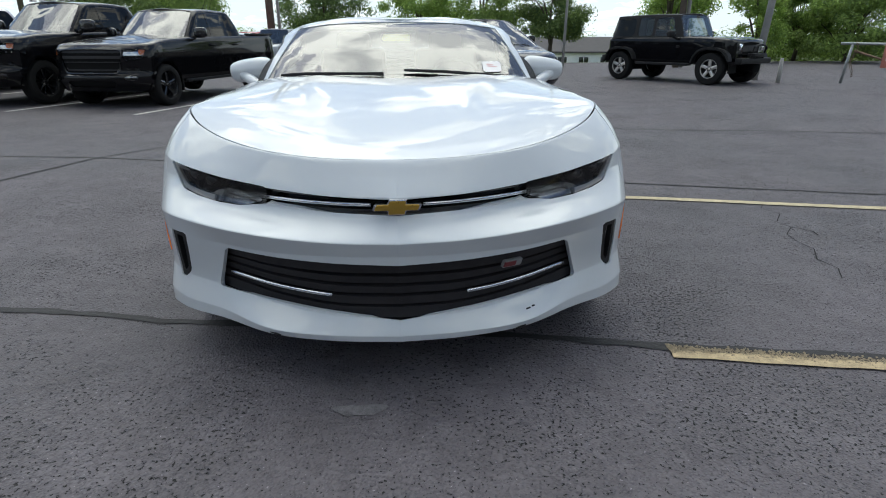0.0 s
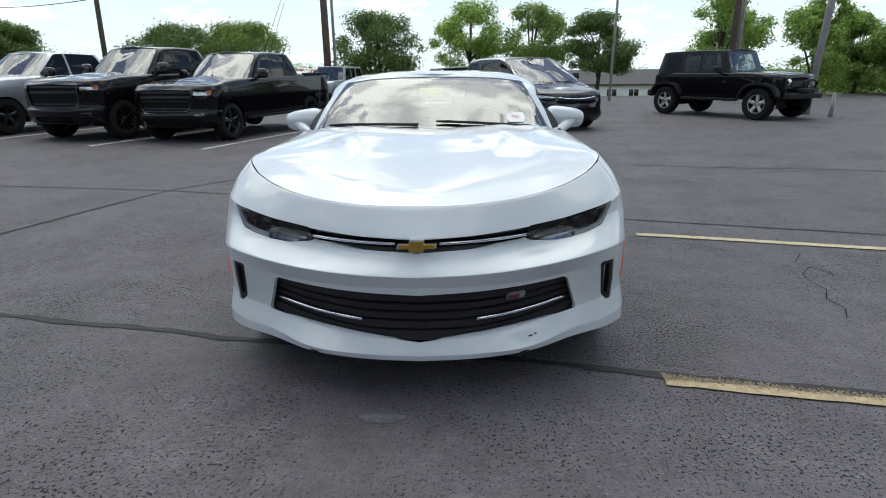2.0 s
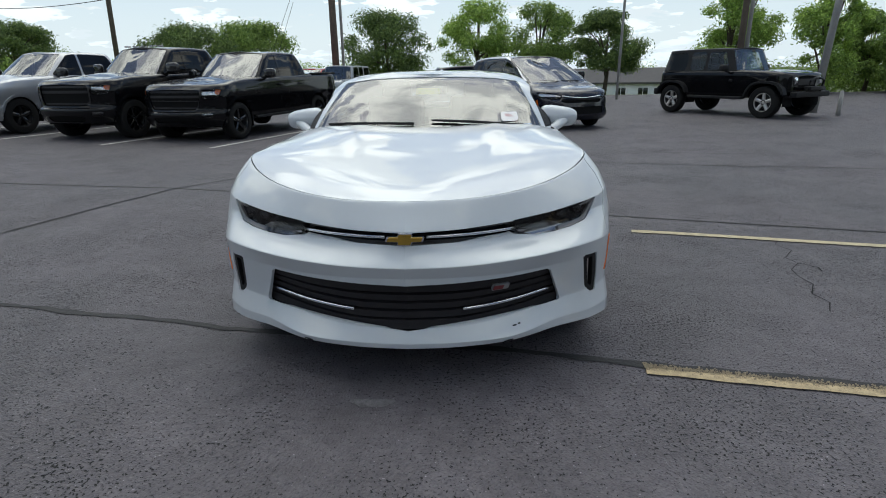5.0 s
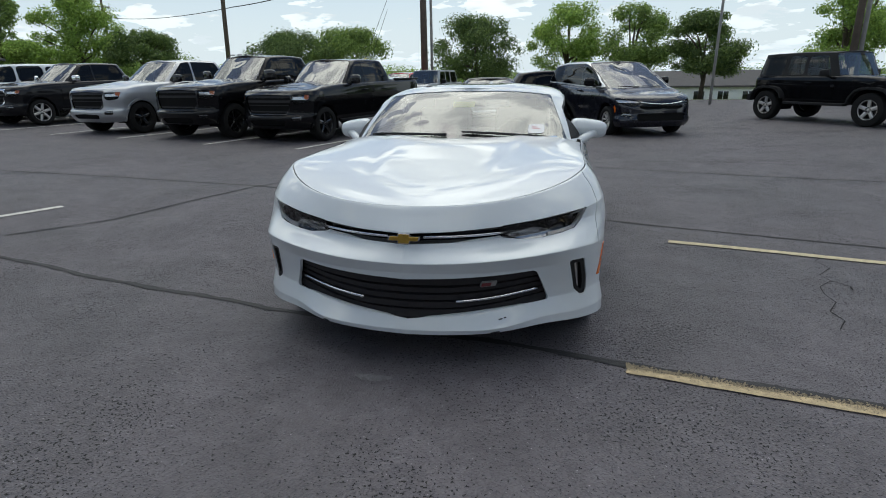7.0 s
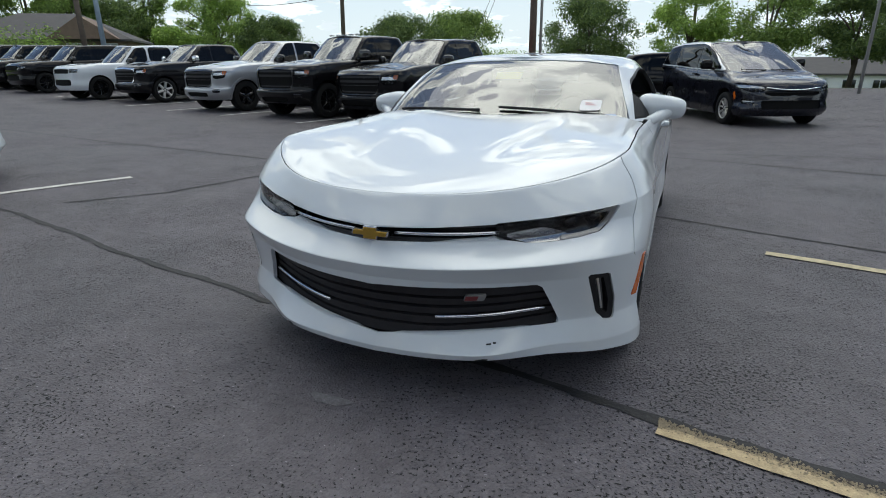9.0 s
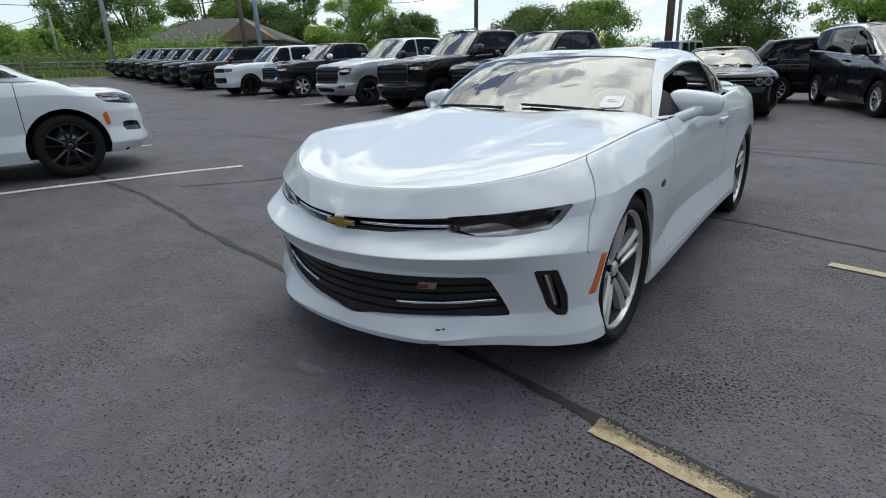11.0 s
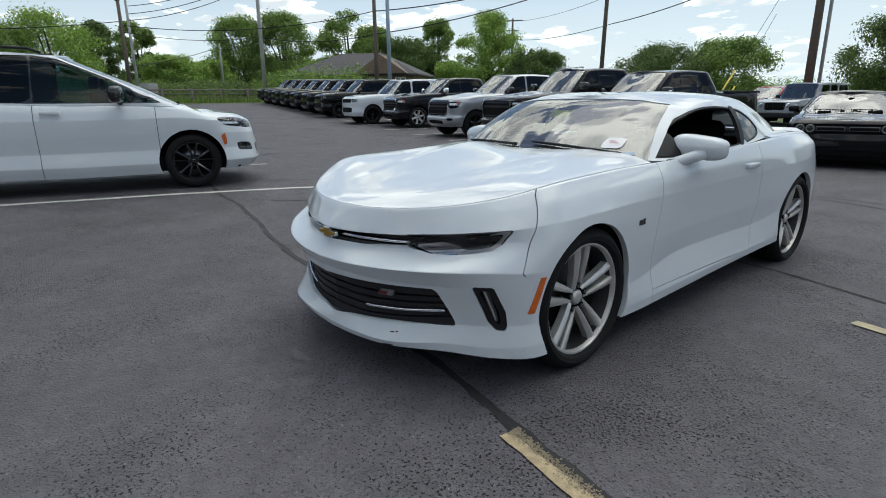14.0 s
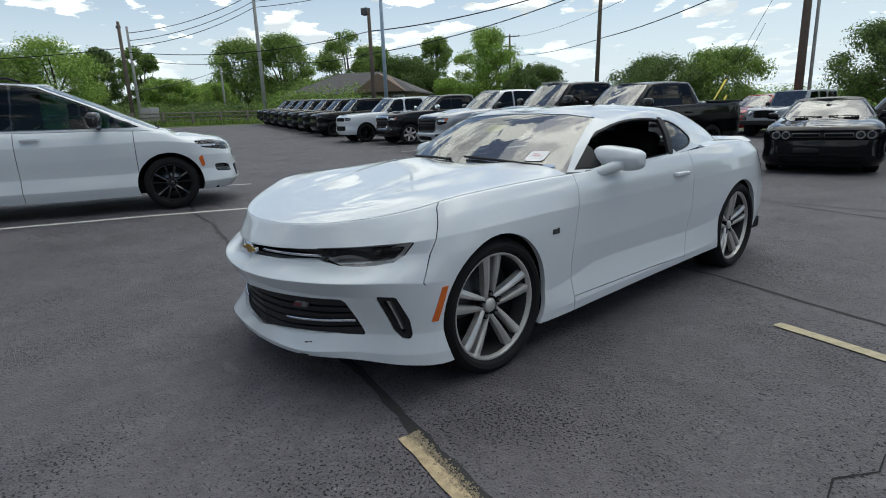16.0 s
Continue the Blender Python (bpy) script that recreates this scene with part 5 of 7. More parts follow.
    for sg in (-1, 1):
        bm = bmesh.new()
        bmesh.ops.create_uvsphere(bm, u_segments=18, v_segments=12, radius=1)
        for q in bm.verts:
            x, y, z = q.co
            n = (abs(x) ** 4 + abs(y) ** 4 + abs(z) ** 4) ** 0.25
            q.co = (sg * (mx + mw + mw * x / n), my + 0.07 * y / n + 0.03 * x, mz + mh * z / n)
        if sg < 0:
            bmesh.ops.reverse_faces(bm, faces=bm.faces)
        g = part("door_mirror", bm, sp.get("mirror_paint", paint), t, "", 50)
        V, F = tube([(sg * (mx - 0.08), my - 0.02, mz - mh), (sg * (mx + 0.05), my, mz - mh * 0.6)], 0.035, 8)
        link("mirror_arm", V, F, TRIM, g)
    for x0, x1 in ((0.55, 0.03), (-0.08, -0.62)):
        V, F = tube([(x0, f0 + 0.06 + 0.04 * abs(x0), b0 + 0.035), ((x0 + x1) / 2, f0 + 0.07, b0 + 0.045), (x1, f0 + 0.09, b0 + 0.05)], [0.012, 0.010, 0.007], 6)
        link("wiper", V, F, TRIM, t)
    tw, tr, rr, lookof, wp, bk = sp["wheel"]
    for yc in (0, wb):
        for sg in (-1, 1):
            wheel(t, sg * (W - tw / 2 - sp.get("tuck", 0.02)), yc, tr, tr, tw, rr, sg, lookof, wp, bk)
    return t


SIX = (6, 0.0, 0.0, 0.085, 0.075, 0.01)
TWIN5 = (5, 0.010, 0.062, 0.028, 0.036, 0.02)
TEN = (10, 0.0, 0.0, 0.030, 0.034, 0.02)
FIVE = (5, 0.0, 0.0, 0.085, 0.085, 0.015)
PICKUP = dict(lens=CLEARLENS, shoulder=0.5, lamp_back=LAMPGREY, amber_lamp=True, paint=BLACK, wb=3.67, W=1.03, fo=0.95, ro=1.25, bow=0.13, corner=0.40, tyre=0.408, arch=0.47, cowl=0.95, rear_deck=3.30, doors=[0.72, 1.95, 2.95], handle=1.16, crease=0.55,
    levels=[(0.33, 0.42, 0.50, 0.12, 0.06), (0.48, 0.56, 0.62, 0.01, 0.02), (0.615, 0.66, 0.68, 0.0, 0.02), (0.66, 0.74, 0.77, 0.06, 0.02), (0.95, 0.92, 0.92, 0.07, 0.00), (1.09, 1.08, 1.08, 0.09, 0.01)],
    hood=(1.18, 1.25, 1.30, 1.33, 1.37, 1.37, 0.17, 0.055), crown=0.085,
    house=((0.72, 0.98, 3.36, 3.42), (1.52, 1.66, 3.10, 3.22), 0.90, 0.70, (1.29, 1.33), (1.90, 1.93, 1.90), 0.035, 0.02), rail=0.5,
    windows=[[(1.14, 1.36), (1.72, 1.83), (1.98, 1.86), (1.96, 1.36)], [(2.06, 1.36), (2.08, 1.86), (2.95, 1.84), (3.10, 1.40), (3.06, 1.36)]],
    grille=[(-0.02, 0.69), (0.52, 0.69), (0.62, 0.77), (0.65, 1.10), (-0.02, 1.125)], lamp=[(0.69, 0.92), (0.82, 0.90), (0.96, 0.93), (0.985, 1.10), (0.69, 1.09)], fog=[(0.68, 0.54), (0.88, 0.54), (0.88, 0.63), (0.70, 0.62)],
    air=[(-0.02, 0.42), (0.46, 0.42), (0.52, 0.52), (-0.02, 0.54)], clad=0.0, bars=4, grille_frame=GLOSSBLACK, flare=True, mirror=(0.98, 1.22, 1.42, 0.12, 0.11), mirror_paint=GLOSSBLACK,
    wheel=(0.28, 0.408, 0.265, FIVE, GLOSSBLACK, VOID), tuck=0.0, handle_paint=BLACK)


def spec(base, **kw):
    d = dict(base)
    d.update(kw)
    return d


def pickup_extras(t, sp, lights=False, rim=TRIM):
    """Bed walls, running boards, hood scoop and tailgate."""
    p = sp["paint"]
    for sg in (-1, 1):
        part("running_board", box(sg * 0.84, sg * 1.04, 0.62, 3.10, 0.42, 0.48, 0.02), rim, t)
        part("bed_rail", box(sg * 0.88, sg * 0.99, 3.50, 4.86, 1.37, 1.42, 0.015), TRIM, t)
    for sg in (-1, 1):
        part("mud_flap", box(sg * 0.78, sg * 0.98, 0.50, 0.54, 0.25, 0.55, 0.01), RUBBER, t)
    if lights:
        for x in (-0.5, -0.25, 0, 0.25, 0.5):
            part("roof_marker", box(x - 0.05, x + 0.05, 1.60, 1.72, sp["house"][5][0] + 0.035, sp["house"][5][0] + 0.075, 0.015, 3), SMOKED, t)


def on_lot(x, y, th):
    return pose(x, y, float(rise(np.array(x), np.array(y))), 0, 0, th)


def from_wheel(x, y, th, half):
    """The front axle's middle, when the wheel on the car's own left touches the ground at (x, y)."""
    a = radians(th)
    return on_lot(x - half * math.cos(a), y - half * math.sin(a), th)


t = vehicle("pickup_truck", from_wheel(-4.85, 9.73, -14, 0.97), PICKUP, "gloss-black crew-cab pickup truck with black wheels", "truck", "row of parked trucks")
pickup_extras(t, PICKUP)
HD = spec(PICKUP, house=((0.78, 1.02, 3.40, 3.46), (1.52, 1.66, 3.14, 3.26), 0.90, 0.72, (1.36, 1.40), (2.00, 2.03, 2.00), 0.035, 0.02),
          levels=[(0.38, 0.46, 0.52, 0.10, 0.06), (0.54, 0.60, 0.64, 0.01, 0.02), (0.68, 0.70, 0.72, 0.0, 0.02), (0.72, 0.77, 0.79, 0.06, 0.02), (1.04, 0.98, 0.96, 0.07, 0.0), (1.17, 1.14, 1.12, 0.08, 0.01)],
          hood=(1.26, 1.32, 1.36, 1.39, 1.43, 1.43, 0.16, 0.05), windows=[[(q, z + 0.08) for q, z in w] for w in PICKUP["windows"]],
          grille=[(-0.02, 0.755), (0.58, 0.755), (0.65, 0.82), (0.66, 1.19), (-0.02, 1.215)], lamp=[(0.70, 0.98), (0.97, 1.00), (0.985, 1.17), (0.70, 1.18)], mirror=(0.98, 1.25, 1.52, 0.15, 0.13), wheel=(0.30, 0.43, 0.265, TWIN5, GLOSSBLACK, VOID), tyre=0.43, arch=0.50, handle=1.22)
t = vehicle("pickup_truck", from_wheel(-7.30, 9.82, -14, 0.97), HD, "tall black heavy-duty pickup with roof marker lamps", "truck", "row of parked trucks")
pickup_extras(t, HD, True)
SILV = spec(PICKUP, paint=SILVER, flare=True, bumper_bar=SILVER, wheel=(0.30, 0.42, 0.245, FIVE, GLOSSBLACK, VOID), handle_paint=SILVER, grille_frame=GLOSSBLACK)
t = vehicle("pickup_truck", from_wheel(-10.48, 10.48, -14, 0.97), SILV, "silver-grey pickup truck with black grille and wheels", "truck", "row of parked trucks")
pickup_extras(t, SILV)
DARK = spec(PICKUP, paint=DARKGREY, grille_frame=CHROME, wheel=(0.28, 0.408, 0.275, SIX, ALLOY, ALLOY_DARK), handle_paint=CHROME, mirror_paint=CHROME, lamp_back=LAMPWHITE)
t = vehicle("pickup_truck", from_wheel(-15.6, 12.3, -14, 0.97), DARK, "dark pickup truck with chrome trim and bright six-spoke wheels", "truck", "row of parked trucks")
pickup_extras(t, DARK)

WAGON = dict(
    paint=WHITE, wb=3.12, W=1.0, fo=0.92, ro=1.30, bow=0.10, corner=0.30, tyre=0.40, arch=0.455, cowl=0.85, rear_deck=4.15, doors=[0.72, 1.90, 2.85], handle=1.12, crease=0.5,
    levels=[(0.34, 0.34, 0.40, 0.08, 0.06), (0.50, 0.48, 0.52, 0.0, 0.01), (0.72, 0.70, 0.72, 0.02, 0.02), (0.92, 0.92, 0.94, 0.02, 0.0), (1.06, 1.08, 1.10, 0.04, 0.015)],
    hood=(1.15, 1.20, 1.22, 1.24, 1.28, 1.28, 0.14, 0.08), crown=0.04,
    house=((0.65, 0.90, 4.20, 4.32), (1.35, 1.50, 4.00, 4.10), 0.90, 0.72, (1.22, 1.28), (1.85, 1.89, 1.86), 0.03, 0.015),
    windows=[[(1.05, 1.29), (1.52, 1.76), (1.88, 1.79), (1.86, 1.29)], [(1.98, 1.29), (2.00, 1.79), (2.85, 1.79), (2.85, 1.30)], [(2.98, 1.31), (2.98, 1.78), (3.85, 1.76), (3.98, 1.34)]],
    grille_paint=VOID, grille=[(-0.02, 0.92), (0.60, 0.92), (0.62, 1.05), (-0.02, 1.07)], lamp=[(0.64, 0.94), (0.93, 0.95), (0.95, 1.05), (0.64, 1.06)], air=[(-0.02, 0.50), (0.70, 0.52), (0.66, 0.70), (-0.02, 0.70)], bars=1,
    clad=0.0, mirror=(0.96, 1.12, 1.32, 0.11, 0.09), mirror_paint=GLOSSBLACK, wheel=(0.28, 0.40, 0.27, TEN, GLOSSBLACK, VOID), tuck=0.01)
vehicle("large_suv", from_wheel(-18.4, 12.05, -14, 0.96), WAGON, "white full-size SUV with black wheels and mirrors", "suv", "row of parked SUVs")
DKWAGON = spec(WAGON, paint=BLACK)
first = vehicle("large_suv", from_wheel(-23.2, 13.3, -14, 0.96), DKWAGON, "black full-size SUV in a long row", "suv", "row of parked SUVs")
for k in range(1, 7):
    copy_thing(first, from_wheel(-23.2 - 3.0 * k, 13.3 + 0.80 * k, -14, 0.96))

VAN = dict(
    paint=WHITE, wb=3.09, W=1.0, fo=0.98, ro=1.10, bow=0.20, corner=0.52, tyre=0.368, arch=0.435, cowl=0.40, rear_deck=4.05, doors=[0.40, 1.78, 3.02], handle=1.06, crease=0.6,
    levels=[(0.24, 0.22, 0.30, 0.10, 0.05), (0.36, 0.36, 0.42, 0.0, 0.0), (0.54, 0.54, 0.56, 0.02, 0.03), (0.74, 0.76, 0.78, 0.05, 0.01), (0.90, 0.96, 0.98, 0.12, 0.01)],
    hood=(0.98, 1.07, 1.13, 1.14, 1.20, 1.18, 0.26, 0.09), crown=0.06,
    house=((0.03, 0.13, 4.00, 4.12), (1.42, 1.50, 3.72, 3.85), 0.905, 0.72, (1.12, 1.20), (1.78, 1.83, 1.75), 0.02, 0.03), rail=0.2,
    windows=[[(0.36, 1.185), (0.54, 1.265), (0.55, 1.19)], [(0.62, 1.19), (0.62, 1.31), (0.90, 1.46), (1.20, 1.61), (1.45, 1.70), (1.70, 1.735), (1.75, 1.20)], [(1.805, 1.20), (1.765, 1.74), (2.99, 1.745), (2.99, 1.23)], [(3.06, 1.25), (3.06, 1.72), (3.55, 1.66), (3.70, 1.29)]], front_glass=TEAL, dlo=[(0.30, 1.165), (0.60, 1.305), (0.90, 1.485), (1.20, 1.64), (1.45, 1.727), (1.70, 1.765), (3.10, 1.77), (3.60, 1.70), (3.80, 1.27), (1.8, 1.178)],
    grille=[(-0.02, 0.64), (0.50, 0.64), (0.56, 0.70), (0.56, 0.76), (-0.02, 0.76)], lamp=[(0.56, 0.80), (0.80, 0.81), (0.965, 0.85), (0.97, 0.945), (0.80, 0.945), (0.56, 0.88)], lamp_back_y=-0.36, air=[(-0.02, 0.40), (0.60, 0.40), (0.62, 0.56), (-0.02, 0.56)], fog=[(0.74, 0.48), (0.90, 0.50), (0.90, 0.60), (0.76, 0.58)], bars=3,
    marker=[(-0.47, 0.60), (-0.43, 0.58), (-0.40, 0.70), (-0.44, 0.74)], mirror=(0.97, 0.82, 1.28, 0.12, 0.105), mirror_paint=GLOSSBLACK, wheel=(0.235, 0.368, 0.262, TWIN5, GLOSSBLACK, DISC), tuck=0.015, lens=CLEARLENS, lamp_back=LAMPWHITE)
van = vehicle("minivan", from_wheel(-5.85, 0.40, 163, -1.0), VAN, "white minivan with black wheels and amber side marker", "minivan")
for sg in (-1, 1):
    V, F = tube([(sg * 0.68, 1.62, 1.80), (sg * 0.685, 1.75, 1.85), (sg * 0.69, 2.6, 1.885), (sg * 0.68, 3.4, 1.85), (sg * 0.67, 3.52, 1.80)], 0.018, 8)
    link("roof_rail", V, F, TRIM, van, "black roof rail")
DARKVAN = spec(VAN, paint=NAVY, chrome_dlo=True, crease=0.2, lamp=[(0.52, 0.76), (0.76, 0.735), (0.95, 0.79), (0.975, 0.90), (0.84, 0.905), (0.56, 0.84)], wheel=(0.225, 0.355, 0.22, TEN, ALLOY, ALLOY_DARK), mirror_paint=BLACK, grille_frame=GLOSSBLACK, bars=2)
van = vehicle("minivan", from_wheel(1.83, 11.7, 23, -1.0), DARKVAN, "dark navy minivan with chrome window trim", "minivan")
wing_of = []
for k in range(-8, 9):
    f = abs(k) / 8 * 0.56
    wing_of.append((k / 8 * 0.56, -0.945 + 0.2 * f**2 - 0.006, 0.775 + 0.055 * (k / 8) ** 2))
V, F = tube(wing_of, [0.006] + [0.014] * 15 + [0.006], 8)
link("chrome_strip", V, F, CHROME, van, "thin chrome wing above the grille")

MUSCLE = dict(
    paint=BLACK, wb=2.95, W=0.96, fo=0.96, ro=1.11, bow=0.08, corner=0.30, tyre=0.355, arch=0.40, cowl=0.80, rear_deck=3.2, doors=[0.78, 2.05], handle=0.88, crease=0.5,
    levels=[(0.17, 0.18, 0.28, 0.06, 0.05), (0.28, 0.28, 0.36, 0.0, 0.0), (0.50, 0.50, 0.55, 0.0, 0.02), (0.66, 0.66, 0.72, 0.02, 0.0), (0.82, 0.80, 0.86, 0.04, 0.01)],
    hood=(0.89, 0.96, 0.99, 1.01, 1.06, 1.02, 0.12, 0.08), crown=0.03,
    house=((0.70, 0.92, 3.10, 3.25), (1.42, 1.55, 2.30, 2.55), 0.86, 0.60, (1.0, 1.06), (1.37, 1.40, 1.36), 0.04, 0.02), rail=0.3,
    windows=[[(1.10, 1.06), (1.50, 1.29), (2.08, 1.33), (2.05, 1.07)], [(2.16, 1.08), (2.18, 1.32), (2.45, 1.24), (2.55, 1.10)]],
    grille=[(-0.02, 0.66), (0.86, 0.66), (0.86, 0.82), (-0.02, 0.82)], air=[(-0.02, 0.24), (0.62, 0.24), (0.66, 0.34), (-0.02, 0.36)], bars=1, mirror=(0.90, 1.05, 1.06, 0.10, 0.07), wheel=(0.26, 0.355, 0.25, TWIN5, GLOSSBLACK, VOID), tuck=0.015)
t = vehicle("muscle_car", on_lot(-0.82, 11.25, 14), MUSCLE, "glossy black muscle car with four round headlamps", "car")
for sg in (-1, 1):
    for x in (0.58, 0.745):
        V, F = lathe([(0.02, 0.075), (0.035, 0.070), (0.035, 0.058), (0.0, 0.050)], 24)
        h = link("headlamp_ring", [(sg * x + b, -0.925 - a + (0.03 if x < 0.7 else 0.07), 0.745 + c) for a, b, c in V], F, RING, t, "round headlamp ring")
        V, F = lathe([(0.012, 0.0), (0.008, 0.040), (0.0, 0.052)], 24)
        link("lamp_lens", [(sg * x + b, -0.93 - a + (0.03 if x < 0.7 else 0.07), 0.745 + c) for a, b, c in V], F, LENS, h)
    # intake and grille slots: near-black blocks in place of shaded openings
    part("hood_intake", box(sg * 0.42 - 0.12, sg * 0.42 + 0.12, 0.30, 0.42, 1.0, 1.035, 0.01), VOID, t, "dark hood intake")
    gt = part("grille_trim", box(sg * 0.258 - 0.225, sg * 0.258 + 0.225, -0.965, -0.90, 0.705, 0.785, 0.012), GREYTRIM, t)
    part("grille_slot", box(sg * 0.258 - 0.212, sg * 0.258 + 0.212, -0.970, -0.90, 0.719, 0.771, 0.008), VOID, gt)

# the black off-roader
OFFROAD = dict(
    paint=BLACK, wb=2.947, W=0.80, fo=0.56, ro=0.62, bow=0.04, corner=0.12, tyre=0.405, arch=0.46, cowl=1.02, rear_deck=3.40, doors=[1.02, 1.93, 2.55], handle=1.02, crease=0.8,
    levels=[(0.52, 0.50, 0.52, 0.02, 0.02), (0.62, 0.60, 0.62, 0.0, 0.0), (0.80, 0.78, 0.80, 0.0, 0.0), (0.98, 0.95, 0.98, 0.01, 0.0), (1.08, 1.08, 1.10, 0.02, 0.005)],
    hood=(1.12, 1.15, 1.18, 1.18, 1.18, 1.18, 0.06, 0.03), crown=0.03,
    house=((0.92, 0.97, 3.44, 3.48), (1.16, 1.20, 3.30, 3.34), 0.76, 0.67, (1.18, 1.18), (1.78, 1.80, 1.78), 0.03, 0.0), rail=0.8,
    windows=[[(1.20, 1.24), (1.38, 1.68), (1.86, 1.70), (1.86, 1.24)], [(1.99, 1.24), (1.99, 1.70), (2.45, 1.70), (2.45, 1.24)], [(2.62, 1.24), (2.60, 1.68), (3.25, 1.68), (3.32, 1.24)]],
    grille=[(-0.02, 0.76), (0.36, 0.76), (0.38, 1.04), (-0.02, 1.06)], bars=1, mirror=(0.84, 1.22, 1.27, 0.10, 0.09), mirror_paint=TRIM,
    wheel=(0.26, 0.405, 0.235, FIVE, ALLOY, ALLOY_DARK), tuck=-0.11, front_glass=SMOKE, roof_paint=TRIM)
j = vehicle("off_road_vehicle", from_wheel(7.95, 12.33, 30, -0.92), OFFROAD, "black four-door off-road vehicle with alloy wheels", "suv")
for sg in (-1, 1):
    for yc in (0.0, 2.947):
        o = [(-0.56, 0.60), (-0.50, 0.76), (-0.36, 0.89), (-0.15, 0.935), (0.20, 0.935), (0.38, 0.87), (0.50, 0.72), (0.56, 0.52), (0.50, 0.52), (0.45, 0.70), (0.34, 0.82), (0.17, 0.875), (-0.13, 0.875), (-0.32, 0.83), (-0.44, 0.72), (-0.50, 0.60)]
        part("fender_flare", prism(o, 0.19, 0.015), TRIM, j, "faded black fender flare", place=Matrix.Translation((sg * 0.86, yc, 0)) @ Matrix.Rotation(radians(90), 4, "Z") @ Matrix.Translation((0, -0.095, 0)))
    part("rock_rail", box(sg * 0.72, sg * 0.92, 0.62, 2.35, 0.46, 0.53, 0.03), TRIM, j)
    V, F = lathe([(0.03, 0.0), (0.025, 0.07), (0.0, 0.09)], 20)
    link("headlamp", [(sg * 0.52 + b, -0.565 - a, 0.94 + c) for a, b, c in V], F, LENS, j, "round headlamp")
    V, F = tube([(sg * 0.30, -0.72, 0.62), (sg * 0.28, -0.80, 0.95), (sg * 0.10, -0.80, 1.0), (0, -0.80, 1.0)], 0.03, 8)
    link("bull_bar", V, F, TRIM, j)
    part("door_hinge", box(sg * 0.80, sg * 0.83, 1.0, 1.10, 0.92, 0.98, 0.01), TRIM, j)
part("front_bumper", box(-0.72, 0.72, -0.76, -0.58, 0.54, 0.68, 0.04, 3), TRIM, j)
part("winch", box(-0.25, 0.25, -0.82, -0.62, 0.70, 0.80, 0.03), TRIM, j)
part("hood_cowl", box(-0.62, 0.62, 0.86, 1.0, 1.17, 1.20, 0.01), TRIM, j)
spare = wheel(j, 0, 3.66, 0.98, 0.40, 0.26, 0.235, 1, FIVE, ALLOY_DARK, VOID)
spare.matrix_basis = Matrix.Translation((0, 3.66, 0.98)) @ Matrix.Rotation(radians(90), 4, "Z")
part("rear_bumper", box(-0.85, 0.85, 3.50, 3.66, 0.52, 0.70, 0.03), TRIM, j)

# vehicles further back
FARSUV = spec(WAGON, paint=RED, wb=2.75, W=0.93, fo=0.90, ro=0.95, rear_deck=3.4, doors=[0.68, 1.75, 2.55], tyre=0.36, arch=0.41, hood=(0.98, 1.04, 1.08, 1.10, 1.12, 1.12, 0.25, 0.08), bow=0.16, corner=0.42,
    levels=[(0.26, 0.26, 0.32, 0.08, 0.05), (0.40, 0.40, 0.44, 0.0, 0.01), (0.58, 0.58, 0.60, 0.02, 0.02), (0.74, 0.78, 0.80, 0.04, 0.0), (0.88, 0.94, 0.96, 0.10, 0.015)],
    house=((0.45, 0.75, 3.35, 3.50), (1.20, 1.38, 3.05, 3.15), 0.84, 0.64, (1.08, 1.14), (1.60, 1.64, 1.58), 0.03, 0.015),
    windows=[[(0.90, 1.14), (1.35, 1.50), (1.72, 1.56), (1.70, 1.15)], [(1.82, 1.15), (1.84, 1.56), (2.52, 1.54), (2.52, 1.16)], [(2.64, 1.17), (2.64, 1.53), (2.95, 1.48), (3.08, 1.20)]],
    grille=[(-0.02, 0.62), (0.46, 0.62), (0.52, 0.84), (-0.02, 0.86)], lamp=[(0.56, 0.78), (0.84, 0.82), (0.86, 0.90), (0.56, 0.86)], air=[(-0.02, 0.40), (0.50, 0.40), (0.52, 0.52), (-0.02, 0.52)], bars=4,
    mirror=(0.88, 0.95, 1.15, 0.10, 0.075), mirror_paint=RED, wheel=(0.23, 0.36, 0.23, TWIN5, ALLOY, VOID), handle=0.95)
vehicle("red_suv", on_lot(-7.8, 24.6, -14), FARSUV, "red crossover parked behind the trucks", "suv")
GLAD = spec(OFFROAD, paint=SILVER, roof_paint=SILVER, wb=3.4, ro=0.8, rear_deck=2.9, grille=[(-0.02, 0.78), (0.40, 0.78), (0.42, 1.04), (-0.02, 1.06)])
g = vehicle("off_road_pickup", on_lot(-5.95, 23.2, -12), GLAD, "silver off-road pickup with slotted grille", "truck")
for k in range(-3, 4):
    # slots are near-black blocks, shade of the openings put into colour
    part("grille_slot", box(k * 0.10 - 0.03, k * 0.10 + 0.03, -0.60, -0.56, 0.78, 1.04, 0.012), VOID, g)
part("front_bumper", box(-0.88, 0.88, -0.86, -0.60, 0.50, 0.68, 0.04, 3), TRIM, g)
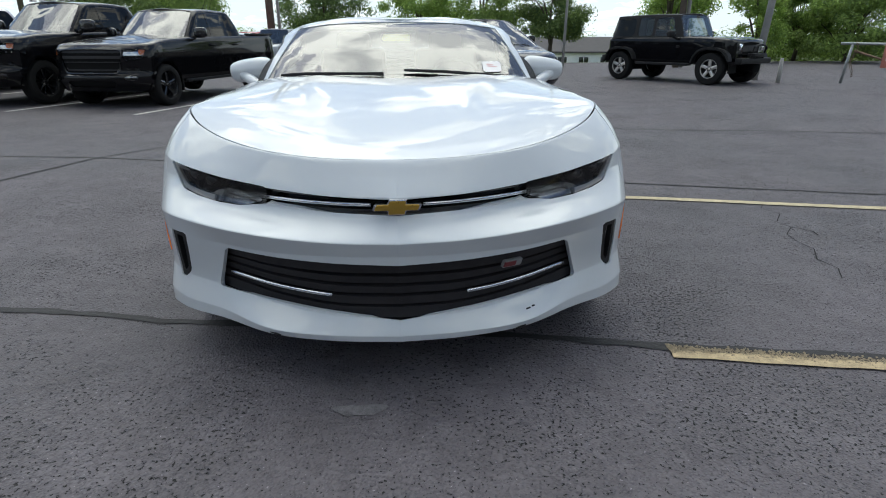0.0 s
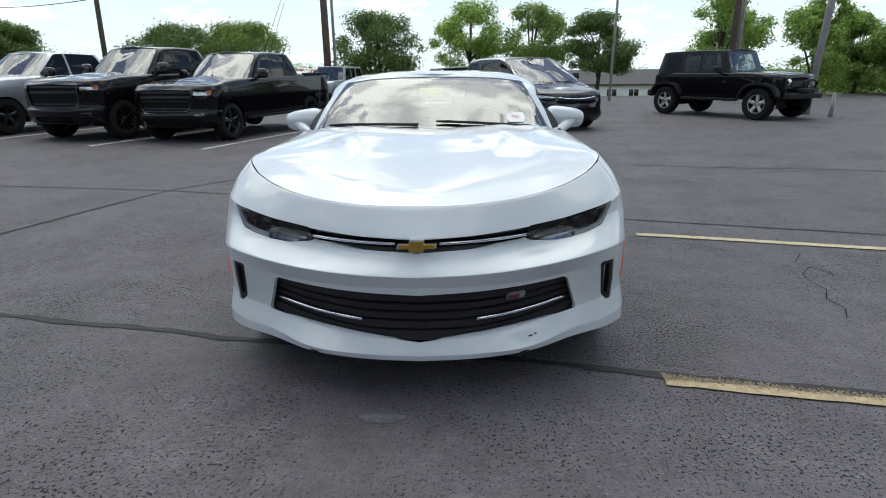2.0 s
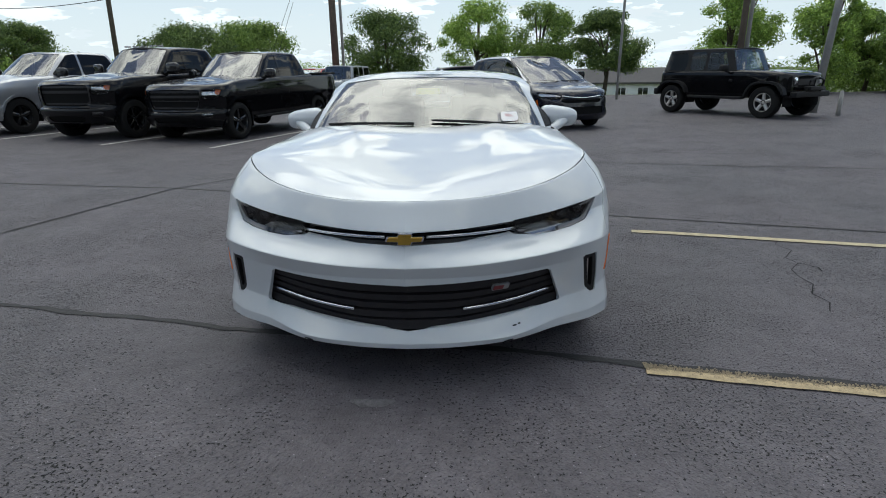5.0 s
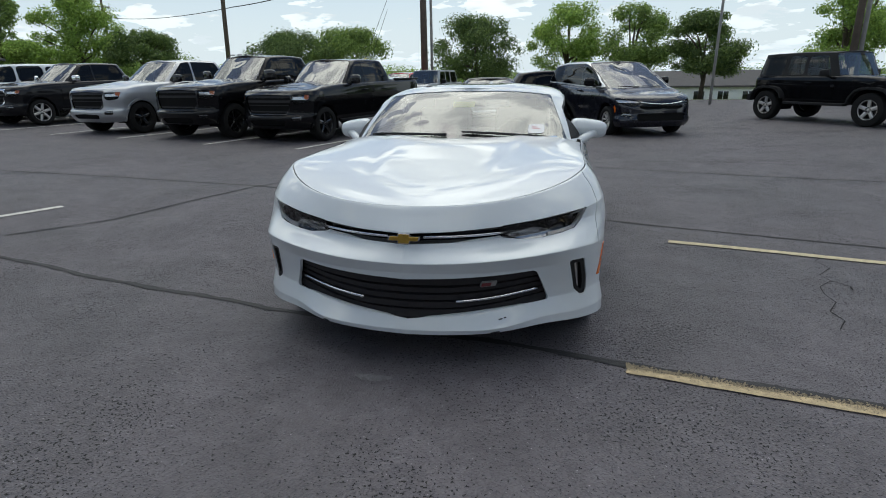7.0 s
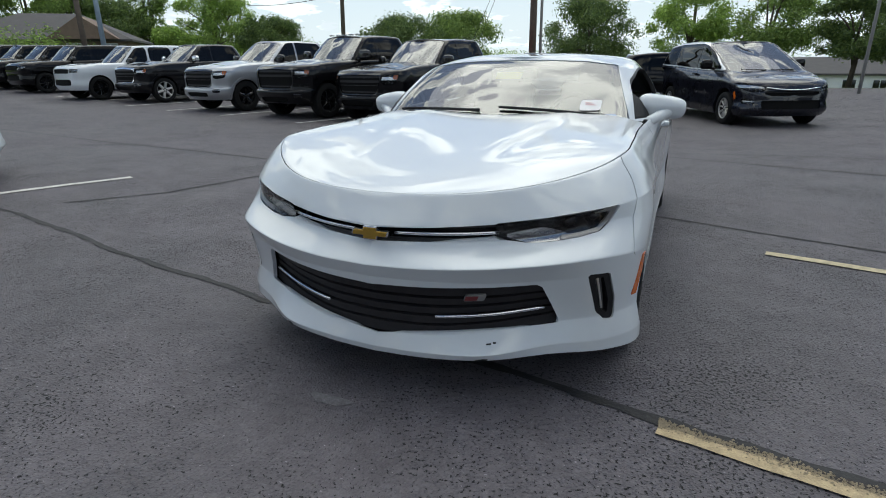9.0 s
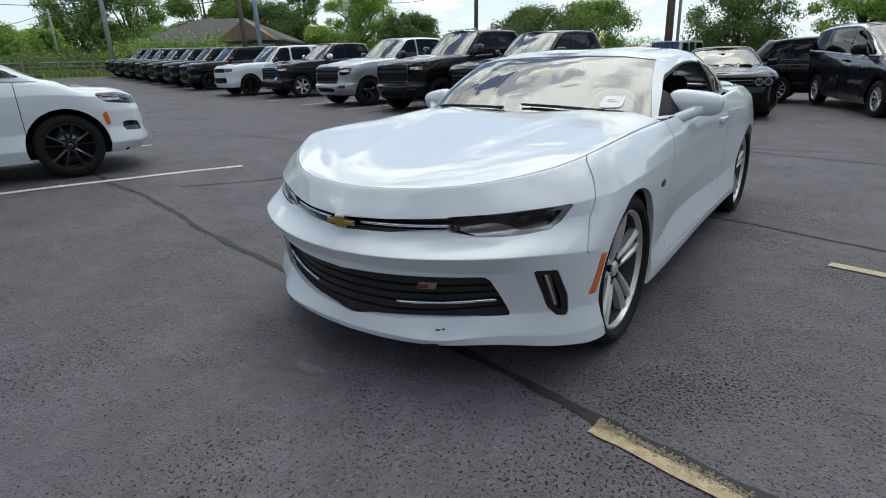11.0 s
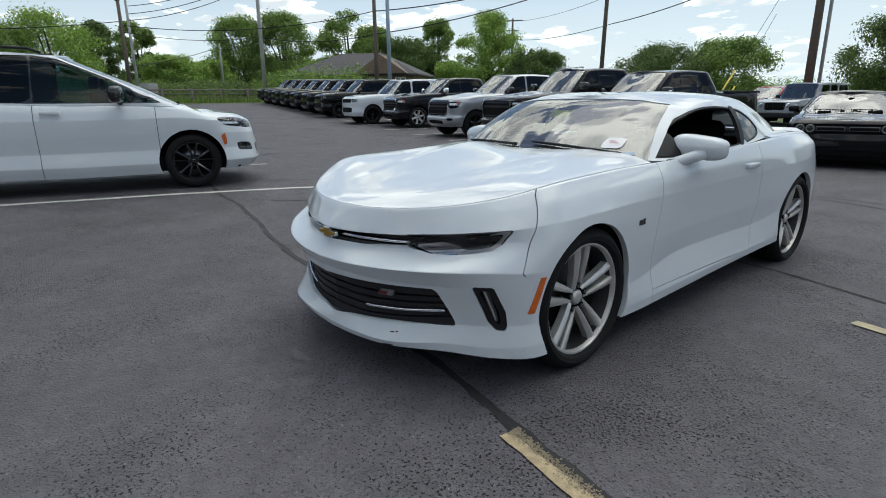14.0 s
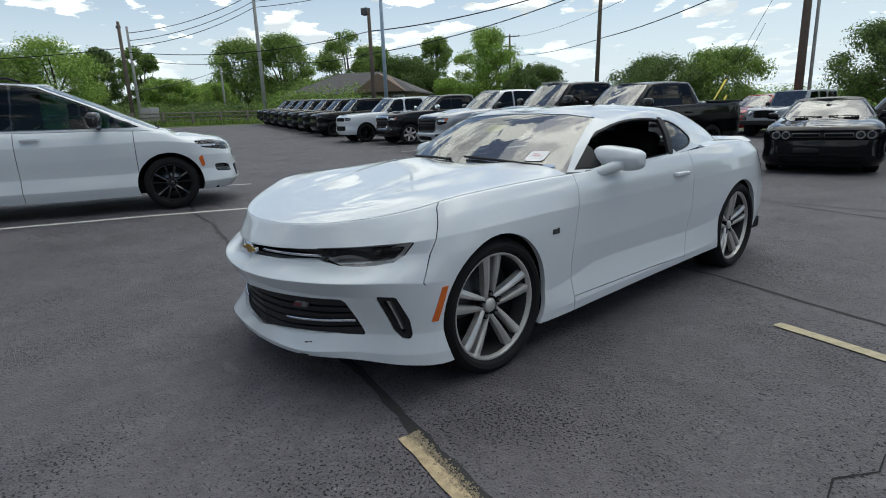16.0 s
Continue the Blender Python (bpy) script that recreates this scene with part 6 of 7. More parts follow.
for sg in (-1, 1):
    V, F = lathe([(0.03, 0.0), (0.025, 0.07), (0.0, 0.09)], 20)
    link("headlamp", [(sg * 0.54 + b, -0.565 - a, 0.94 + c) for a, b, c in V], F, LENS, g, "round headlamp")
    o = [(-0.56, 0.60), (-0.50, 0.76), (-0.36, 0.89), (-0.15, 0.935), (0.20, 0.935), (0.38, 0.87), (0.50, 0.72), (0.56, 0.52), (0.50, 0.52), (0.45, 0.70), (0.34, 0.82), (0.17, 0.875), (-0.13, 0.875), (-0.32, 0.83), (-0.44, 0.72), (-0.50, 0.60)]
    part("fender_flare", prism(o, 0.19, 0.015), TRIM, g, place=Matrix.Translation((sg * 0.86, 0, 0)) @ Matrix.Rotation(radians(90), 4, "Z") @ Matrix.Translation((0, -0.095, 0)))
vehicle("dark_suv", on_lot(2.5, 15.95, 90), spec(FARSUV, paint=BLACK, mirror_paint=BLACK), "black crossover parked sideways behind the minivan", "suv")

# ---- lines and cracks on the lot ----
ribbon("sealed_crack", [(-9.0, 1.4), (-6.6, 0.75), (-5.27, 0.47), (-4.5, 0.40), (-3.75, 0.27), (-3.16, 0.15), (-2.63, -0.01), (-1.8, -0.14), (-0.88, -0.31), (0.0, -0.455), (0.77, -0.580), (1.06, -0.640), (1.6, -0.747), (2.2, -0.872), (3.2, -1.06), (5, -1.40)], 0.044, TAR, 0.004, 0.032, "dark sealed crack across the asphalt", "crack")
ribbon("sealed_crack", [(-1.2, 2.86), (0.98, 2.44), (2.12, 2.08), (3.37, 1.72), (5.2, 1.15), (8, 0.4)], 0.030, TAR, 0.004, 0.012, "thin sealed crack", "crack")
ribbon("sealed_crack", [(-14.0, 5.3), (-8.25, 4.23), (-5.6, 3.95), (-3.33, 3.65), (-1.2, 3.2)], 0.035, TAR, 0.004, 0.014, "thin sealed crack", "crack")
ribbon("sealed_crack", [(-2.7, 4.7), (-3.33, 3.62), (-3.65, 2.1), (-3.77, 1.53), (-4.3, 0.8)], 0.026, TAR, 0.006, 0.014, "thin crooked crack", "crack")
ribbon("sealed_crack", [(0.2, 6.3), (1.44, 5.95), (3.0, 5.5), (4.9, 4.91), (8.5, 3.6), (13, 2.4)], 0.030, TAR, 0.004, 0.012, "thin sealed crack", "crack")
ribbon("sealed_crack", [(-1.0, 6.6), (0.9, 6.5), (3.2, 6.9), (5.0, 6.2)], 0.022, TAR, 0.004, 0.012, "thin sealed crack", "crack")
ribbon("open_crack", [(2.74, 1.50), (2.72, 1.34), (2.66, 1.26), (2.70, 1.10), (2.56, 0.92), (2.58, 0.80), (2.46, 0.66), (2.43, 0.52), (2.44, 0.38), (2.34, 0.22), (2.36, 0.08), (2.28, -0.05)], 0.006, OPENCRACK, 0.004, 0.004, "jagged open crack", "crack", 0.03)
ribbon("open_crack", [(2.58, 0.80), (2.66, 0.70), (2.64, 0.62)], 0.007, OPENCRACK, 0.005, 0.005, "jagged open crack", "crack", 0.03)
ribbon("open_crack", [(3.2, 0.5), (3.05, 0.2), (3.1, -0.1), (2.95, -0.35)], 0.008, OPENCRACK, 0.004, 0.006, "jagged open crack", "crack", 0.03)
ribbon("yellow_line", [(1.066, -0.710), (1.6, -0.816), (2.2, -0.936), (3.0, -1.092), (4.6, -1.41)], 0.060, YELLOW, 0.007, 0.016, "worn yellow parking line", "road marking", 0.03)
ribbon("yellow_line", [(1.665, 1.66), (2.22, 1.53), (3.12, 1.29), (4.4, 0.95), (6.2, 0.5)], 0.085, PALEYELLOW, 0.007, 0.008, "faded yellow parking line", "road marking", 0.04)
ribbon("white_line", [(-4.79, 1.95), (-5.03, 1.40), (-5.45, 0.20), (-6.09, -1.63), (-6.8, -3.6), (-7.8, -6.4)], 0.10, WHITELINE, 0.007, 0.010, "worn white parking line", "road marking", 0.06)
ribbon("white_line", [(-7.85, 2.35), (-8.7, 0.3), (-9.6, -1.9)], 0.10, WHITELINE, 0.007, 0.010, "worn white parking line", "road marking", 0.06)
for k, (x, y) in enumerate(((-4.2, 10.55), (-6.70, 11.0), (-9.6, 11.7), (-12.3, 12.4), (-15.0, 13.2), (-17.8, 14.0), (-20.6, 14.8))):
    ribbon("white_line", [(x - 0.63, y - 2.55), (x, y), (x + 0.65, y + 2.6)], 0.10, WHITELINE, 0.007, 0.010, "worn white stall line", "road marking", 0.1)

CRUMBLE = mat("crumbled_asphalt", (0.040, 0.033, 0.030), 0.95, 0, 0, 0.6, 40, 0.9, 90)
ribbon("broken_edge", [(1.075, -0.672), (1.6, -0.780), (2.2, -0.902), (3.0, -1.058), (4.6, -1.37)], 0.046, CRUMBLE, 0.0055, 0.03, "crumbled dark edge beside the worn line", "crack", 0.02)
# loose grit along the broken edge of the near yellow line
GRIT = mat("pale_grit", (0.30, 0.25, 0.17), 0.9, 0, 0, 0.4, 60)
V, F = [], []
rg = random.Random(4)
for k in range(2600):
    x = 1.07 + 3.1 * rg.random() ** 1.6
    y = float(np.interp(x, [1.06, 1.6, 2.2, 3.0, 4.6], [-0.672, -0.780, -0.902, -1.058, -1.37])) + rg.gauss(0, 0.015)
    r = rg.uniform(0.0015, 0.0065)
    n = len(V)
    a = rg.uniform(0, 6)
    for q in range(4):
        V.append((x + r * math.cos(a + q * 1.57), y + r * math.sin(a + q * 1.57), 0.006))
    V.append((x, y, 0.007 + r * 0.8))
    F += [(n, n + 1, n + 4), (n + 1, n + 2, n + 4), (n + 2, n + 3, n + 4), (n + 3, n, n + 4)]
tagged(link("gravel", V, F, GRIT, smooth=False), "pale loose grit along the broken line", "gravel", "", "stuff")
WORN = mat("worn_patch", (0.135, 0.128, 0.135), 0.9, 0, 0, 0.45, 40, 0.5, 120)
ring = [(-0.144 + 0.085 * math.cos(a) * (1 + 0.25 * math.sin(3 * a)), -0.992 + 0.038 * math.sin(a) * (1 + 0.3 * math.cos(2 * a)), 0.004) for a in [2 * math.pi * k / 22 for k in range(22)]]
tagged(link("worn_spot", ring, [tuple(range(22))], WORN), "pale worn spot in the asphalt", "stain", "", "structure")


# ---- trees ----
def leaf_mat(name, a, b):
    m = bpy.data.materials.new(name)
    m.use_nodes = True
    nt = m.node_tree
    nt.nodes.clear()
    out = nt.nodes.new("ShaderNodeOutputMaterial")
    geo = nt.nodes.new("ShaderNodeNewGeometry")
    mix = nt.nodes.new("ShaderNodeMix")
    mix.data_type = "RGBA"
    mix.inputs["A"].default_value, mix.inputs["B"].default_value = (*a, 1), (*b, 1)
    nt.links.new(geo.outputs["Random Per Island"], mix.inputs["Factor"])
    dif = nt.nodes.new("ShaderNodeBsdfDiffuse")
    tra = nt.nodes.new("ShaderNodeBsdfTranslucent")
    glo = nt.nodes.new("ShaderNodeBsdfGlossy")
    glo.inputs["Roughness"].default_value = 0.5
    nt.links.new(mix.outputs["Result"], dif.inputs[0])
    nt.links.new(mix.outputs["Result"], tra.inputs[0])
    m1, m2 = nt.nodes.new("ShaderNodeMixShader"), nt.nodes.new("ShaderNodeMixShader")
    m1.inputs[0].default_value, m2.inputs[0].default_value = 0.42, 0.04
    nt.links.new(dif.outputs[0], m1.inputs[1])
    nt.links.new(tra.outputs[0], m1.inputs[2])
    nt.links.new(m1.outputs[0], m2.inputs[1])
    nt.links.new(glo.outputs[0], m2.inputs[2])
    nt.links.new(m2.outputs[0], out.inputs[0])
    return m


LEAF = leaf_mat("green_leaves", (0.111, 0.182, 0.044), (0.338, 0.468, 0.104))
LEAFDARK = leaf_mat("dark_leaves", (0.065, 0.114, 0.034), (0.208, 0.293, 0.072))
LEAFBRIGHT = leaf_mat("bright_leaves", (0.163, 0.267, 0.052), (0.442, 0.598, 0.124))
BARK = mat("bark", (0.09, 0.07, 0.055), 0.9, 0, 0, 0.35, 6, 0.8, 20)


def leaves(blobs, count, size, rg, loose=0.27):
    """Leaf sprays scattered through clumps: each a small folded card."""
    c = np.array([b[:3] for b in blobs])
    r = np.array([b[3:6] for b in blobs])
    wgt = np.array([b[3] * b[4] + b[4] * b[5] for b in blobs])
    k = rg.choice(len(blobs), count, p=wgt / wgt.sum())
    d = rg.normal(size=(count, 3))
    d /= np.linalg.norm(d, axis=1, keepdims=True)
    rad = rg.random(count) ** 0.45 * (1 + loose * np.abs(rg.normal(size=count)))
    p = c[k] + d * r[k] * rad[:, None]
    n = d + np.array([0, 0, 0.35]) + rg.normal(size=(count, 3)) * 0.55
    n /= np.linalg.norm(n, axis=1, keepdims=True)
    t = np.cross(n, rg.normal(size=(count, 3)))
    t /= np.linalg.norm(t, axis=1, keepdims=True)
    b = np.cross(n, t)
    s = size * (0.55 + 0.9 * rg.random(count))[:, None]
    tip = n * s * 0.25
    V = np.stack((p - t * s, p - b * s * 0.45 + tip, p + t * s, p + b * s * 0.45 + tip), 1).reshape(-1, 3)
    F = np.arange(4 * count).reshape(-1, 4)
    return V, F


def tree(name, x, y, h, w, label, seed, leaf=LEAF, stem=0.22, clumps=20, count=6000, size=0.16, shape=1.0, z=None, group="trees beyond the lot"):
    rg = np.random.default_rng(seed)
    z = float(rise(np.array(x), np.array(y))) - 0.05 if z is None else z
    t = thing(name, pose(x, y, z), label, "tree", group)
    blobs = []
    slim = max(1.0, h / w)
    for k in range(int(clumps * slim * 2.1)):
        q = rg.random()
        zz = h * (stem + 0.08 + (0.90 - stem) * q)
        env = (math.sin(math.pi * min(1, 0.14 + 0.78 * q)) ** 0.55) * (1 - 0.22 * q * (2 - shape))
        s = w * (0.050 + 0.085 * rg.random())
        a, rr = rg.random() * 6.283, max(0.0, w * 0.53 * env - s) * math.sqrt(rg.random() * 0.85 + 0.15)
        blobs.append((rr * math.cos(a), rr * math.sin(a), min(zz, h - s * 0.7), s, s, s * (0.75 + 0.25 * (slim - 1))))
    V, F = tube([(0, 0, 0), (0.02 * w, 0.01, h * stem), (0.0, 0.02 * w, h * 0.5), (0.01 * w, 0, h * 0.8)], [h * 0.030, h * 0.024, h * 0.015, h * 0.005], 8)
    for k, bl in enumerate(blobs[:11]):
        z0 = h * (stem * 0.85 + 0.35 * rg.random() * (1 - stem))
        n = len(V)
        v2, f2 = tube([(0, 0, z0), (bl[0] * 0.5, bl[1] * 0.5, z0 + (bl[2] - z0) * 0.6), (bl[0], bl[1], bl[2])], [h * 0.012, h * 0.008, h * 0.003], 6)
        V += v2
        F += [tuple(i + n for i in f) for f in f2]
    link("trunk", V, F, BARK, t)
    V, F = leaves(blobs, int(count * 3.0 * slim ** 0.5), size, rg)
    link("crown", V, F, leaf, t, smooth=False)
    return t


def polar(eye, az, d):
    return eye[0] + d * math.sin(radians(az)), eye[1] + d * math.cos(radians(az))


A, B = (0.29, -3.1), (2.76, -1.92)
for eye, az, d, top, wdeg, lf, stem, cl, cnt, lab, sh in (
        (A, -24.8, 45, 4.1, 8.5, LEAFDARK, 0.08, 26, 9000, "wide dark-green spreading tree behind the trucks", 1.4), (A, -20.3, 47, 4.3, 8.5, LEAF, 0.08, 26, 9000, "wide light-green spreading tree behind the trucks", 1.4),
        (A, -7.6, 42, 5.3, 8.4, LEAFDARK, 0.22, 26, 8000, "round dark-green tree beside the tall pole", 1.1), (A, 1.2, 38, 6.2, 7.0, LEAFBRIGHT, 0.30, 16, 5200, "open bright-green tree with gaps in its crown", 1.0), (A, 7.0, 39, 6.0, 7.0, LEAF, 0.30, 16, 5200, "spreading green tree with gaps in its crown", 1.0),
        (A, 13.2, 36, 4.9, 6.4, LEAFDARK, 0.28, 20, 7000, "round green tree with a dark low crown", 1.1), (A, 23.4, 36, 7.6, 7.2, LEAFBRIGHT, 0.20, 18, 6500, "tall green tree behind the off-road vehicle", 0.9),
        (A, 30.6, 34, 6.6, 5.4, LEAFBRIGHT, 0.16, 14, 4800, "loose green tree beside the leaning pole", 0.8), (A, 33.6, 38, 4.0, 4.4, LEAF, 0.15, 16, 5200, "loose green tree on the skyline", 0.8), (A, 37.0, 36, 3.2, 7.0, LEAF, 0.08, 20, 6000, "low green tree on the skyline", 1.3), (A, 42.5, 36, 3.4, 6.0, LEAF, 0.08, 20, 6000, "low green tree on the skyline", 1.3),
        (A, 47.5, 38, 2.8, 8.0, LEAF, 0.08, 20, 6000, "low green tree on the skyline", 1.3)):
    x, y = polar(eye, az, d)
    wdt = d * math.radians(wdeg) * 1.3
    z0 = float(rise(np.array(x), np.array(y)))
    tree("tree", x, y, 1.35 + d * math.tan(radians(top)) - z0, wdt, lab, int(az * 10 + 1000), lf, stem, cl, cnt, 0.0016 * d + 0.02, sh)
def skyline_trees(rows):
    for az, d, top, wdeg, lf, stem, cl, cnt, lab, sh in rows:
        x, y = polar(B, az, d)
        z0 = float(rise(np.array(x), np.array(y)))
        tree("tree", x, y, 1.35 + d * math.tan(radians(top)) - z0, d * math.radians(wdeg) * 1.75, lab, int(-az * 10), lf, stem, cl, cnt, 0.0016 * d + 0.02, sh)


skyline_trees((
        (-67.6, 95, 7.0, 4.4, LEAF, 0.06, 30, 7500, "tall green tree on the skyline", 0.9), (-64.0, 92, 7.4, 4.6, LEAF, 0.06, 30, 7500, "tall green tree on the skyline", 0.9),
        (-58.0, 98, 7.6, 4.2, LEAF, 0.06, 22, 5200, "thin tall tree with open branches", 0.8), (-55.4, 96, 6.2, 4.0, LEAF, 0.06, 24, 5600, "tall green tree behind the roof", 0.9), (-52.6, 94, 5.2, 5.0, LEAFDARK, 0.12, 20, 6000, "green tree behind the roof", 1.2),
        (-49.4, 96, 6.9, 3.2, LEAF, 0.05, 22, 5600, "tall narrow tree on the skyline", 0.8), (-44.6, 85, 7.5, 4.4, LEAFBRIGHT, 0.06, 26, 8000, "tall bright-green columnar tree", 1.7), (-39.9, 80, 4.1, 3.9, LEAFDARK, 0.2, 18, 5000, "small round green tree on the skyline", 1.1), (-48.2, 80, 3.0, 3.0, LEAFBRIGHT, 0.1, 16, 4500, "bright low tree on the skyline", 1.2)))
skyline_trees((
        (-61.2, 84, 3.4, 3.6, LEAF, 0.1, 20, 6000, "green tree on the skyline", 1.2), (-70.5, 88, 3.2, 3.0, LEAFBRIGHT, 0.1, 20, 6000, "green tree on the skyline", 1.2), (-74.0, 80, 3.6, 3.4, LEAFBRIGHT, 0.1, 20, 6000, "green tree on the skyline", 1.2), (-76.2, 90, 6.2, 2.6, LEAF, 0.1, 14, 4000, "dark narrow tree on the skyline", 0.8), (-79.2, 84, 6.1, 3.0, LEAFDARK, 0.05, 20, 5000, "dark conifer-like tree on the skyline", 0.5),
        (-82.6, 78, 6.8, 5.6, LEAFBRIGHT, 0.08, 24, 7000, "bright-green broad tree on the skyline", 1.2), (-87.5, 78, 7.4, 5.0, LEAF, 0.08, 24, 7000, "green broad tree on the skyline", 1.2), (-92.5, 76, 7.0, 5.5, LEAF, 0.08, 24, 6000, "green broad tree on the skyline", 1.2)))


def scrub(name, eye, az0, az1, d, top, seed, leaf, label, count=9000):
    """A low thicket along an arc of the skyline."""
    rg = np.random.default_rng(seed)
    blobs = []
    n = int(abs(az1 - az0) * 2.2) + 3
    for k in range(n):
        az = az0 + (az1 - az0) * (k + rg.random() * 0.8) / n
        dd = d * (0.94 + 0.12 * rg.random())
        x, y = polar(eye, az, dd)
        z0 = float(rise(np.array(x), np.array(y)))
        h = (1.3 + dd * math.tan(radians(top)) - z0) * (0.55 + 0.5 * rg.random())
        r = d * 0.028 * (0.8 + 0.5 * rg.random())
        blobs.append((x, y, z0 + h * 0.45, r, r, max(0.4, h * 0.55)))
    V, F = leaves(blobs, count * 2, 0.0018 * d + 0.03, rg, 0.12)
    return tagged(link(name, V, F, leaf, smooth=False), label, "bushes", "", "stuff")


scrub("thicket", B, -96, -60, 72, 1.6, 5, LEAFDARK, "green thicket behind the fence", 16000)
scrub("thicket", B, -98, -36, 108, 2.2, 15, LEAF, "distant wooded skyline", 22000)
scrub("thicket", B, -86, -70, 64, 1.6, 6, LEAFDARK, "low dark thicket behind the fence", 7000)
scrub("thicket", B, -66, -57, 62, 3.0, 11, LEAF, "green bushes before the house", 5000)
scrub("thicket", B, -61, -50.5, 60, 1.8, 12, LEAFDARK, "thin bushes before the house", 4200)
scrub("thicket", B, -56, -36, 100, 2.2, 7, LEAF, "distant green thicket", 9000)
scrub("thicket", A, -36, -4, 75, 1.3, 8, LEAFBRIGHT, "distant bright-green thicket", 9000)
scrub("thicket", A, 22, 60, 40, 0.8, 9, LEAF, "green hedge behind the drive", 12000)
scrub("thicket", A, 2, 24, 90, 0.4, 10, LEAF, "distant trees behind the white house", 7000)

# ---- poles and wires ----
WOODPOLE = mat("weathered_pole", (0.12, 0.095, 0.075), 0.9, 0, 0, 0.3, 5, 0.6, 25)
GREYPOLE = mat("grey_pole", (0.33, 0.325, 0.31), 0.8, 0, 0, 0.2, 4, 0.4, 30)
BLUEPOLE = mat("painted_steel_pole", (0.32, 0.40, 0.48), 0.5, 0.2, 0, 0.15, 5)
WIRE = mat("wire", (0.02, 0.02, 0.02), 0.7)


def pole(x, y, h, r, m, label, lean=0.0, arms=(), lean_y=0.0):
    z = float(rise(np.array(x), np.array(y))) - 0.1
    t = thing("utility_pole", pose(x, y, z), label, "pole", "poles round the lot")
    V, F = tube([(0, 0, 0), (lean * 0.5, lean_y * 0.5, h * 0.5), (lean, lean_y, h)], [r * 1.15, r, r * 0.8], 12)
    link("shaft", V, F, m, t)
    for zz, half, ang in arms:
        part("crossarm", box(-half, half, -0.06, 0.06, zz - 0.06, zz + 0.06, 0.01), WOODPOLE, t, place=Matrix.Rotation(radians(ang), 4, "Z"))
        for k in (-0.9, -0.45, 0.45, 0.9):
            V, F = tube([(k * half, 0, zz + 0.06), (k * half, 0, zz + 0.22)], 0.035, 6)
            link("insulator", [tuple(Matrix.Rotation(radians(ang), 4, "Z") @ Vector(q)) for q in V], F, GREYPOLE, t)
    return t


pole(-6.6, 28.0, 11.0, 0.17, WOODPOLE, "tall weathered wooden pole behind the trucks")
pole(-6.25, 28.3, 10.5, 0.07, GREYPOLE, "slim grey pole beside the wooden one")
pole(-26.4, 41.2, 13.5, 0.17, WOODPOLE, "dark wooden utility pole", 0.35)
pole(6.9, 22.75, 9.0, 0.052, GREYPOLE, "slim grey lamp pole at the lot's edge", 0.1)
x, y = polar(A, 24.3, 27)
pole(x, y, 11.0, 0.115, WOODPOLE, "thick brown wooden pole behind the off-road vehicle")
pole(x + 0.29, y + 0.1, 10.5, 0.075, GREYPOLE, "grey pole beside the brown one")
pole(10.35, 14.1, 8.0, 0.092, GREYPOLE, "thick grey weathered pole leaning on the lot", 0.45)
pole(10.35, 12.95, 0.75, 0.055, GREYPOLE, "short grey steel post standing on the lot")
xl, yl = polar(B, -55.6, 45)
lampole = pole(xl, yl, 8.2, 0.16, WOODPOLE, "brown wooden pole with a floodlight")
part("floodlight", box(-0.55, 0.0, -0.25, 0.25, 8.05, 8.55, 0.06, 3), GREYTRIM, lampole, "grey floodlight head", place=Matrix.Rotation(radians(20), 4, "Z"))
V, F = tube([(0, 0, 8.0), (-0.25, 0, 8.1)], 0.05, 6)
link("bracket", V, F, GREYTRIM, lampole)
x, y = polar(B, -54.4, 42)
pole(x, y, 12.0, 0.13, BLUEPOLE, "blue-grey painted steel pole")
x, y = polar(B, -42.2, 90)
pole(x, y, 11.0, 0.16, WOODPOLE, "distant utility pole with crossarms", 0, ((10.7, 1.5, 40), (9.3, 0.9, 40)))
x, y = polar(B, -66.0, 60)
pole(x, y, 12.4, 0.18, GREYPOLE, "grey utility pole by the fence", 0.1, ((11.6, 1.2, 10),))
x, y = polar(B, -77.2, 55)
p1 = pole(x, y, 8.4, 0.15, WOODPOLE, "dark wooden pole with a small lamp")
part("lamp_head", box(-0.3, 0.1, -0.15, 0.15, 7.9, 8.1, 0.04), GREYTRIM, p1)
x, y = polar(B, -76.6, 60)
pole(x, y, 8.6, 0.12, GREYPOLE, "grey pole behind the dark one")
x, y = polar(B, -69.5, 85)
pole(x, y, 6.6, 0.14, GREYPOLE, "slim distant grey utility pole")
x, y = polar(A, 46.0, 60)
pole(x, y, 9.0, 0.09, GREYPOLE, "slim distant lamp pole")


def wire(a, b, sag, r=0.018):
    a, b = Vector(a), Vector(b)
    pts = []
    for k in range(25):
        q = k / 24
        p = a.lerp(b, q)
        p.z -= sag * 4 * q * (1 - q)
        pts.append(p)
    V, F = tube(pts, r, 5)
    tagged(link("overhead_wire", V, F, WIRE), "thin black overhead wire", "wire", "overhead wires")


def aim(eye, az, el, d, z0=1.33):
    x, y = polar(eye, az, d)
    return (x, y, z0 + d * math.tan(radians(el)))
# the main run climbs from the far pole past the dark pole to high overhead
wire(aim(B, -42.2, 5.0, 90), aim(B, -33.2, 6.1, 51), 0.5, 0.03)
wire(aim(B, -33.2, 6.1, 51), aim(B, -16.5, 11.5, 32), 0.4, 0.035)
wire(aim(B, -42.2, 6.6, 90), aim(B, -33.2, 8.6, 51), 0.5, 0.02)
wire(aim(B, -33.2, 8.6, 51), aim(B, -18.0, 16.0, 32), 0.4, 0.02)
wire(aim(B, -33.2, 9.4, 51), aim(B, -18.0, 17.5, 32), 0.4, 0.02)
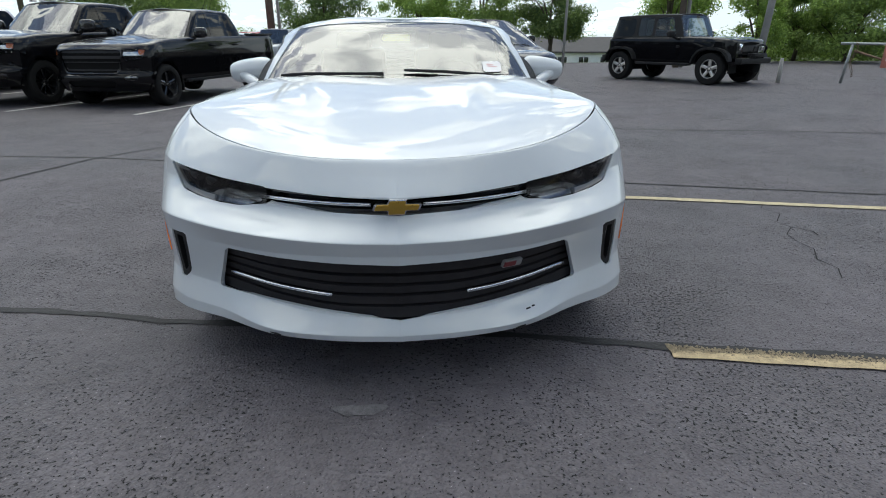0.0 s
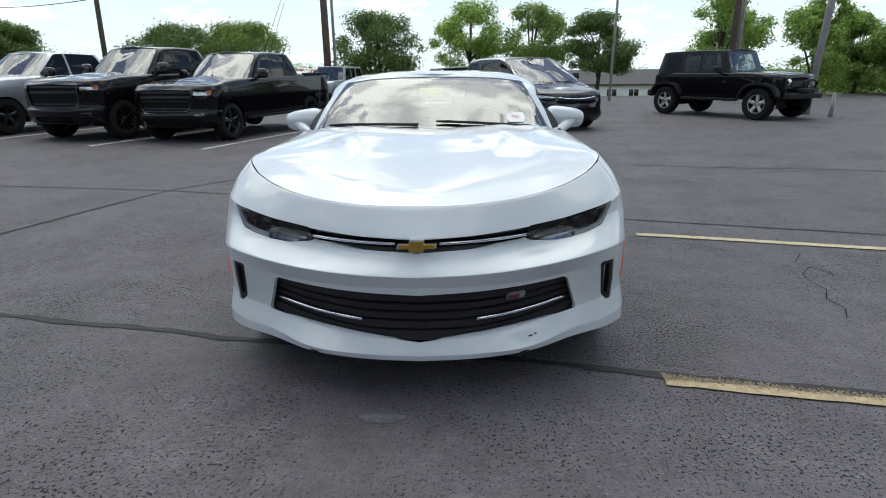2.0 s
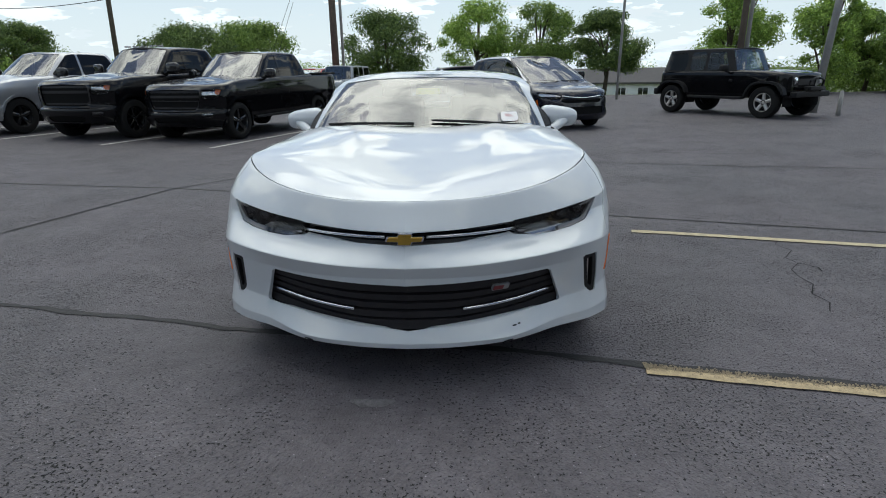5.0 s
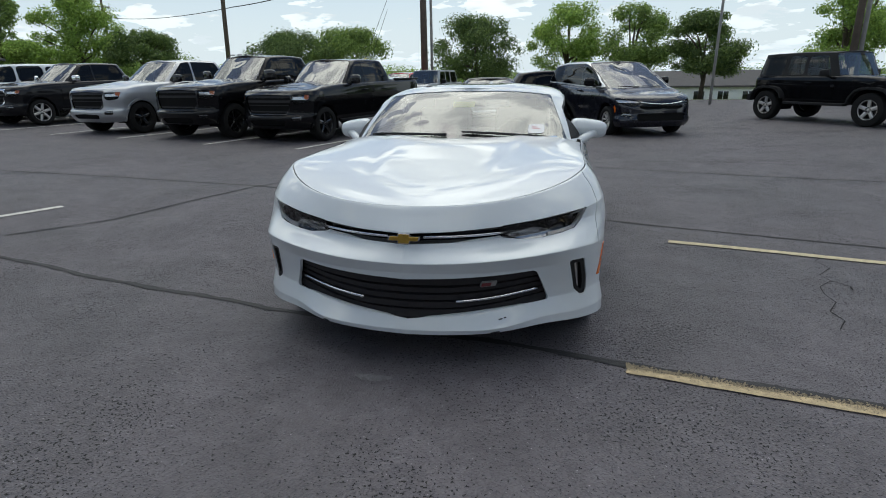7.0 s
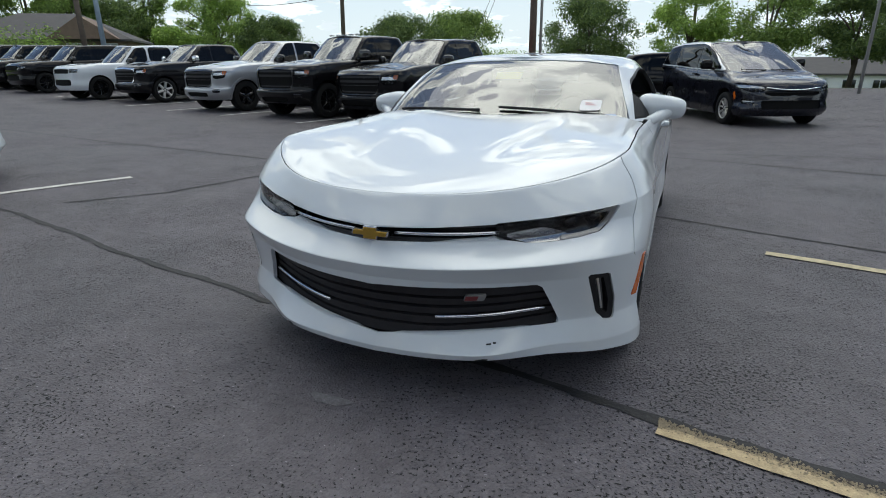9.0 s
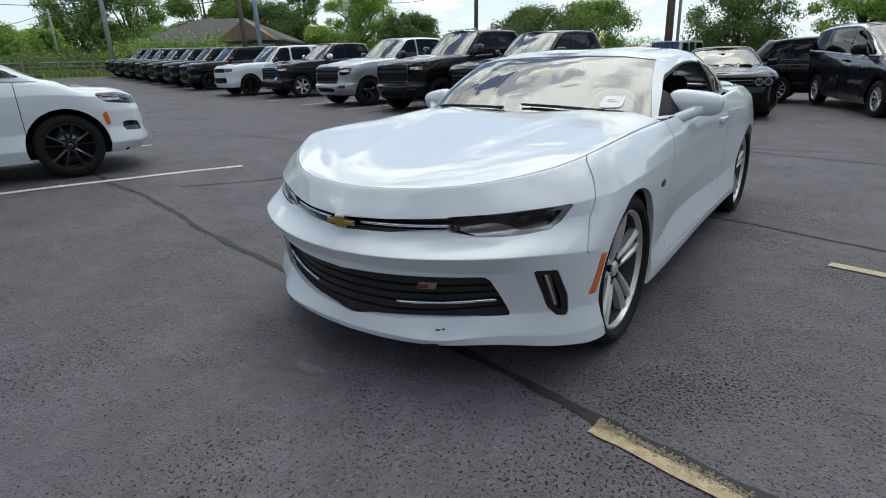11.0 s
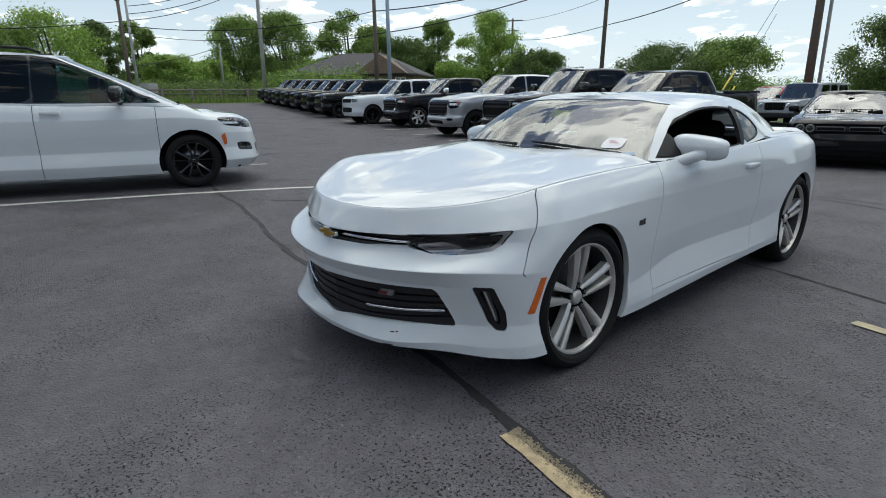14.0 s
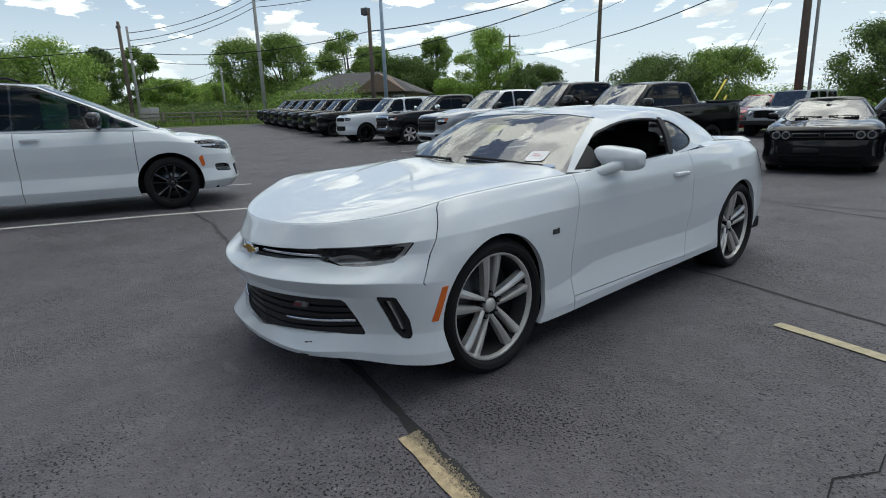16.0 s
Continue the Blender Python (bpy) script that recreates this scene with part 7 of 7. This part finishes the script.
wire(aim(B, -77.0, 5.9, 55), aim(B, -55.6, 7.6, 45), 0.8, 0.03)
wire(aim(B, -55.6, 7.6, 45), aim(B, -25.0, 13.5, 40), 0.9, 0.04)
wire(aim(B, -66.0, 5.3, 60), aim(B, -55.6, 5.6, 45), 0.5, 0.03)
wire(aim(B, -55.6, 5.6, 45), aim(B, -30.0, 11.6, 38), 0.6, 0.035)
for el in (10.6, 10.0, 9.5):
    wire(aim(B, -76.6, el - 3.2, 60), aim(B, -66.0, el + 0.2, 60), 0.6, 0.03)
    wire(aim(B, -66.0, el + 0.2, 60), aim(B, -50.0, el + 3.4, 60), 0.6, 0.03)
wire(aim(B, -100, 4.8, 58), aim(B, -77.2, 6.2, 55), 0.6, 0.03)
wire(aim(B, -77.2, 5.4, 55), aim(B, -66.0, 5.3, 60), 0.5, 0.025)
wire(aim(B, -77.2, 2.6, 55), aim(B, -69.5, 4.4, 85), 0.3, 0.03)
wire(aim(B, -69.5, 4.2, 85), aim(B, -66.0, 5.0, 60), 0.3, 0.03)

GUARD = mat("yellow_guard", (0.62, 0.52, 0.05), 0.5, 0, 0, 0.1, 6)
for (x0, y0, z0), (x1, y1, z1), r in (((-10.85, 27.3, -0.1), (-10.25, 28.88, 2.35), 0.045), ((-10.9, 28.8, -0.1), (-10.54, 29.8, 1.56), 0.045), ((-62.3, 17.9, 0.9), (-63.83, 17.19, 2.81), 0.07)):
    g = thing("guy_guard", pose(x0, y0, z0), "yellow plastic guard on a guy wire", "guard", "guards on guy wires")
    d = Vector((x1 - x0, y1 - y0, z1 - z0))
    V, F = tube([(0, 0, 0), tuple(d)], r, 8)
    link("sleeve", V, F, GUARD, g)
    V, F = tube([tuple(d), tuple(d * 3.2)], 0.012, 5)
    link("guy_wire", V, F, WIRE, g)

# ---- houses, fence and edges ----
SHINGLE = mat("grey_shingles", (0.085, 0.080, 0.080), 0.9, 0, 0, 0.25, 2.0, 0.6, 8)
BRICKTAN = mat("tan_brick", (0.19, 0.135, 0.10), 0.9, 0, 0, 0.2, 3, 0.3, 12)
SIDING = mat("white_siding", (0.84, 0.85, 0.86), 0.7, 0, 0, 0.05, 2)
PANE = glass_mat("window_pane", (0.05, 0.055, 0.06), 0.0, 1.7)
FENCEWOOD = mat("weathered_fence_wood", (0.20, 0.175, 0.145), 0.9, 0, 0, 0.3, 4, 0.5, 30)


def hip_house(name, m, L, D, wall, ridge, label, wallm, roofm, windows=0):
    t = thing(name, m, label, "house")
    part("wall", box(-L / 2, L / 2, -D / 2, D / 2, 0, wall, 0.02), wallm, t)
    o = 0.5
    V = [(-L / 2 - o, -D / 2 - o, wall), (L / 2 + o, -D / 2 - o, wall), (L / 2 + o, D / 2 + o, wall), (-L / 2 - o, D / 2 + o, wall), (-L / 2 + D * 0.45, 0, ridge), (L / 2 - D * 0.45, 0, ridge)]
    link("roof", V + [(a, b, c - 0.18) for a, b, c in V[:4]], [(0, 1, 5, 4), (1, 2, 5), (2, 3, 4, 5), (3, 0, 4), (6, 7, 1, 0), (7, 8, 2, 1), (8, 9, 3, 2), (9, 6, 0, 3), (9, 8, 7, 6)], roofm, t, smooth=False)
    for k in range(windows):
        x = -L / 2 + (k + 0.5) * L / windows
        w = part("window", box(x - 0.62, x + 0.62, -D / 2 - 0.05, -D / 2 + 0.02, 0.75, 2.25, 0.01), SIDING, t)
        for a, b in ((-0.52, -0.03), (0.03, 0.52)):
            part("pane", box(x + a, x + b, -D / 2 - 0.062, -D / 2 - 0.045, 0.85, 2.15, 0.004), PANE, w)
    return t


x, y = polar(B, -56.8, 72)
h = hip_house("house", pose(x, y, float(rise(np.array(x), np.array(y))) - 0.2, 0, 0, 40), 15, 11, 2.6, 5.2, "long low house with a grey hip roof", BRICKTAN, SHINGLE, 5)
V = [(1.0, -6.6, 2.6), (7.0, -6.6, 2.6), (4.0, -6.6, 4.6), (4.0, -1.5, 4.6), (1.0, -1.5, 2.6), (7.0, -1.5, 2.6)]
link("gable", V, [(0, 1, 2), (1, 5, 3, 2), (0, 2, 3, 4)], BRICKTAN, h, "tan gable front", smooth=False)
x, y = polar(A, 13.8, 74)
hip_house("white_house", pose(x, y, -3.0, 0, 0, -14), 24, 9, 2.75, 4.3, "white low building with paired windows and grey roof", SIDING, SHINGLE, 10)

# post and rail fence at the west edge
fence = thing("fence", pose(0, 0, 0), "weathered wooden post-and-rail fence", "fence")
p0, p1 = Vector((-50.5, 1.0, 0)), Vector((-46.0, 20.5, 0))
n = 10
for k in range(n):
    p = p0.lerp(p1, k / (n - 1))
    z = float(rise(np.array(p.x), np.array(p.y)))
    part("post", box(p.x - 0.09, p.x + 0.09, p.y - 0.09, p.y + 0.09, z - 0.2, z + 1.15, 0.015), FENCEWOOD, fence)
    if k < n - 1:
        q = p0.lerp(p1, (k + 1) / (n - 1))
        zq = float(rise(np.array(q.x), np.array(q.y)))
        for hh in (0.40, 0.72, 1.02):
            V, F = tube([(p.x, p.y, z + hh), (q.x, q.y, zq + hh)], 0.065, 6)
            link("rail", V, F, FENCEWOOD, fence)
box1 = part("utility_box", box(-0.7, 0.7, -0.4, 0.4, 0, 1.5, 0.04), GREYPOLE, None)
box1.matrix_basis = on_lot(-49.2, 11.2, 15)
tagged(box1, "pale utility cabinet behind the fence", "cabinet")
# tall grass by the fence
V, F = [], []
rg = random.Random(8)
for k in range(2600):
    q = rg.random()
    p = p0.lerp(p1, q)
    x, y = p.x - 0.2 + rg.gauss(0, 0.5), p.y + rg.gauss(0, 0.5)
    z = float(rise(np.array(x), np.array(y)))
    hgt, a = rg.uniform(0.2, 0.7), rg.uniform(0, 3.14)
    n0 = len(V)
    V += [(x - 0.05 * math.cos(a), y - 0.05 * math.sin(a), z), (x + 0.05 * math.cos(a), y + 0.05 * math.sin(a), z), (x + rg.gauss(0, 0.1), y + rg.gauss(0, 0.1), z + hgt)]
    F.append((n0, n0 + 1, n0 + 2))
tagged(link("tall_grass", V, F, LEAF, smooth=False), "tall green grass along the fence", "grass", "", "stuff")

# pipe gate with a chain and a sign at the lot's corner
GALV = mat("galvanised_pipe", (0.34, 0.36, 0.36), 0.45, 0.6, 0, 0.2, 14)
RUST = mat("rusty_chain", (0.20, 0.14, 0.09), 0.7, 0.4, 0, 0.4, 30)
SIGNRED = mat("faded_red_sign", (0.42, 0.16, 0.12), 0.6, 0, 0, 0.15, 9)
gz = float(rise(np.array(11.89), np.array(12.49)))
gate = thing("pipe_gate", pose(11.89, 12.49, gz, 0, 0, -39), "grey pipe gate with a rusty chain and faded sign", "gate")
V, F = tube([(-0.06, 0, 0), (-0.02, 0, 0.55), (0.02, 0, 1.0)], 0.035, 10)
link("gate_post", V, F, GALV, gate)
V, F = tube([(-0.25, 0, 1.02), (1.4, 0, 1.0), (3.6, 0, 0.98)], 0.035, 10)
link("top_rail", V, F, GALV, gate)
V, F = tube([(0.08, 0, 0.84), (0.75, 0, 0.62), (1.5, 0, 0.40)], 0.028, 8)
link("brace", V, F, RUST, gate)
V, F = tube([(3.55, 0, 0), (3.55, 0, 1.0)], 0.035, 10)
link("gate_post", V, F, GALV, gate)
for k in range(16):
    ring = []
    for q in range(13):
        a = 2 * math.pi * q / 12
        u, w = 0.024 * math.cos(a), 0.040 * math.sin(a)
        c = (0.10 + 0.05 * math.sin(k * 0.55), -0.05, 1.04 - 0.055 * k)
        ring.append((c[0] + u, c[1], c[2] + w) if k % 2 else (c[0], c[1] + u, c[2] + w))
    V, F = tube(ring, 0.008, 6, False)
    link("chain_link", V, F, RUST, gate)
sg = part("sign", box(0.72, 1.40, -0.06, -0.045, 0.42, 1.06, 0.004), SIGNRED, gate, "faded red sign plate")
for zz in (0.92, 0.78, 0.62):
    part("print_bar", box(0.80, 1.32, -0.064, -0.0605, zz - 0.03, zz + 0.03, 0.001, 1), SIDING, sg, "pale line of print")
